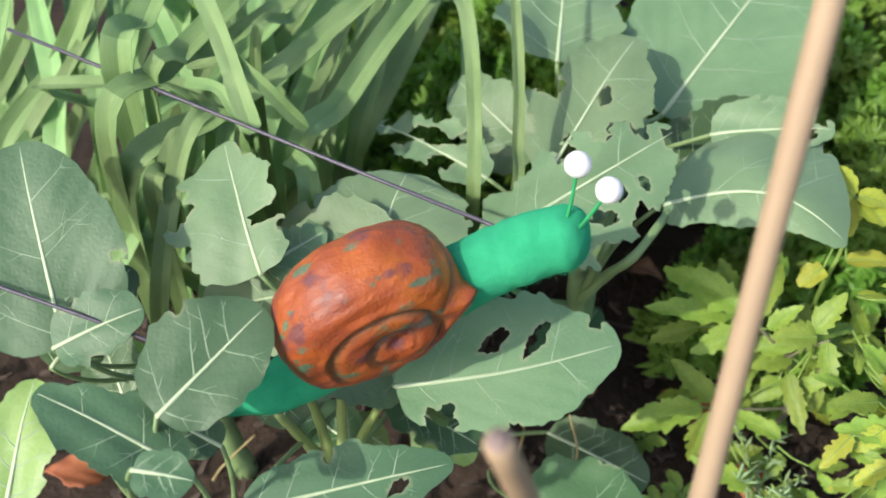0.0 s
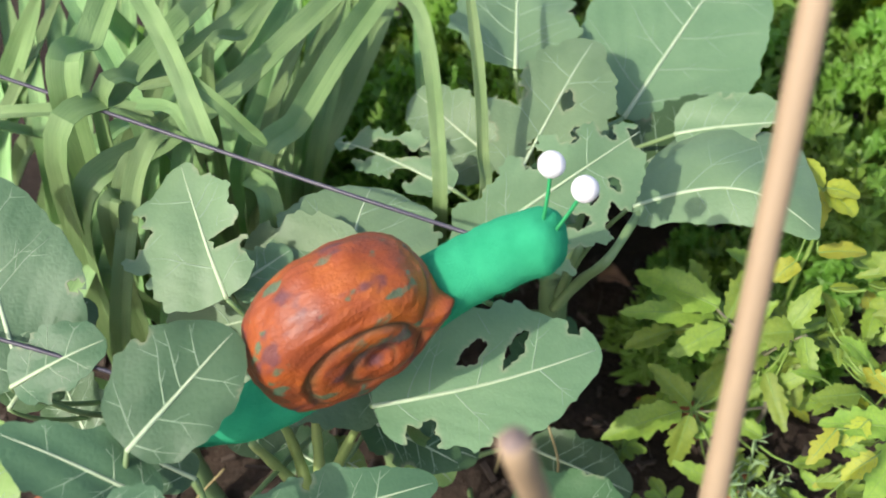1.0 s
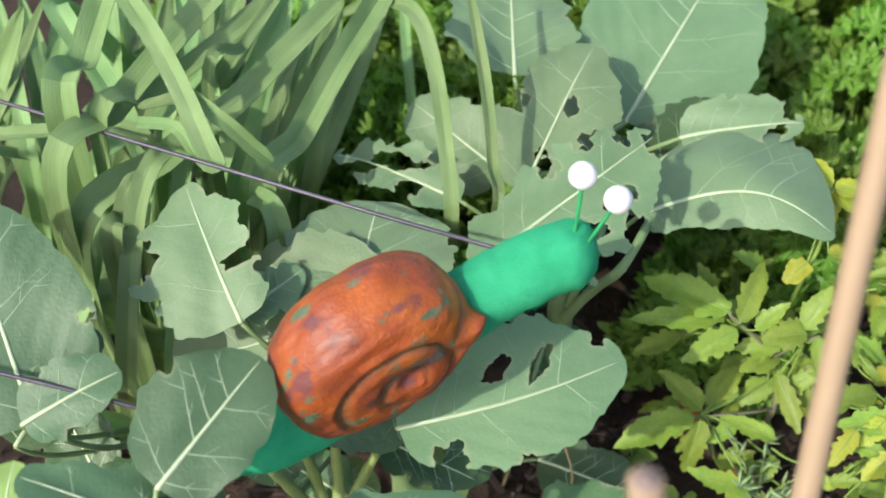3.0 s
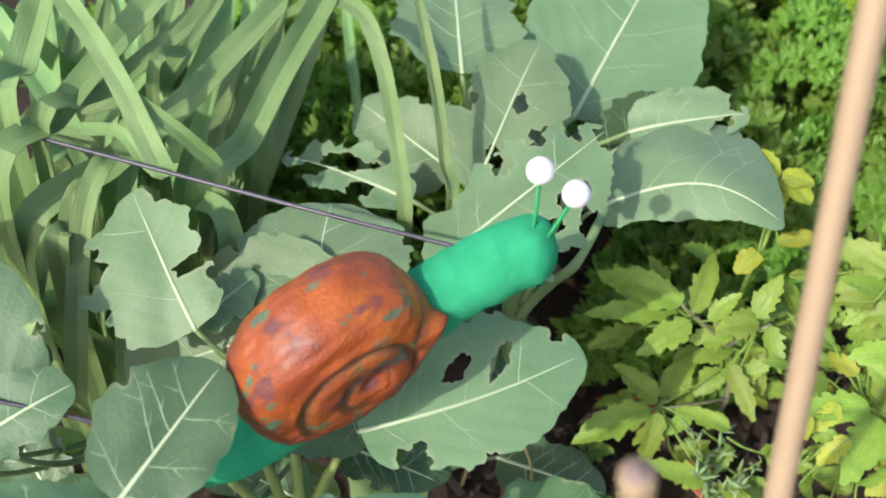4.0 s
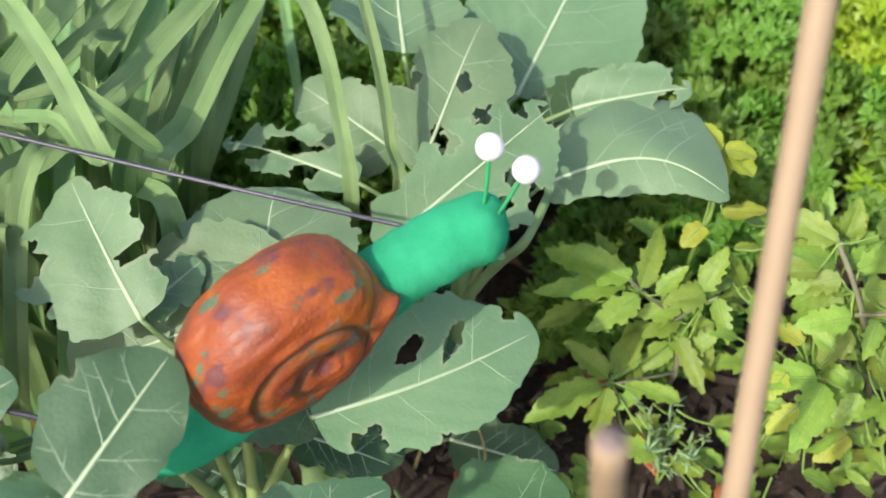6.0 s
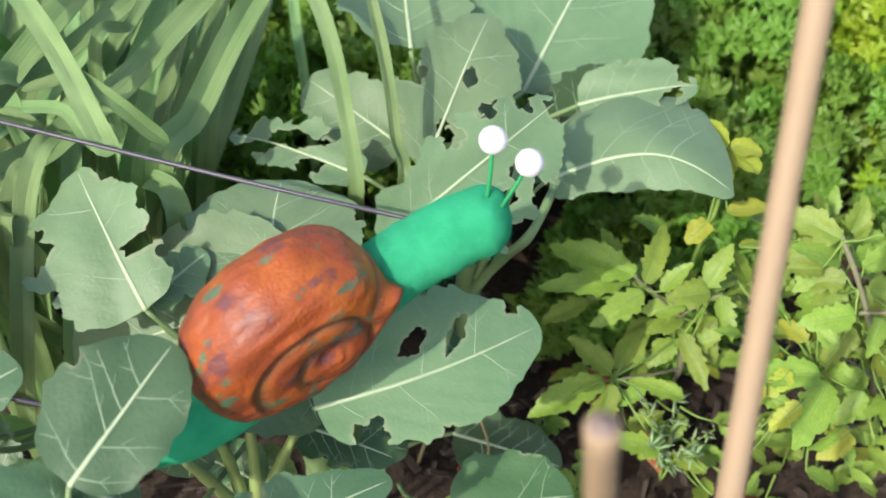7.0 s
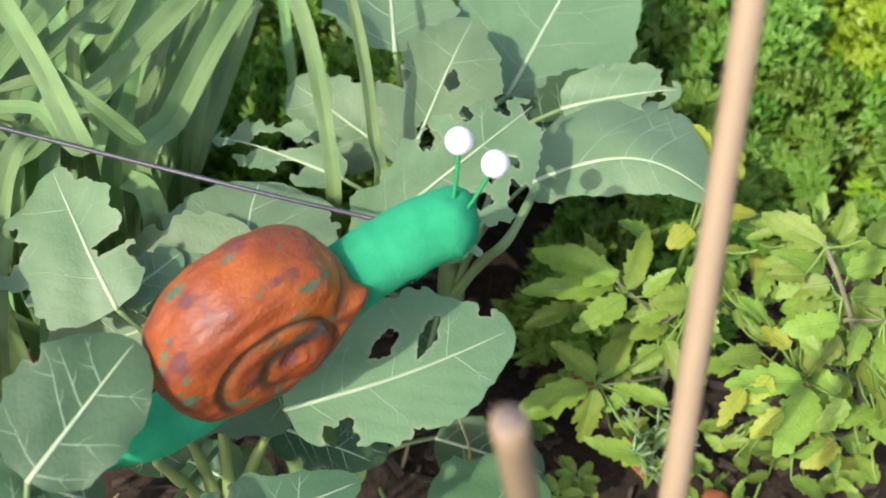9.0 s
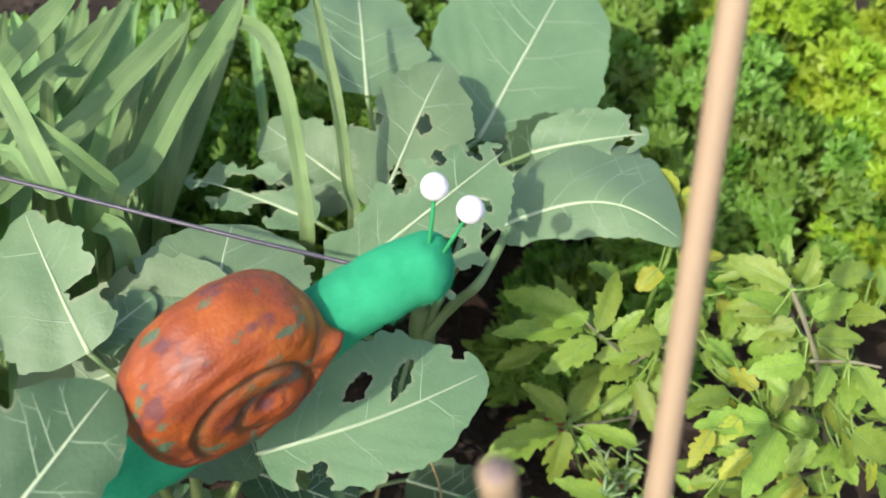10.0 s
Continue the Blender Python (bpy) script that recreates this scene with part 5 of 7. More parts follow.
leaflet(tomato_c, (0.359, 0.109, 0.199), (0.380, 0.115, 0.226), 0.0311, (-0.138, -0.229, 0.964), 216, node=(0.334, 0.094, 0.228))
leaflet(tomato_c, (0.358, 0.083, 0.208), (0.400, 0.092, 0.198), 0.0302, (-0.284, -0.514, 0.809), 217, node=(0.355, 0.079, 0.186))
leaflet(tomato_c, (0.359, 0.059, 0.196), (0.388, 0.037, 0.195), 0.0319, (-0.145, -0.581, 0.801), 218, node=(0.355, 0.079, 0.186))
leaflet(tomato_c, (0.337, 0.068, 0.156), (0.303, 0.050, 0.150), 0.0260, (-0.310, -0.564, 0.765), 219, node=(0.355, 0.079, 0.186))
leaflet(tomato_c, (0.351, 0.034, 0.185), (0.326, 0.013, 0.162), 0.0316, (0.205, -0.169, 0.964), 220, node=(0.355, 0.079, 0.186))
leaflet(tomato_c, (0.383, 0.045, 0.149), (0.405, 0.021, 0.114), 0.0329, (-0.046, -0.441, 0.896), 221, node=(0.355, 0.079, 0.186))
leaflet(tomato_c, (0.366, 0.017, 0.150), (0.343, 0.009, 0.115), 0.0351, (0.051, -0.224, 0.973), 222, node=(0.355, 0.079, 0.186))
leaflet(tomato_a, (0.244, 0.145, 0.138), (0.254, 0.117, 0.137), 0.0174, (-0.247, -0.449, 0.858), 223, node=(0.238, 0.116, 0.142))
leaflet(tomato_a, (0.273, 0.104, 0.094), (0.239, 0.081, 0.111), 0.0193, (0.068, -0.566, 0.822), 224, node=(0.255, 0.095, 0.116))
leaflet(tomato_a, (0.245, 0.077, 0.139), (0.258, 0.064, 0.158), 0.0117, (-0.072, -0.512, 0.856), 225, node=(0.230, 0.082, 0.147))
leaflet(tomato_a, (0.181, 0.134, 0.124), (0.164, 0.129, 0.099), 0.0166, (0.278, -0.210, 0.937), 226, node=(0.200, 0.113, 0.133))
leaflet(tomato_a, (0.264, 0.089, 0.073), (0.288, 0.088, 0.044), 0.0163, (-0.240, -0.266, 0.934), 227, mat=TOMATO_YELLOW, node=(0.252, 0.086, 0.100))
leaflet(tomato_a, (0.269, 0.131, 0.128), (0.248, 0.101, 0.124), 0.0236, (-0.084, -0.610, 0.788), 228, node=(0.251, 0.109, 0.137))
leaflet(tomato_a, (0.208, 0.070, 0.105), (0.192, 0.066, 0.091), 0.0110, (-0.014, -0.279, 0.960), 229, node=(0.184, 0.053, 0.101))
leaflet(tomato_a, (0.198, 0.040, 0.040), (0.226, 0.040, 0.064), 0.0224, (-0.086, -0.329, 0.940), 230, node=(0.189, 0.044, 0.068))
leaflet(tomato_a, (0.228, 0.068, 0.125), (0.245, 0.052, 0.131), 0.0134, (0.144, -0.463, 0.874), 231, node=(0.230, 0.082, 0.147))
leaflet(tomato_a, (0.274, 0.126, 0.116), (0.298, 0.102, 0.126), 0.0213, (0.112, -0.218, 0.969), 232, node=(0.255, 0.107, 0.129))
leaflet(tomato_a, (0.250, 0.092, 0.070), (0.225, 0.092, 0.073), 0.0128, (-0.072, -0.614, 0.786), 233, node=(0.242, 0.088, 0.099))
leaflet(tomato_a, (0.199, 0.144, 0.118), (0.232, 0.171, 0.112), 0.0203, (0.121, -0.346, 0.930), 234, node=(0.211, 0.119, 0.130))
leaflet(tomato_a, (0.236, 0.094, 0.129), (0.239, 0.059, 0.128), 0.0196, (-0.205, -0.306, 0.930), 235, node=(0.230, 0.082, 0.147))
leaflet(tomato_a, (0.252, 0.135, 0.117), (0.234, 0.143, 0.118), 0.0139, (-0.047, -0.360, 0.932), 236, node=(0.242, 0.110, 0.131))
leaflet(tomato_a, (0.275, 0.132, 0.101), (0.260, 0.156, 0.093), 0.0134, (0.041, -0.325, 0.945), 237, mat=TOMATO_YELLOW, node=(0.258, 0.113, 0.118))
leaflet(tomato_a, (0.167, 0.132, 0.129), (0.148, 0.147, 0.142), 0.0200, (0.191, -0.166, 0.967), 238, node=(0.190, 0.114, 0.135))
leaflet(tomato_a, (0.180, 0.037, 0.082), (0.209, 0.046, 0.088), 0.0198, (-0.262, -0.506, 0.822), 239, node=(0.179, 0.050, 0.100))
leaflet(tomato_a, (0.157, 0.116, 0.170), (0.138, 0.112, 0.192), 0.0138, (0.186, -0.270, 0.945), 240, node=(0.176, 0.095, 0.178))
leaflet(tomato_a, (0.261, 0.020, 0.078), (0.297, 0.034, 0.067), 0.0155, (-0.081, -0.393, 0.916), 241, node=(0.234, 0.030, 0.085))
leaflet(tomato_a, (0.235, 0.062, 0.075), (0.217, 0.051, 0.073), 0.0117, (-0.077, -0.288, 0.955), 242, node=(0.208, 0.056, 0.087))
leaflet(tomato_a, (0.213, 0.045, 0.038), (0.254, 0.048, 0.009), 0.0246, (-0.013, -0.445, 0.895), 243, node=(0.198, 0.047, 0.064))
leaflet(tomato_a, (0.243, 0.040, 0.058), (0.235, 0.022, 0.048), 0.0168, (-0.134, -0.450, 0.883), 244, node=(0.218, 0.044, 0.075))
leaflet(tomato_b, (0.399, 0.036, 0.167), (0.388, 0.040, 0.151), 0.0116, (-0.293, -0.398, 0.869), 245, mat=TOMATO_YELLOW, node=(0.379, 0.041, 0.151))
leaflet(tomato_b, (0.413, 0.023, 0.177), (0.450, 0.046, 0.161), 0.0136, (0.135, -0.471, 0.871), 246, node=(0.390, 0.031, 0.195))
leaflet(tomato_b, (0.274, 0.094, 0.176), (0.246, 0.066, 0.186), 0.0134, (-0.077, -0.420, 0.904), 247, node=(0.290, 0.071, 0.168))
leaflet(tomato_b, (0.285, 0.090, 0.173), (0.266, 0.098, 0.204), 0.0182, (-0.080, -0.363, 0.928), 248, node=(0.300, 0.065, 0.166))
leaflet(tomato_b, (0.397, 0.006, 0.169), (0.415, -0.012, 0.184), 0.0185, (0.152, -0.224, 0.963), 249, node=(0.385, 0.030, 0.157))
leaflet(tomato_b, (0.321, -0.029, 0.110), (0.335, -0.034, 0.146), 0.0203, (0.281, -0.523, 0.805), 250, node=(0.324, -0.007, 0.130))
leaflet(tomato_b, (0.347, 0.101, 0.163), (0.341, 0.087, 0.145), 0.0142, (-0.311, -0.440, 0.843), 251, node=(0.361, 0.075, 0.158))
leaflet(tomato_b, (0.435, 0.026, 0.065), (0.468, 0.036, 0.046), 0.0157, (-0.188, -0.214, 0.958), 252, node=(0.419, 0.030, 0.090))
leaflet(tomato_b, (0.414, 0.101, 0.230), (0.388, 0.085, 0.236), 0.0136, (-0.258, -0.384, 0.887), 253, node=(0.402, 0.075, 0.219))
leaflet(tomato_b, (0.439, 0.039, 0.108), (0.456, 0.032, 0.099), 0.0115, (0.011, -0.204, 0.979), 254, node=(0.415, 0.040, 0.125))
leaflet(tomato_b, (0.319, 0.066, 0.115), (0.292, 0.062, 0.128), 0.0123, (-0.323, -0.265, 0.909), 255, node=(0.323, 0.042, 0.133))
leaflet(tomato_b, (0.323, 0.027, 0.182), (0.333, 0.047, 0.193), 0.0167, (-0.147, -0.629, 0.764), 256, mat=TOMATO_YELLOW, node=(0.328, 0.018, 0.154))
leaflet(tomato_b, (0.315, 0.057, 0.162), (0.333, 0.047, 0.191), 0.0180, (0.216, -0.194, 0.957), 257, node=(0.324, 0.029, 0.155))
leaflet(tomato_b, (0.319, 0.099, 0.194), (0.353, 0.093, 0.180), 0.0229, (0.236, -0.492, 0.838), 258, node=(0.334, 0.075, 0.203))
leaflet(tomato_b, (0.362, 0.014, 0.101), (0.351, 0.006, 0.089), 0.0126, (-0.330, -0.571, 0.752), 259, node=(0.370, 0.028, 0.126))
leaflet(tomato_b, (0.319, 0.089, 0.211), (0.321, 0.079, 0.180), 0.0232, (0.166, -0.347, 0.923), 260, node=(0.326, 0.072, 0.235))
leaflet(tomato_b, (0.349, 0.067, 0.094), (0.354, 0.064, 0.065), 0.0139, (-0.283, -0.596, 0.751), 261, node=(0.362, 0.056, 0.119))
leaflet(tomato_b, (0.408, 0.071, 0.110), (0.438, 0.084, 0.086), 0.0113, (0.021, -0.591, 0.806), 262, node=(0.393, 0.056, 0.132))
leaflet(tomato_b, (0.410, 0.072, 0.092), (0.411, 0.048, 0.083), 0.0161, (-0.311, -0.584, 0.750), 263, mat=TOMATO_YELLOW, node=(0.397, 0.060, 0.116))
leaflet(tomato_b, (0.330, 0.010, 0.163), (0.332, 0.043, 0.164), 0.0207, (0.130, -0.520, 0.844), 264, node=(0.328, 0.017, 0.152))
leaflet(tomato_b, (0.334, 0.156, 0.182), (0.304, 0.171, 0.171), 0.0200, (-0.172, -0.205, 0.964), 265, node=(0.338, 0.127, 0.190))
leaflet(tomato_b, (0.302, 0.108, 0.206), (0.330, 0.114, 0.186), 0.0152, (-0.267, -0.395, 0.879), 266, node=(0.314, 0.088, 0.225))
leaflet(tomato_b, (0.369, 0.040, 0.184), (0.392, 0.046, 0.194), 0.0151, (0.211, -0.376, 0.902), 267, node=(0.382, 0.033, 0.201))
leaflet(tomato_b, (0.371, 0.054, 0.175), (0.391, 0.074, 0.185), 0.0165, (0.216, -0.510, 0.833), 268, node=(0.379, 0.041, 0.151))
leaflet(tomato_b, (0.386, 0.057, 0.103), (0.412, 0.037, 0.096), 0.0210, (0.177, -0.366, 0.914), 269, node=(0.382, 0.048, 0.132))
leaflet(tomato_b, (0.286, 0.011, 0.058), (0.271, 0.029, 0.060), 0.0142, (-0.309, -0.585, 0.750), 270, node=(0.298, 0.013, 0.085))
leaflet(tomato_b, (0.380, 0.055, 0.175), (0.405, 0.036, 0.182), 0.0178, (0.211, -0.399, 0.893), 271, node=(0.379, 0.041, 0.151))
leaflet(tomato_b, (0.290, 0.075, 0.149), (0.312, 0.072, 0.148), 0.0124, (0.209, -0.211, 0.955), 272, node=(0.306, 0.050, 0.151))
leaflet(tomato_b, (0.349, 0.114, 0.197), (0.373, 0.099, 0.187), 0.0167, (-0.083, -0.515, 0.853), 273, node=(0.350, 0.084, 0.203))
leaflet(tomato_b, (0.363, -0.004, 0.080), (0.367, -0.023, 0.072), 0.0179, (0.232, -0.480, 0.846), 274, node=(0.350, 0.004, 0.106))
leaflet(tomato_b, (0.425, 0.083, 0.106), (0.435, 0.063, 0.122), 0.0128, (0.009, -0.409, 0.913), 275, node=(0.407, 0.067, 0.123))
leaflet(tomato_b, (0.327, 0.043, 0.088), (0.308, 0.052, 0.070), 0.0146, (0.082, -0.304, 0.949), 276, node=(0.327, 0.032, 0.116))
leaflet(tomato_b, (0.275, -0.031, 0.114), (0.279, -0.052, 0.123), 0.0114, (-0.242, -0.304, 0.921), 277, node=(0.295, -0.013, 0.128))
leaflet(tomato_b, (0.274, 0.019, 0.171), (0.256, 0.000, 0.174), 0.0138, (-0.142, -0.360, 0.922), 278, node=(0.302, 0.018, 0.161))
leaflet(tomato_b, (0.367, 0.044, 0.166), (0.406, 0.067, 0.160), 0.0189, (-0.092, -0.446, 0.890), 279, node=(0.379, 0.041, 0.151))
leaflet(tomato_b, (0.443, 0.122, 0.181), (0.449, 0.148, 0.192), 0.0154, (0.179, -0.331, 0.927), 280, node=(0.425, 0.100, 0.173))
leaflet(tomato_b, (0.349, 0.028, 0.078), (0.330, 0.010, 0.067), 0.0189, (0.159, -0.565, 0.810), 281, node=(0.341, 0.024, 0.106))
leaflet(tomato_b, (0.365, 0.150, 0.188), (0.370, 0.170, 0.207), 0.0172, (-0.291, -0.526, 0.799), 282, node=(0.361, 0.121, 0.195))
leaflet(tomato_b, (0.440, 0.019, 0.086), (0.458, 0.039, 0.085), 0.0131, (-0.196, -0.628, 0.753), 283, node=(0.420, 0.026, 0.107))
leaflet(tomato_b, (0.377, 0.042, 0.141), (0.347, 0.048, 0.134), 0.0177, (0.022, -0.291, 0.956), 284, node=(0.379, 0.041, 0.151))
leaflet(tomato_b, (0.357, 0.056, 0.090), (0.366, 0.062, 0.054), 0.0105, (0.141, -0.591, 0.795), 285, mat=TOMATO_YELLOW, node=(0.367, 0.049, 0.117))
leaflet(tomato_b, (0.347, 0.068, 0.152), (0.308, 0.056, 0.160), 0.0165, (0.037, -0.258, 0.965), 286, node=(0.370, 0.049, 0.151))
leaflet(tomato_b, (0.352, -0.002, 0.159), (0.334, 0.022, 0.157), 0.0217, (-0.317, -0.458, 0.831), 287, node=(0.329, 0.016, 0.153))
leaflet(tomato_b, (0.272, 0.042, 0.203), (0.271, 0.023, 0.203), 0.0107, (-0.117, -0.564, 0.818), 288, node=(0.293, 0.033, 0.184))
leaflet(tomato_b, (0.424, -0.002, 0.103), (0.443, -0.004, 0.061), 0.0180, (-0.064, -0.285, 0.956), 289, node=(0.407, 0.014, 0.121))
leaflet(tomato_b, (0.402, 0.033, 0.063), (0.406, 0.054, 0.078), 0.0222, (0.062, -0.335, 0.940), 290, node=(0.394, 0.036, 0.092))
leaflet(tomato_b, (0.409, 0.017, 0.134), (0.411, -0.006, 0.133), 0.0141, (-0.233, -0.380, 0.895), 291, node=(0.388, 0.034, 0.146))
leaflet(tomato_b, (0.403, 0.065, 0.177), (0.399, 0.091, 0.162), 0.0102, (-0.264, -0.426, 0.865), 292, node=(0.386, 0.048, 0.159))
leaflet(tomato_b, (0.298, 0.151, 0.185), (0.335, 0.172, 0.173), 0.0166, (-0.276, -0.617, 0.737), 293, node=(0.306, 0.128, 0.203))
leaflet(tomato_b, (0.290, 0.067, 0.103), (0.254, 0.061, 0.104), 0.0197, (-0.015, -0.566, 0.824), 294, node=(0.304, 0.048, 0.121))
leaflet(tomato_b, (0.333, 0.052, 0.171), (0.337, 0.032, 0.153), 0.0217, (-0.210, -0.322, 0.923), 295, mat=TOMATO_YELLOW, node=(0.329, 0.026, 0.157))
leaflet(tomato_b, (0.361, 0.098, 0.215), (0.339, 0.097, 0.196), 0.0209, (0.081, -0.587, 0.806), 296, node=(0.355, 0.069, 0.214))
leaflet(tomato_b, (0.362, 0.124, 0.192), (0.389, 0.133, 0.201), 0.0153, (-0.080, -0.573, 0.816), 297, node=(0.358, 0.095, 0.200))
leaflet(tomato_b, (0.308, 0.048, 0.173), (0.302, 0.065, 0.173), 0.0104, (0.241, -0.494, 0.835), 298, node=(0.322, 0.026, 0.158))
leaflet(tomato_b, (0.282, 0.069, 0.178), (0.313, 0.059, 0.166), 0.0188, (-0.268, -0.232, 0.935), 299, node=(0.300, 0.048, 0.167))
leaflet(tomato_b, (0.309, 0.005, 0.158), (0.332, 0.024, 0.158), 0.0135, (0.166, -0.403, 0.900), 300, node=(0.328, 0.017, 0.152))
leaflet(tomato_b, (0.326, 0.055, 0.148), (0.296, 0.067, 0.151), 0.0213, (-0.091, -0.582, 0.808), 301, node=(0.328, 0.025, 0.152))
leaflet(tomato_b, (0.348, 0.015, 0.084), (0.332, 0.006, 0.070), 0.0148, (0.120, -0.622, 0.774), 302, node=(0.339, 0.016, 0.113))
leaflet(tomato_b, (0.276, -0.001, 0.146), (0.304, -0.015, 0.147), 0.0208, (-0.330, -0.402, 0.854), 303, node=(0.304, 0.009, 0.149))
leaflet(tomato_b, (0.309, 0.107, 0.138), (0.270, 0.095, 0.153), 0.0217, (-0.245, -0.406, 0.881), 304, node=(0.315, 0.078, 0.142))
leaflet(tomato_b, (0.319, 0.034, 0.139), (0.325, 0.025, 0.168), 0.0130, (-0.102, -0.245, 0.964), 305, node=(0.328, 0.017, 0.152))
leaflet(tomato_b, (0.433, 0.102, 0.202), (0.431, 0.124, 0.217), 0.0176, (0.237, -0.444, 0.864), 306, node=(0.415, 0.078, 0.202))
leaflet(tomato_b, (0.311, 0.040, 0.132), (0.286, 0.039, 0.156), 0.0144, (0.067, -0.530, 0.845), 307, mat=TOMATO_YELLOW, node=(0.326, 0.021, 0.150))
leaflet(tomato_b, (0.364, 0.066, 0.110), (0.385, 0.071, 0.126), 0.0158, (-0.229, -0.206, 0.951), 308, node=(0.373, 0.051, 0.135))
leaflet(tomato_b, (0.264, 0.029, 0.182), (0.238, 0.021, 0.197), 0.0118, (-0.219, -0.417, 0.882), 309, node=(0.291, 0.024, 0.170))
leaflet(tomato_b, (0.270, 0.096, 0.210), (0.299, 0.113, 0.195), 0.0115, (0.255, -0.292, 0.922), 310, mat=TOMATO_YELLOW, node=(0.292, 0.083, 0.225))
leaflet(tomato_b, (0.407, -0.009, 0.132), (0.415, -0.016, 0.097), 0.0172, (0.103, -0.412, 0.906), 311, mat=TOMATO_YELLOW, node=(0.393, 0.016, 0.141))
leaflet(tomato_b, (0.279, 0.103, 0.151), (0.299, 0.116, 0.171), 0.0226, (-0.113, -0.371, 0.922), 312, node=(0.294, 0.077, 0.151))
leaflet(tomato_b, (0.304, 0.091, 0.237), (0.284, 0.094, 0.227), 0.0111, (0.248, -0.404, 0.881), 313, node=(0.322, 0.070, 0.248))
leaflet(tomato_b, (0.404, 0.017, 0.123), (0.383, -0.009, 0.125), 0.0161, (0.153, -0.501, 0.852), 314, node=(0.387, 0.033, 0.142))
leaflet(tomato_c, (0.314, 0.110, 0.228), (0.324, 0.106, 0.200), 0.0155, (0.105, -0.332, 0.937), 315, node=(0.334, 0.094, 0.228))
leaflet(tomato_c, (0.333, 0.015, 0.120), (0.346, 0.013, 0.138), 0.0132, (-0.007, -0.206, 0.979), 316, node=(0.340, 0.036, 0.141))
leaflet(tomato_c, (0.386, 0.044, 0.094), (0.388, 0.024, 0.096), 0.0120, (-0.099, -0.385, 0.918), 317, node=(0.377, 0.054, 0.121))
leaflet(tomato_c, (0.380, 0.030, 0.060), (0.362, 0.043, 0.054), 0.0155, (-0.018, -0.326, 0.945), 318, node=(0.375, 0.041, 0.088))
leaflet(tomato_c, (0.375, 0.107, 0.196), (0.361, 0.132, 0.181), 0.0134, (0.000, -0.474, 0.880), 319, node=(0.358, 0.084, 0.187))
leaflet(tomato_c, (0.335, 0.138, 0.118), (0.312, 0.123, 0.119), 0.0115, (0.088, -0.604, 0.792), 320, node=(0.341, 0.119, 0.140))
leaflet(tomato_c, (0.332, 0.090, 0.171), (0.306, 0.096, 0.147), 0.0206, (0.103, -0.270, 0.957), 321, node=(0.355, 0.079, 0.186))
leaflet(tomato_c, (0.375, 0.076, 0.103), (0.404, 0.076, 0.116), 0.0169, (-0.104, -0.287, 0.952), 322, node=(0.368, 0.077, 0.133))
leaflet(tomato_c, (0.376, 0.085, 0.064), (0.355, 0.094, 0.090), 0.0204, (-0.167, -0.316, 0.934), 323, node=(0.371, 0.083, 0.093))
leaflet(tomato_c, (0.386, 0.140, 0.183), (0.384, 0.110, 0.176), 0.0199, (-0.018, -0.177, 0.984), 324, node=(0.369, 0.120, 0.197))
leaflet(tomato_c, (0.376, 0.079, 0.090), (0.352, 0.048, 0.084), 0.0267, (0.098, -0.353, 0.930), 325, node=(0.369, 0.079, 0.120))
leaflet(tomato_c, (0.411, 0.027, 0.056), (0.382, 0.016, 0.071), 0.0138, (0.224, -0.571, 0.790), 326, node=(0.400, 0.038, 0.082))
leaflet(tomato_c, (0.358, 0.002, 0.075), (0.355, 0.018, 0.104), 0.0235, (0.082, -0.207, 0.975), 327, node=(0.357, 0.019, 0.100))
leaflet(tomato_c, (0.405, 0.013, 0.036), (0.365, -0.002, 0.059), 0.0174, (-0.116, -0.372, 0.921), 328, mat=TOMATO_YELLOW, node=(0.396, 0.025, 0.062))
leaflet(tomato_c, (0.313, 0.106, 0.180), (0.304, 0.079, 0.168), 0.0235, (0.041, -0.195, 0.980), 329, node=(0.333, 0.099, 0.201))
leaflet(tomato_c, (0.348, 0.065, 0.186), (0.338, 0.062, 0.167), 0.0114, (0.155, -0.174, 0.973), 330, node=(0.355, 0.079, 0.186))
leaflet(tomato_c, (0.355, 0.110, 0.157), (0.343, 0.130, 0.156), 0.0124, (-0.211, -0.238, 0.948), 331, node=(0.355, 0.088, 0.177))
leaflet(tomato_c, (0.342, 0.109, 0.095), (0.316, 0.132, 0.079), 0.0194, (0.253, -0.397, 0.882), 332, node=(0.346, 0.100, 0.123))
leaflet(tomato_c, (0.325, 0.128, 0.134), (0.320, 0.158, 0.147), 0.0256, (-0.020, -0.190, 0.982), 333, mat=TOMATO_YELLOW, node=(0.337, 0.109, 0.154))
leaflet(tomato_c, (0.409, 0.113, 0.185), (0.373, 0.119, 0.193), 0.0186, (-0.030, -0.466, 0.884), 334, node=(0.384, 0.097, 0.185))
leaflet(tomato_c, (0.411, 0.061, 0.145), (0.422, 0.085, 0.146), 0.0137, (0.301, -0.302, 0.905), 335, node=(0.388, 0.068, 0.162))
leaflet(tomato_c, (0.370, 0.040, 0.106), (0.347, 0.056, 0.090), 0.0162, (-0.064, -0.611, 0.789), 336, mat=TOMATO_YELLOW, node=(0.365, 0.053, 0.132))
leaflet(tomato_c, (0.392, 0.098, 0.143), (0.384, 0.086, 0.130), 0.0123, (-0.284, -0.553, 0.783), 337, node=(0.374, 0.089, 0.164))
leaflet(tomato_c, (0.395, 0.033, 0.148), (0.385, 0.040, 0.168), 0.0154, (-0.283, -0.394, 0.874), 338, node=(0.378, 0.052, 0.164))
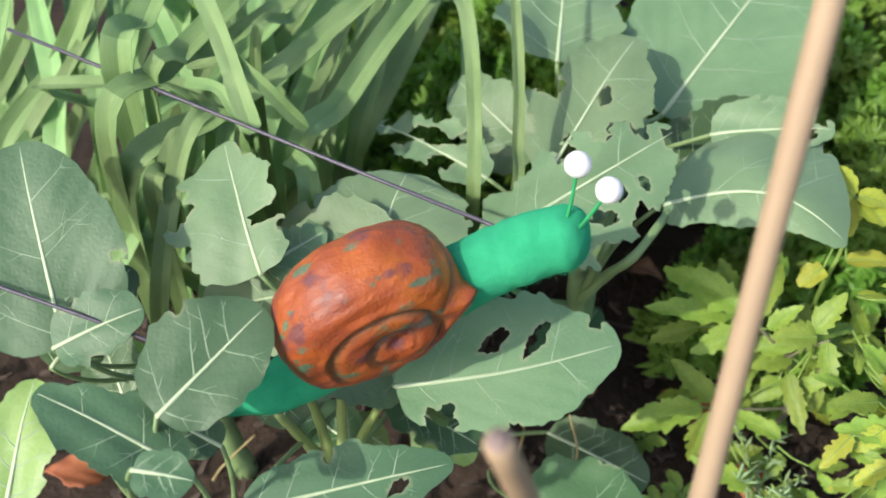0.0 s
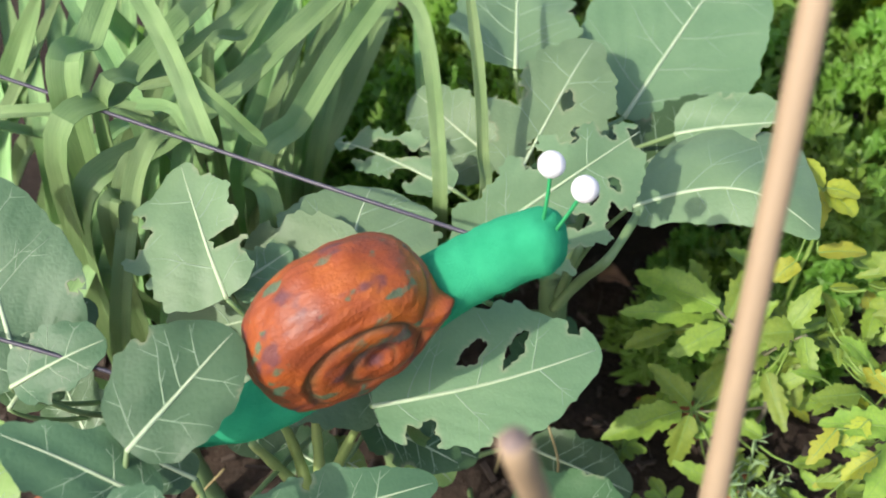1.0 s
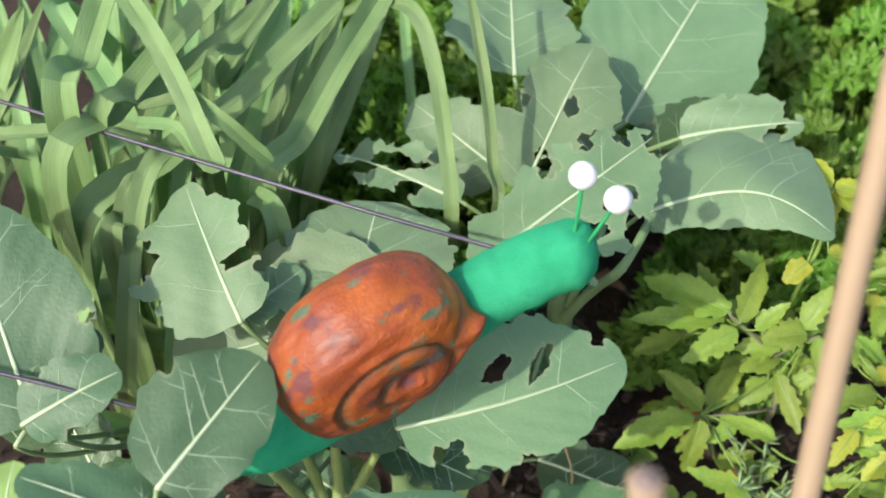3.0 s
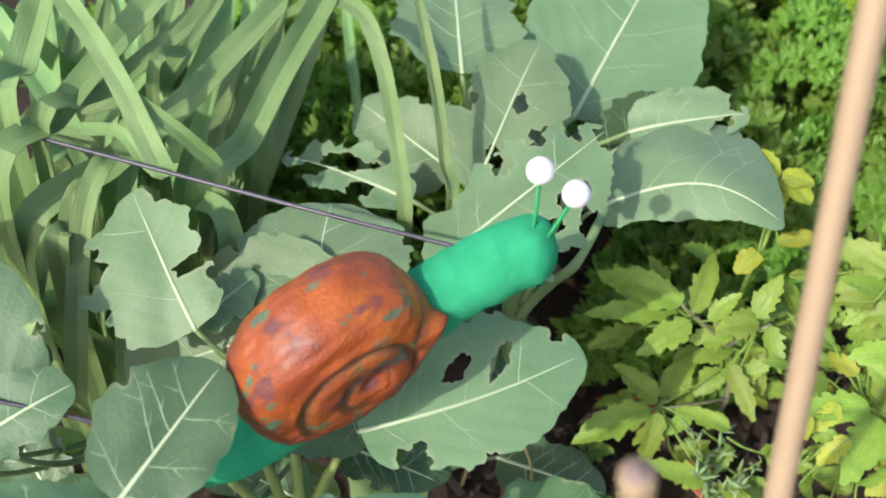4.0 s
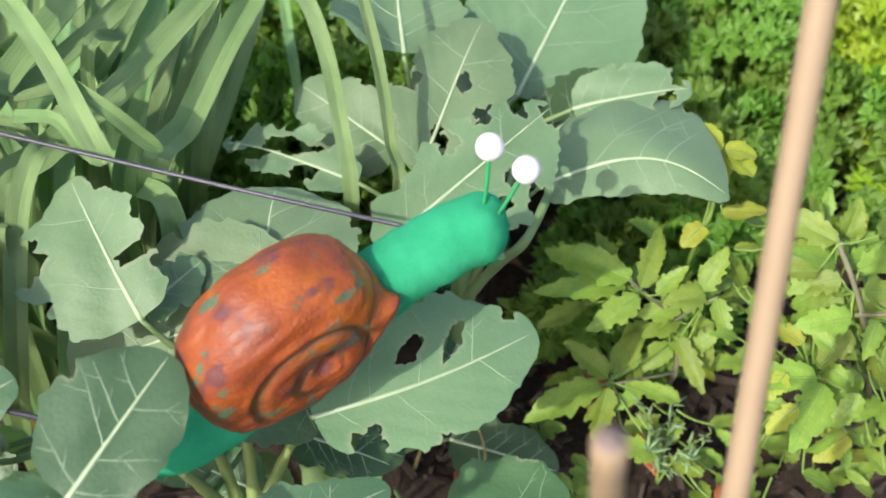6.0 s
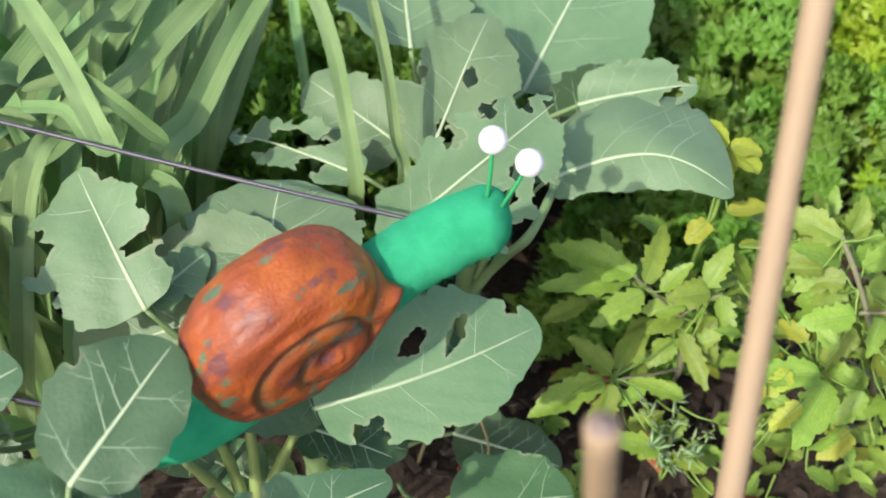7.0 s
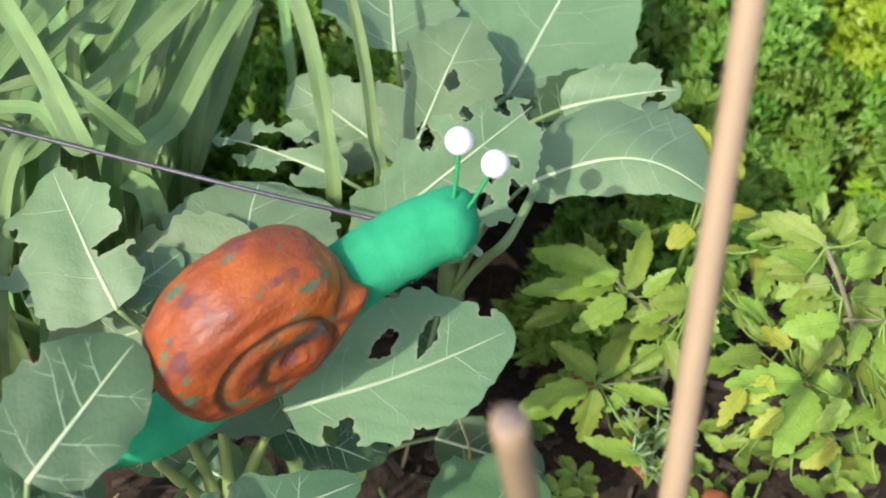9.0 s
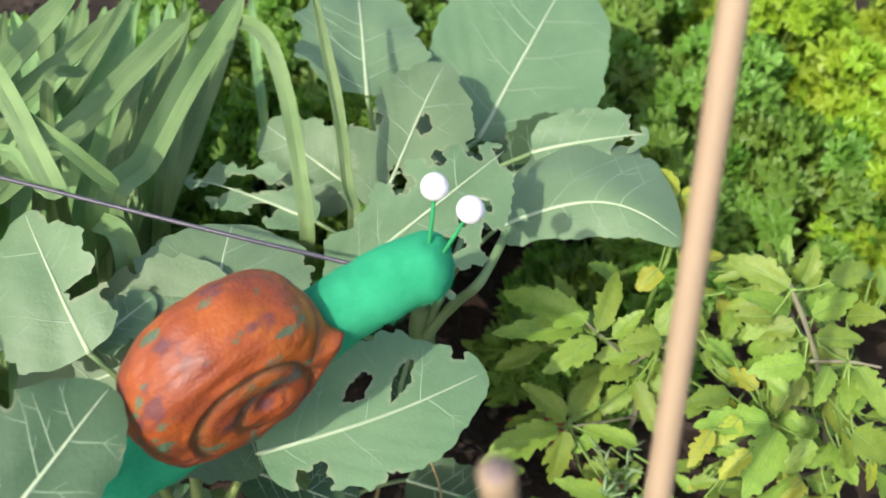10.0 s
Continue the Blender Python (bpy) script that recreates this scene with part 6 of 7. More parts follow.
leaflet(tomato_c, (0.390, 0.032, 0.144), (0.394, 0.021, 0.129), 0.0128, (0.228, -0.188, 0.956), 339, node=(0.375, 0.051, 0.161))
leaflet(tomato_c, (0.388, 0.055, 0.044), (0.414, 0.066, 0.038), 0.0130, (0.308, -0.437, 0.845), 340, node=(0.381, 0.060, 0.073))
leaflet(tomato_c, (0.400, -0.002, 0.110), (0.384, 0.004, 0.150), 0.0190, (0.126, -0.593, 0.795), 341, node=(0.389, 0.018, 0.129))
leaflet(tomato_c, (0.356, 0.099, 0.140), (0.362, 0.089, 0.123), 0.0124, (0.275, -0.315, 0.908), 342, node=(0.355, 0.087, 0.167))
leaflet(tomato_c, (0.383, -0.015, 0.095), (0.389, -0.016, 0.115), 0.0096, (0.076, -0.385, 0.920), 343, node=(0.376, 0.006, 0.115))
leaflet(tomato_c, (0.380, 0.058, 0.162), (0.372, 0.030, 0.172), 0.0105, (-0.098, -0.415, 0.905), 344, node=(0.361, 0.074, 0.180))
leaflet(tomato_c, (0.364, 0.056, 0.043), (0.379, 0.042, 0.026), 0.0201, (-0.172, -0.305, 0.937), 345, mat=TOMATO_YELLOW, node=(0.362, 0.061, 0.072))
leaflet(tomato_c, (0.357, 0.105, 0.148), (0.338, 0.115, 0.155), 0.0144, (0.283, -0.387, 0.878), 346, node=(0.356, 0.088, 0.172))
leaflet(tomato_c, (0.420, 0.027, 0.029), (0.395, 0.040, 0.034), 0.0202, (-0.230, -0.591, 0.773), 347, node=(0.409, 0.036, 0.056))
leaflet(tomato_c, (0.372, 0.066, 0.184), (0.396, 0.067, 0.179), 0.0139, (0.103, -0.189, 0.976), 348, node=(0.355, 0.079, 0.186))
leaflet(tomato_c, (0.399, 0.123, 0.153), (0.405, 0.087, 0.151), 0.0238, (0.069, -0.275, 0.959), 349, node=(0.380, 0.104, 0.167))
leaflet(tomato_c, (0.341, 0.039, 0.049), (0.326, 0.055, 0.050), 0.0138, (0.288, -0.287, 0.914), 350, node=(0.344, 0.047, 0.077))
leaflet(tomato_c, (0.351, 0.037, 0.147), (0.347, 0.016, 0.136), 0.0152, (0.290, -0.303, 0.908), 351, node=(0.353, 0.059, 0.167))
leaflet(tomato_c, (0.412, -0.000, 0.051), (0.385, -0.011, 0.048), 0.0159, (-0.214, -0.167, 0.962), 352, node=(0.401, 0.014, 0.076))
leaflet(tomato_c, (0.379, 0.042, 0.076), (0.349, 0.043, 0.096), 0.0151, (-0.102, -0.553, 0.827), 353, node=(0.373, 0.051, 0.104))
leaflet(tomato_c, (0.391, 0.014, 0.117), (0.362, -0.004, 0.114), 0.0207, (0.133, -0.480, 0.867), 354, node=(0.380, 0.033, 0.137))
leaflet(tomato_c, (0.334, 0.093, 0.063), (0.304, 0.106, 0.070), 0.0193, (0.055, -0.470, 0.881), 355, node=(0.339, 0.089, 0.092))
leaflet(tomato_c, (0.346, 0.074, 0.103), (0.370, 0.079, 0.118), 0.0182, (-0.061, -0.487, 0.871), 356, node=(0.349, 0.076, 0.132))
leaflet(tomato_c, (0.387, 0.082, 0.147), (0.397, 0.072, 0.137), 0.0120, (0.209, -0.448, 0.869), 357, node=(0.368, 0.080, 0.170))
leaflet(tomato_c, (0.372, 0.061, 0.047), (0.335, 0.040, 0.056), 0.0164, (0.253, -0.507, 0.824), 358, node=(0.369, 0.065, 0.076))
leaflet(tomato_c, (0.416, 0.081, 0.100), (0.402, 0.067, 0.073), 0.0233, (-0.074, -0.556, 0.828), 359, node=(0.398, 0.080, 0.124))
leaflet(tomato_c, (0.379, 0.116, 0.205), (0.393, 0.090, 0.202), 0.0232, (-0.103, -0.497, 0.861), 360, node=(0.355, 0.100, 0.212))
leaflet(tomato_b, (0.298, -0.007, -0.004), (0.313, -0.007, 0.015), 0.0146, (0.224, -0.324, 0.919), 361, node=(0.303, -0.002, 0.025))
leaflet(tomato_b, (0.253, -0.015, 0.056), (0.229, 0.012, 0.043), 0.0194, (-0.343, -0.397, 0.851), 362, node=(0.233, 0.003, 0.068))
leaflet(tomato_b, (0.271, 0.009, 0.029), (0.251, 0.013, 0.035), 0.0114, (0.155, -0.334, 0.930), 363, node=(0.249, 0.019, 0.046))
leaflet(tomato_b, (0.334, -0.018, 0.061), (0.374, -0.015, 0.025), 0.0227, (0.217, -0.317, 0.923), 364, node=(0.332, -0.007, 0.089))
leaflet(tomato_b, (0.395, -0.002, 0.017), (0.421, -0.006, -0.005), 0.0170, (-0.101, -0.170, 0.980), 365, node=(0.391, 0.007, 0.045))
leaflet(tomato_b, (0.302, 0.002, 0.072), (0.342, 0.007, 0.070), 0.0197, (-0.042, -0.282, 0.958), 366, node=(0.311, 0.007, 0.100))
leaflet(tomato_b, (0.272, -0.000, 0.033), (0.282, -0.003, 0.001), 0.0132, (0.241, -0.477, 0.845), 367, node=(0.249, 0.012, 0.049))
leaflet(tomato_b, (0.282, 0.014, 0.065), (0.303, 0.009, 0.077), 0.0164, (-0.232, -0.386, 0.893), 368, node=(0.296, 0.015, 0.091))
leaflet(tomato_b, (0.253, 0.021, 0.039), (0.270, 0.015, 0.014), 0.0154, (-0.272, -0.532, 0.802), 369, node=(0.231, 0.030, 0.057))
leaflet(tomato_b, (0.310, 0.030, 0.042), (0.300, -0.001, 0.049), 0.0161, (0.250, -0.492, 0.834), 370, node=(0.315, 0.027, 0.072))
leaflet(tomato_b, (0.403, 0.000, 0.040), (0.370, 0.001, 0.028), 0.0197, (0.207, -0.273, 0.939), 371, node=(0.397, 0.010, 0.068))
leaflet(tomato_b, (0.299, 0.017, 0.068), (0.279, 0.012, 0.059), 0.0145, (0.201, -0.171, 0.965), 372, mat=TOMATO_YELLOW, node=(0.309, 0.017, 0.096))
leaflet(tomato_b, (0.361, 0.001, 0.015), (0.382, -0.014, 0.039), 0.0183, (0.006, -0.324, 0.946), 373, node=(0.354, 0.005, 0.044))
leaflet(tomato_b, (0.288, 0.013, 0.002), (0.325, 0.032, -0.015), 0.0205, (-0.304, -0.420, 0.855), 374, node=(0.266, 0.020, 0.022))
leaflet(tomato_b, (0.374, -0.014, 0.054), (0.387, -0.030, 0.059), 0.0120, (-0.238, -0.513, 0.825), 375, node=(0.375, 0.001, 0.080))
leaflet(tomato_b, (0.350, 0.031, 0.034), (0.334, 0.057, 0.039), 0.0232, (-0.081, -0.425, 0.902), 376, node=(0.345, 0.027, 0.063))
leaflet(tomato_b, (0.297, -0.013, 0.014), (0.304, 0.000, 0.033), 0.0140, (0.162, -0.497, 0.852), 377, node=(0.303, -0.006, 0.043))
leaflet(tomato_b, (0.275, 0.024, 0.019), (0.251, 0.021, 0.003), 0.0177, (-0.028, -0.535, 0.844), 378, node=(0.252, 0.030, 0.038))
leaflet(tomato_b, (0.304, 0.036, 0.035), (0.325, 0.048, 0.052), 0.0200, (0.005, -0.528, 0.849), 379, node=(0.310, 0.032, 0.064))
leaflet(tomato_b, (0.332, 0.013, 0.020), (0.315, 0.017, 0.002), 0.0145, (0.056, -0.346, 0.937), 380, node=(0.331, 0.014, 0.050))
leaflet(tomato_b, (0.284, 0.017, 0.018), (0.263, 0.028, 0.032), 0.0156, (0.081, -0.495, 0.865), 381, node=(0.261, 0.024, 0.036))
leaflet(tomato_b, (0.260, -0.025, 0.036), (0.256, -0.005, 0.033), 0.0125, (-0.206, -0.155, 0.966), 382, node=(0.241, -0.008, 0.051))
leaflet(tomato_b, (0.219, 0.008, 0.072), (0.200, 0.005, 0.044), 0.0212, (0.106, -0.421, 0.901), 383, node=(0.200, 0.028, 0.085))
leaflet(tomato_b, (0.404, -0.021, 0.060), (0.394, 0.009, 0.059), 0.0205, (-0.251, -0.138, 0.958), 384, node=(0.397, -0.004, 0.084))
leaflet(tomato_b, (0.415, 0.008, 0.005), (0.411, 0.022, 0.013), 0.0135, (0.055, -0.180, 0.982), 385, node=(0.408, 0.015, 0.034))
leaflet(tomato_b, (0.321, 0.028, 0.046), (0.351, 0.044, 0.030), 0.0150, (0.091, -0.405, 0.910), 386, node=(0.323, 0.025, 0.076))
leaflet(tomato_b, (0.314, 0.021, 0.038), (0.324, 0.044, 0.052), 0.0199, (-0.054, -0.453, 0.890), 387, node=(0.318, 0.020, 0.068))
leaflet(tomato_b, (0.313, -0.014, 0.010), (0.328, -0.042, 0.017), 0.0231, (0.259, -0.564, 0.784), 388, node=(0.316, -0.008, 0.039))
leaflet(tomato_b, (0.350, 0.018, 0.024), (0.328, 0.032, 0.016), 0.0178, (0.164, -0.421, 0.892), 389, node=(0.345, 0.018, 0.054))
leaflet(tomato_b, (0.260, 0.003, 0.002), (0.256, -0.029, 0.011), 0.0183, (-0.138, -0.342, 0.930), 390, node=(0.242, 0.014, 0.024))
leaflet(tomato_a, (0.191, 0.079, 0.067), (0.219, 0.077, 0.077), 0.0164, (-0.107, -0.285, 0.953), 391, node=(0.183, 0.059, 0.089))
leaflet(tomato_a, (0.174, 0.047, 0.063), (0.191, 0.073, 0.059), 0.0140, (0.190, -0.154, 0.970), 392, node=(0.178, 0.049, 0.093))
leaflet(tomato_a, (0.177, 0.068, 0.087), (0.204, 0.098, 0.086), 0.0201, (-0.217, -0.404, 0.888), 393, node=(0.179, 0.050, 0.100))
leaflet(tomato_a, (0.161, 0.093, 0.064), (0.152, 0.083, 0.035), 0.0221, (0.141, -0.447, 0.883), 394, node=(0.170, 0.071, 0.082))
leaflet(tomato_a, (0.215, 0.072, 0.062), (0.220, 0.105, 0.064), 0.0216, (-0.098, -0.161, 0.982), 395, node=(0.196, 0.060, 0.082))
leaflet(tomato_a, (0.154, 0.086, 0.060), (0.133, 0.098, 0.030), 0.0136, (-0.123, -0.259, 0.958), 396, node=(0.167, 0.067, 0.080))
leaflet(tomato_a, (0.181, 0.055, 0.064), (0.159, 0.035, 0.063), 0.0146, (-0.296, -0.486, 0.822), 397, node=(0.179, 0.050, 0.094))
leaflet(tomato_a, (0.202, 0.053, 0.081), (0.208, 0.086, 0.082), 0.0222, (0.124, -0.227, 0.966), 398, node=(0.179, 0.050, 0.099))
pepper = thing("pepper_plant", (0.252, 0.175, 0.000), "spindly pepper plant with yellowing leaves", "vegetable plant")
stem_part(pepper, [(0.252, 0.175, 0.000), (0.251, 0.125, 0.189), (0.255, 0.124, 0.229), (0.253, 0.125, 0.271)], 0.0022, 0.0015, GREEN_STEM, 'stem')
leaflet(pepper, (0.254, 0.133, 0.279), (0.219, 0.150, 0.295), 0.0257, (-0.129, -0.427, 0.895), 401, mat=TOMATO_YELLOW, kind='ovate', node=(0.252, 0.125, 0.271))
leaflet(pepper, (0.250, 0.133, 0.279), (0.241, 0.108, 0.255), 0.0296, (0.157, -0.468, 0.869), 402, mat=TOMATO_YELLOW, kind='ovate', node=(0.252, 0.125, 0.271))
leaflet(pepper, (0.256, 0.133, 0.279), (0.280, 0.120, 0.267), 0.0247, (-0.031, -0.156, 0.987), 403, mat=TOMATO_YELLOW, kind='ovate', node=(0.252, 0.125, 0.271))
leaflet(pepper, (0.254, 0.098, 0.246), (0.290, 0.101, 0.248), 0.0158, (-0.210, -0.172, 0.962), 404, mat=TOMATO_YELLOW, kind='ovate', node=(0.252, 0.125, 0.271))
leaflet(pepper, (0.256, 0.134, 0.280), (0.282, 0.131, 0.277), 0.0198, (0.217, -0.150, 0.965), 405, mat=TOMATO_YELLOW, kind='ovate', node=(0.252, 0.125, 0.271))
leaflet(pepper, (0.239, 0.093, 0.241), (0.222, 0.081, 0.229), 0.0178, (-0.170, -0.514, 0.841), 406, mat=TOMATO_YELLOW, kind='ovate', node=(0.252, 0.125, 0.271))
herb_at = (0.228, 0.011, 0.000)


# ---- snail ----
def make_snail():
    snail = thing("snail_ornament", (-0.0599, -0.1020, 0.30), "green felt snail with carved wooden shell held on dark wires", "garden ornament")
    line = curve_points([(-0.1569, -0.1583, 0.2953), (-0.1375, -0.1478, 0.3005), (-0.1113, -0.1362, 0.3080), (-0.0803, -0.1145, 0.3223), (-0.0424, -0.0887, 0.3397),
                         (-0.0001, -0.0670, 0.3623), (0.0308, -0.0559, 0.3777), (0.0524, -0.0513, 0.3859), (0.0696, -0.0512, 0.3889)], 96)
    u = np.linspace(0, 1, 97)
    # pointed tail, full neck with two slack folds, blunt head
    rad = 0.0212 * np.minimum(1, 0.10 + 0.90 * np.clip(u / 0.36, 0, 1) ** 0.72)
    rad = rad * (1 + 0.018 * np.sin((u - 0.55) * 14) * (u > 0.5) - 0.05 * np.exp(-((u - 0.70) / 0.012) ** 2))
    cap = np.clip((u - 0.88) / 0.12, 0, 1)
    rad = rad * np.maximum(1 - cap ** 2.3, 0.0) ** 0.5
    tail = np.clip(u / 0.03, 0, 1)
    rad = np.maximum(rad * np.sqrt(1 - (1 - tail) ** 2 * 0.95), 0.0008)
    ring = 44
    v, f = tube_data(line, rad, ring)
    r = np.random.RandomState(2)
    bumps = np.array([noise.noise(Vector(p) * 55) * 0.0014 + noise.noise(Vector(p) * 240) * 0.0005 + noise.noise(Vector(p) * 700) * 0.0003 for p in v])
    stalks = (((0.0544, -0.0496, 0.4050), (0.0573, -0.0365, 0.4347)), ((0.0616, -0.0549, 0.4001), (0.0773, -0.0459, 0.4262)))
    for base, _ in stalks:
        # the wool dimples where each stalk is pushed in
        bumps = bumps - 0.0030 * np.exp(-(np.linalg.norm(v - np.array(base), axis=1) / 0.0055) ** 2)
    mid = np.repeat(line, ring, 0)
    d = v - mid
    v = v + d / (np.linalg.norm(d, axis=1)[:, None] + 1e-9) * bumps[:, None]
    body = part("body", mesh_of("body", v, f, FELT), snail, "bright green felted wool body")
    # loose wool fibres standing off the felt
    fib = []
    tri = ((0, 1, 2),)
    for k in r.choice(len(v), 9000):
        n = d[k] / (np.linalg.norm(d[k]) + 1e-9)
        side = np.cross(n, r.randn(3))
        side /= np.linalg.norm(side)
        base = v[k] + r.randn(3) * 0.0008
        fib.append((np.array([base - side * 0.00006, base + side * 0.00006, base + n * r.uniform(0.0004, 0.0020) + r.randn(3) * 0.0009]), tri))
    part("wool_fuzz", mesh_of("wool_fuzz", *join_data(fib), FELT), body, "", Matrix.Identity(4), "stuff")

    # shell: x along the body to the head, -y to the carved side, z up the back
    m = Matrix((Vector((0.7710, 0.4448, 0.4558)), Vector((-0.5827, 0.7815, 0.2231)), Vector((-0.2570, -0.4376, 0.8617)))).transposed().to_4x4()
    m.translation = Vector((-0.0618, -0.1022, 0.3605))
    nt, nph = 260, 170
    th = np.linspace(0, 2 * math.pi, nt, endpoint=False)
    ph = np.linspace(-math.pi / 2 + 0.012, math.pi / 2 - 0.012, nph)
    tt, pp = np.meshgrid(th, ph, indexing="ij")
    carved = np.clip(-np.sin(pp) * 6, 0, 1)
    rho = np.cos(pp) ** 0.66
    flat = np.sign(np.sin(pp)) * np.abs(np.sin(pp)) ** (0.86 - 0.16 * carved)
    # the coil's heart lies forward and low on the carved side
    away = 1 - rho
    ax, az = 0.0600, 0.0515
    x = ax * rho * np.cos(tt) * (1 + 0.03 * np.sin(2 * tt + 0.6)) + 0.013 * away * carved
    z = az * rho * np.sin(tt) - 0.005 * away * carved
    y = 0.0360 * flat * (1 - 0.10 * np.sin(tt))
    # the foot is cut flat, and its rear corner stands out
    floor_z = -0.030
    z = np.where(z < floor_z, floor_z + (z - floor_z) * 0.18, z)
    rear = np.exp(-(((tt - math.radians(212) + math.pi) % (2 * math.pi) - math.pi) / 0.36) ** 2) * np.clip((rho - 0.45) * 2.2, 0, 1)
    x = x - 0.008 * rear
    # a lip that flares round the neck, with a corner on either side
    low = np.exp(-(((tt - math.radians(334) + math.pi) % (2 * math.pi) - math.pi) / 0.30) ** 2)
    corner = np.clip((np.abs(flat) - 0.15) / 0.6, 0, 1) ** 1.4 * np.clip((rho - 0.30) / 0.4, 0, 1)
    x = x + (0.007 + 0.010 * carved) * low * corner - 0.004 * low * (1 - corner) * rho
    z = z + 0.006 * low * corner
    # the coil: one groove wound inwards on the carved side
    turn = (rho * 2.9 - tt / (2 * math.pi) + 0.10) % 1.0
    on_side = np.clip((0.74 - rho) / 0.06, 0, 1) * np.clip((rho - 0.10) / 0.06, 0, 1) * carved
    groove = np.exp(-((turn - 0.5) / 0.15) ** 2) * on_side
    y = y + 0.0036 * groove - 0.0012 * on_side
    # the scored line between coil and foot, and the one that sets off the lip
    foot = np.exp(-((z + 0.0215 + 0.10 * (x - 0.02)) / 0.0024) ** 2) * carved * np.clip((x + 0.030) / 0.02, 0, 1) * np.clip((rho - 0.55) * 4, 0, 1)
    y = y + 0.0022 * foot
    collar = np.exp(-(((tt - math.radians(4) + math.pi) % (2 * math.pi) - math.pi) / 0.06) ** 2) * np.clip((rho - 0.5) * 3, 0, 1)
    x = x - 0.0030 * collar
    groove = np.clip(np.maximum(np.maximum(groove, 0.75 * collar), foot), 0, 1)
    pts = np.stack([x, y, z], -1).reshape(-1, 3)
    knife = np.array([noise.noise(Vector(p) * 60) * 0.0016 + noise.noise(Vector((p[0] * 40, p[1] * 190, p[2] * 190))) * 0.0006 + abs(noise.noise(Vector(p) * 28)) * 0.0014 for p in pts])
    pts = pts * (1 + knife[:, None] / (np.linalg.norm(pts, axis=1)[:, None] + 1e-6))
    faces = [(i * nph + j, ((i + 1) % nt) * nph + j, ((i + 1) % nt) * nph + j + 1, i * nph + j + 1) for i in range(nt) for j in range(nph - 1)]
    faces.append(tuple(i * nph for i in range(nt))[::-1])
    faces.append(tuple(i * nph + nph - 1 for i in range(nt)))
    me = mesh_of("shell", pts, [q[::-1] for q in faces], SHELL)
    at = me.attributes.new("groove", "FLOAT", "POINT")
    at.data.foreach_set("value", groove.reshape(-1))
    part("shell", me, snail, "glossy orange-brown carved wooden shell with green paint", m)

    for base, eye in stalks:
        root = np.array(base) + (np.array(base) - np.array(eye)) * 0.35
        ln = curve_points([root, (root + np.array(eye)) / 2 + np.array((0.0006, 0, 0)), eye], 10)
        part("eye_stalk", mesh_of("eye_stalk", *tube_data(ln, 0.0012, 8), FELT_STALK), snail, "green covered wire")
        bm = bmesh.new()
        bmesh.ops.create_icosphere(bm, subdivisions=4, radius=0.0080)
        for w in bm.verts:
            w.co *= 1 + 0.02 * noise.noise(w.co * 300) + 0.012 * noise.noise(w.co * 900)
        em = bpy.data.meshes.new("eye")
        bm.to_mesh(em)
        bm.free()
        em.materials.append(WHITE)
        em.polygons.foreach_set("use_smooth", [True] * len(em.polygons))
        part("eye", em, snail, "white foam ball", Matrix.Translation(eye))
    for a, b, c in (((0.0131, -0.0486, 0.3851), (-0.0995, -0.0048, 0.3785), (-0.3794, 0.0697, 0.4025)), ((-0.1314, -0.1429, 0.3043), (-0.2004, -0.1339, 0.3293), (-0.3214, -0.1239, 0.3540))):
        part("wire", mesh_of("wire", *tube_data(curve_points([a, b, c], 24), 0.0014, 8), WIRE), snail, "dark steel support wire")
    return snail


make_snail()


# ---- stakes ----
def stake(low, top, radius, label):
    a, b = Vector(low), Vector(top)
    n, sides = 40, 20
    ln = np.array([a.lerp(b, i / n) for i in range(n + 1)])
    r = radius * (1 + 0.02 * np.sin(np.linspace(0, 31, n + 1)) + 0.012 * np.sin(np.linspace(0, 83, n + 1)))
    ob = thing("wooden_stake", a, label, "stake", "wooden stakes")
    end = np.array(b) + (np.array(b) - np.array(a)) / np.linalg.norm(np.array(b) - np.array(a)) * radius * 0.25
    ln = np.vstack([ln, end])
    r = np.append(r, radius * 0.72)
    part("shaft", mesh_of("shaft", *tube_data(ln, r, sides), DOWEL), ob, "pale smooth round wood")
    up = (b - a).normalized()
    cap = tube_data(np.array([end, end + np.array(up) * 0.0004]), radius * 0.72, sides)
    part("cut_end", mesh_of("cut_end", *cap, DOWEL_END), ob, "greyish cut end")
    return ob


stake((0.102, -0.514, -0.02), (0.175, 0.010, 1.0), 0.0052, "tall pale wooden dowel stake leaning over the bed")
stake((0.146, -0.187, -0.02), (0.0642, -0.3235, 0.581), 0.0052, "short pale wooden dowel stake with cut top")


# ---- parsley ----
def ruffle_leaf(r, size):
    """One crinkled parsley leaflet: a fan thrown into tight waves."""
    seg, rings = 22, 2
    v = [np.zeros(3)]
    ph = r.rand(3) * 6.28
    for k in range(1, rings + 1):
        q = k / rings
        for j in range(seg):
            a = (j / (seg - 1) - 0.5) * 4.9
            rad = size * q * (1 + 0.22 * math.sin(a * 6 + ph[0]) * q)
            z = size * (0.5 * q * q * math.sin(a * 8.5 + ph[1]) + 0.25 * q * q + 0.12 * r.randn() * q)
            v.append(np.array((math.sin(a) * rad, math.cos(a) * rad, z)))
    f = [(0, 1 + j, 2 + j) for j in range(seg - 1)]
    for k in range(rings - 1):
        o = 1 + k * seg
        f += [(o + j, o + seg + j, o + seg + j + 1, o + j + 1) for j in range(seg - 1)]
    return np.array(v), f


PARSLEY_BITS = [ruffle_leaf(np.random.RandomState(300 + k), 1.0) for k in range(12)]


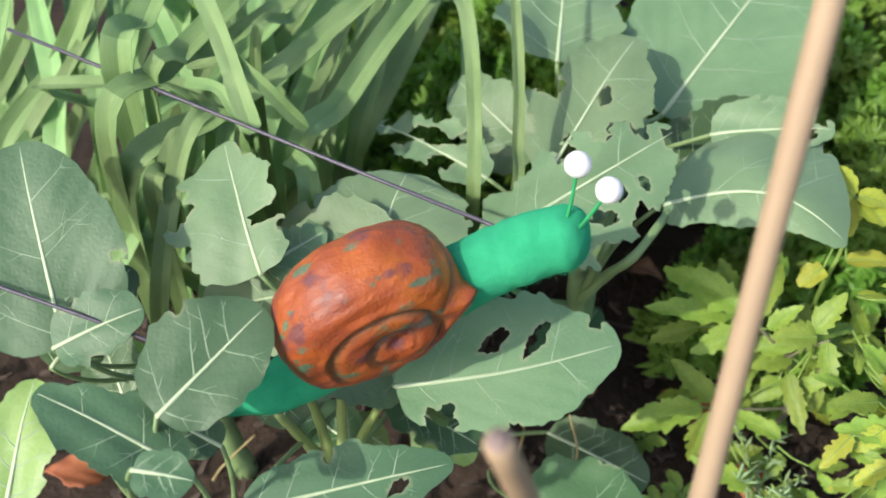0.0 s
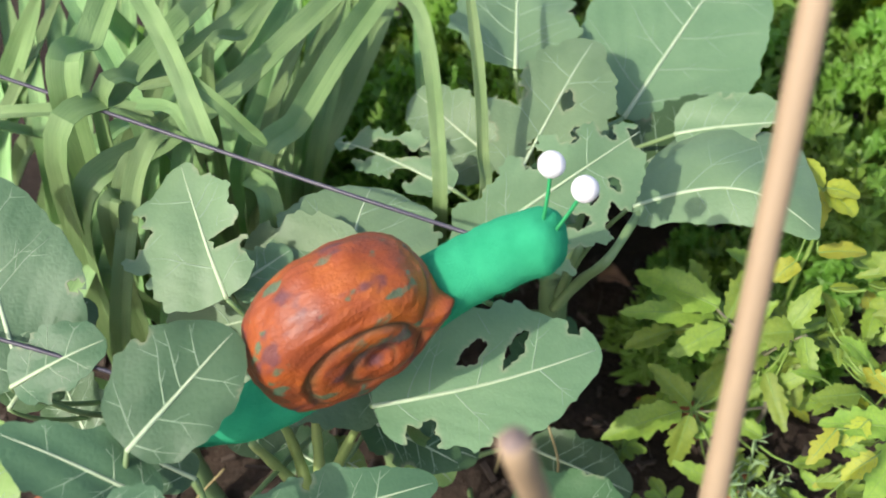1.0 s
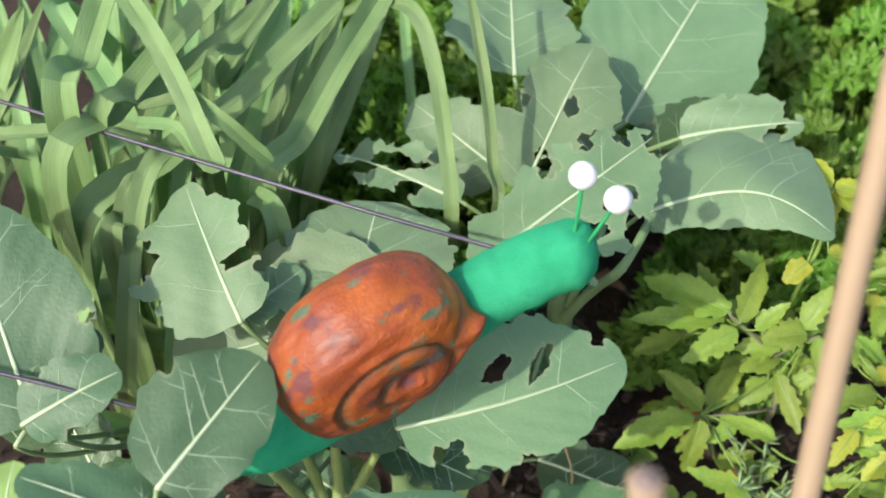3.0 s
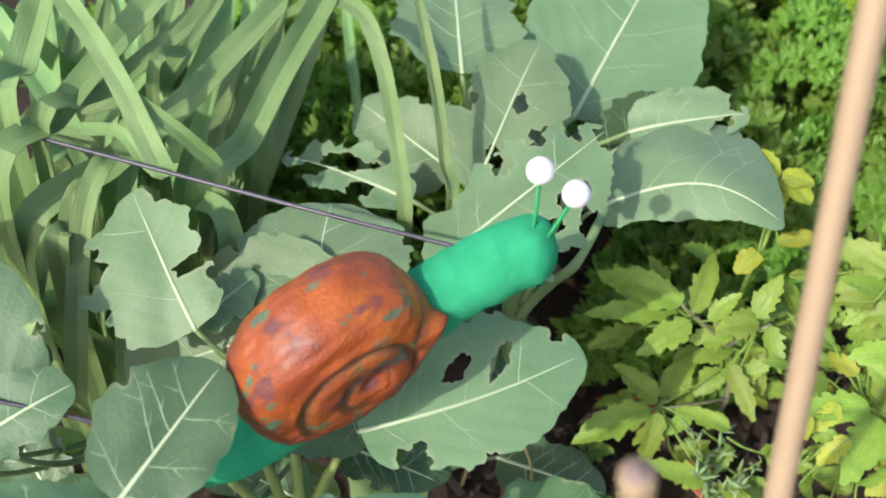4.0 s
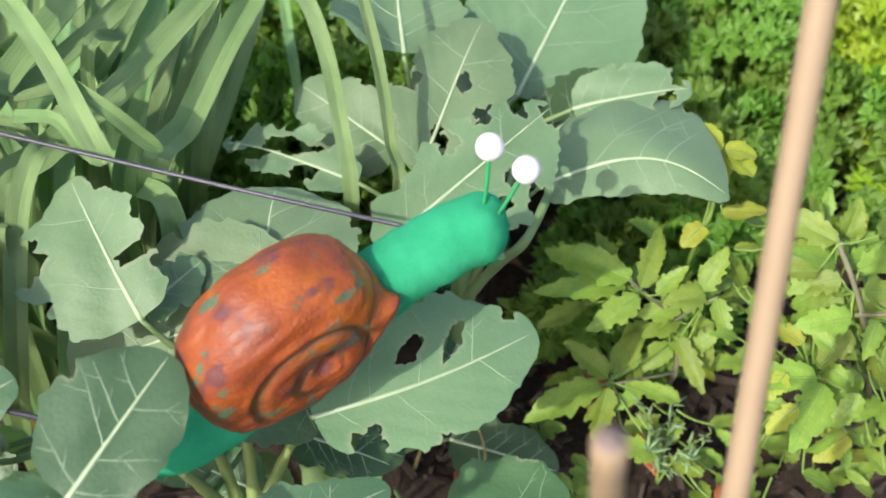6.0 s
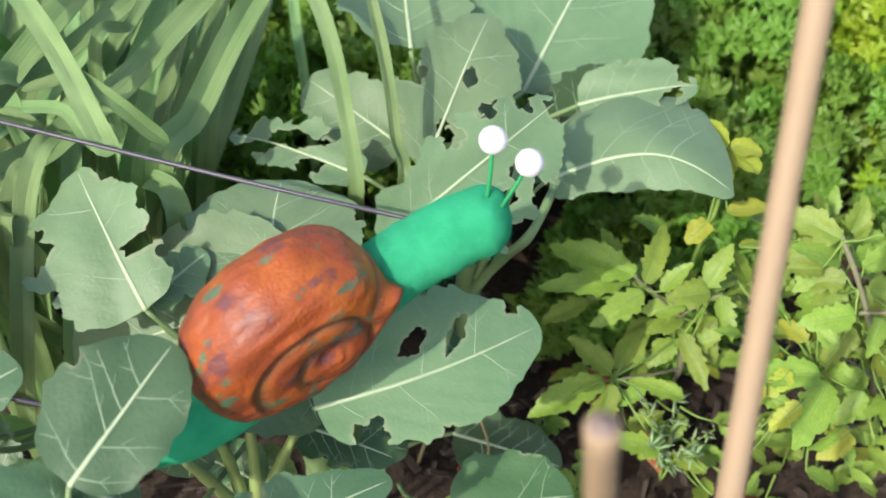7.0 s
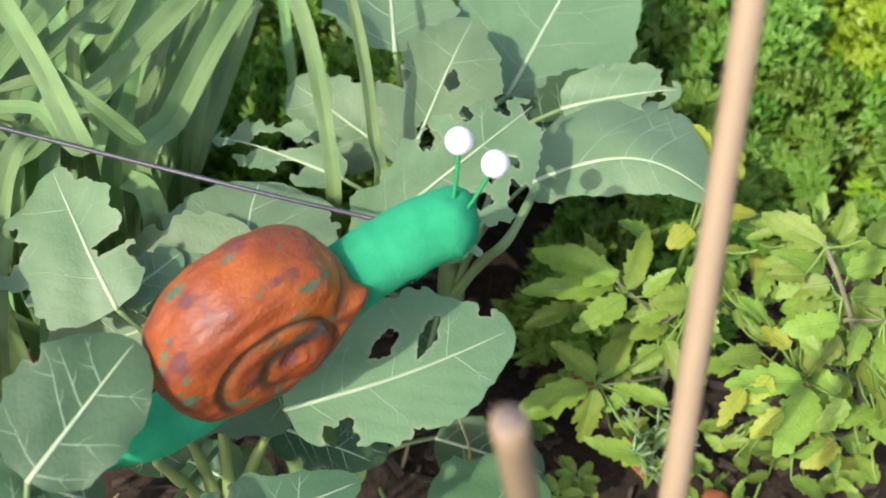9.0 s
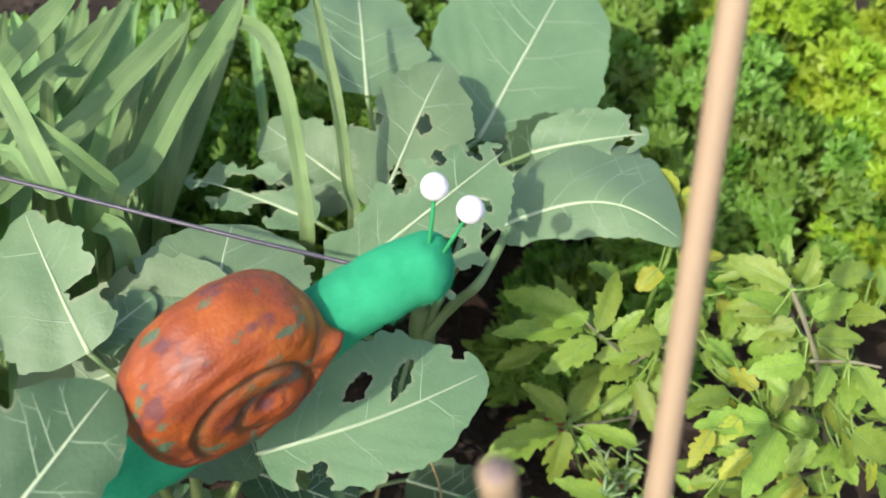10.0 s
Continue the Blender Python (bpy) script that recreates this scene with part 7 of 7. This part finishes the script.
def parsley_plant(x, y, height, spread_r, tufts, seed, mat, label):
    r = np.random.RandomState(seed)
    plant = thing("parsley_plant", (x, y, 0), label, "parsley", "parsley plants")
    for k in range(tufts):
        a, q = r.uniform(0, 6.28), math.sqrt(r.uniform(0, 1))
        top = np.array((x + spread_r * q * math.cos(a), y + spread_r * q * math.sin(a), height * (1 - 0.45 * q * q) * r.uniform(0.6, 1.08)))
        root = np.array((x + 0.012 * math.cos(a), y + 0.012 * math.sin(a), -0.005))
        bow = (root + top) / 2 + np.array((math.cos(a), math.sin(a), 0)) * (-0.02 * q)
        part("stem", mesh_of("stem", *tube_data(curve_points([root, bow, top], 6), np.linspace(0.0016, 0.0009, 7), 5), GREEN_STEM), plant)
        leaves = []
        out_way = np.array((math.cos(a) * q, math.sin(a) * q, 0.9))
        for j in range(r.randint(13, 19)):
            w = r.randn(3)
            w /= np.linalg.norm(w)
            c = top + w * np.array((0.02, 0.02, 0.015)) * r.uniform(0.4, 1.15)
            n = out_way + w * 0.75 + np.array((0, -0.15, 0.2))
            n /= np.linalg.norm(n)
            e = np.cross(n, r.randn(3))
            e /= np.linalg.norm(e)
            g = np.cross(n, e)
            v, f = PARSLEY_BITS[r.randint(len(PARSLEY_BITS))]
            s = r.uniform(0.0095, 0.0160)
            leaves.append((c + s * (v[:, :1] * e + v[:, 1:2] * g + v[:, 2:] * n), f))
        part("leaf_tuft", mesh_of("leaf_tuft", *join_data(leaves), mat), plant)
    return plant


for k, (x, y, h, bright) in enumerate((
        (0.31, 0.30, 0.19, 0), (0.43, 0.31, 0.20, 0), (0.37, 0.43, 0.22, 0), (0.52, 0.41, 0.22, 1), (0.25, 0.45, 0.20, 0), (0.56, 0.29, 0.19, 1),
        (0.64, 0.47, 0.23, 1), (0.46, 0.56, 0.24, 1), (0.31, 0.58, 0.22, 0), (0.62, 0.62, 0.24, 1), (0.14, 0.50, 0.20, 0), (0.01, 0.43, 0.20, 0),
        (-0.10, 0.35, 0.20, 0), (-0.01, 0.33, 0.21, 0), (-0.15, 0.31, 0.21, 0), (0.04, 0.38, 0.21, 0), (-0.07, 0.50, 0.22, 0), (-0.21, 0.47, 0.22, 0), (0.12, 0.65, 0.22, 0), (-0.36, 0.45, 0.20, 0), (0.76, 0.56, 0.22, 1),
        (-0.02, 0.66, 0.22, 0), (0.22, 0.20, 0.10, 0), (0.70, 0.34, 0.18, 1), (0.40, 0.72, 0.22, 1))):
    parsley_plant(x, y, h, 0.095, 36, 500 + k, PARSLEY_YELLOW if bright else PARSLEY,
                  "yellow-green curly parsley plant in the bed" if bright else "dense dark green curly parsley plant in the bed")


# ---- herb ----
def herb_plant(x, y, seed):
    r = np.random.RandomState(seed)
    plant = thing("rosemary_plant", (x, y, 0), "small grey-green rosemary sprig growing between tomato leaves", "herb")
    for k in range(5):
        a = k * 1.25 + r.uniform(-0.2, 0.2)
        top = np.array((x + 0.03 * math.cos(a), y + 0.03 * math.sin(a), 0.075 + 0.025 * r.rand()))
        ln = curve_points([(x, y, 0), (x + 0.01 * math.cos(a), y + 0.01 * math.sin(a), 0.05), top], 12)
        part("stem", mesh_of("stem", *tube_data(ln, np.linspace(0.0013, 0.0007, 13), 6), GREEN_STEM), plant)
        needles = []
        for j in range(20):
            i = r.randint(3, 13)
            w = r.randn(3)
            w /= np.linalg.norm(w)
            way = np.array((0, 0, 0.6)) + w
            way /= np.linalg.norm(way)
            le = r.uniform(0.010, 0.019)
            b = ln[i]
            needles.append(tube_data(np.array([b, b + way * le * 0.5 + np.array((0, 0, 0.001)), b + way * le]), np.array((0.0006, 0.0016, 0.0003)), 5, 0.4))
        part("needles", mesh_of("needles", *join_data(needles), HERB), plant, "narrow pointed leaves", None, "stuff")
    return plant


herb_plant(herb_at[0], herb_at[1], 9)


# ---- small growth on the soil ----
def dry_stalk(pts, radius):
    ob = thing("dry_stalk", pts[0], "thin bent straw-coloured dry stalk standing in the soil", "dry stalk", "dry stalks")
    line = curve_points(pts, 20)
    part("stalk", mesh_of("stalk", *tube_data(line, np.linspace(radius, radius * 0.55, 21), 7), STRAW), ob)
    return ob


STRAW = plain_material("straw", (0.22, 0.17, 0.07), (0.36, 0.30, 0.14), 60, 0.7)
dry_stalk([(0.075, -0.010, 0.0), (0.068, -0.016, 0.05), (0.072, -0.008, 0.085), (0.062, 0.004, 0.12)], 0.0016)
dry_stalk([(-0.255, -0.050, 0.0), (-0.235, -0.055, 0.04), (-0.205, -0.040, 0.075)], 0.0015)
dry_stalk([(0.015, 0.030, 0.0), (0.022, 0.024, 0.06), (0.012, 0.020, 0.10)], 0.0018)


def seedling(x, y, h, seed):
    r = np.random.RandomState(seed)
    plant = thing("weed_seedling", (x, y, 0), "small light green weed seedling in the soil", "seedling", "seedlings")
    stem_part(plant, [(x, y, -0.004), (x + 0.002, y, h * 0.5), (x, y + 0.002, h)], 0.0011, 0.0008, GREEN_STEM)
    for k in range(6):
        a = k * 1.05 + r.uniform(-0.3, 0.3)
        le = r.uniform(0.014, 0.022)
        b = (x + 0.004 * math.cos(a), y + 0.004 * math.sin(a), h * r.uniform(0.7, 1.0))
        e = (b[0] + le * math.cos(a), b[1] + le * math.sin(a), b[2] + 0.004)
        leaflet(plant, b, e, le * 0.62, (0.1 * math.cos(a), -0.2, 1.0), seed * 10 + k, TOMATO, "round", (x, y, h * 0.8))
    return plant


for k, (x, y, h) in enumerate(((0.085, 0.020, 0.05), (0.105, 0.005, 0.04), (0.125, 0.045, 0.045), (0.055, -0.035, 0.05), (0.145, -0.02, 0.045), (0.165, 0.0, 0.04), (0.255, -0.06, 0.05), (0.30, -0.07, 0.05), (0.20, -0.05, 0.045))):
    seedling(x, y, h, 60 + k)
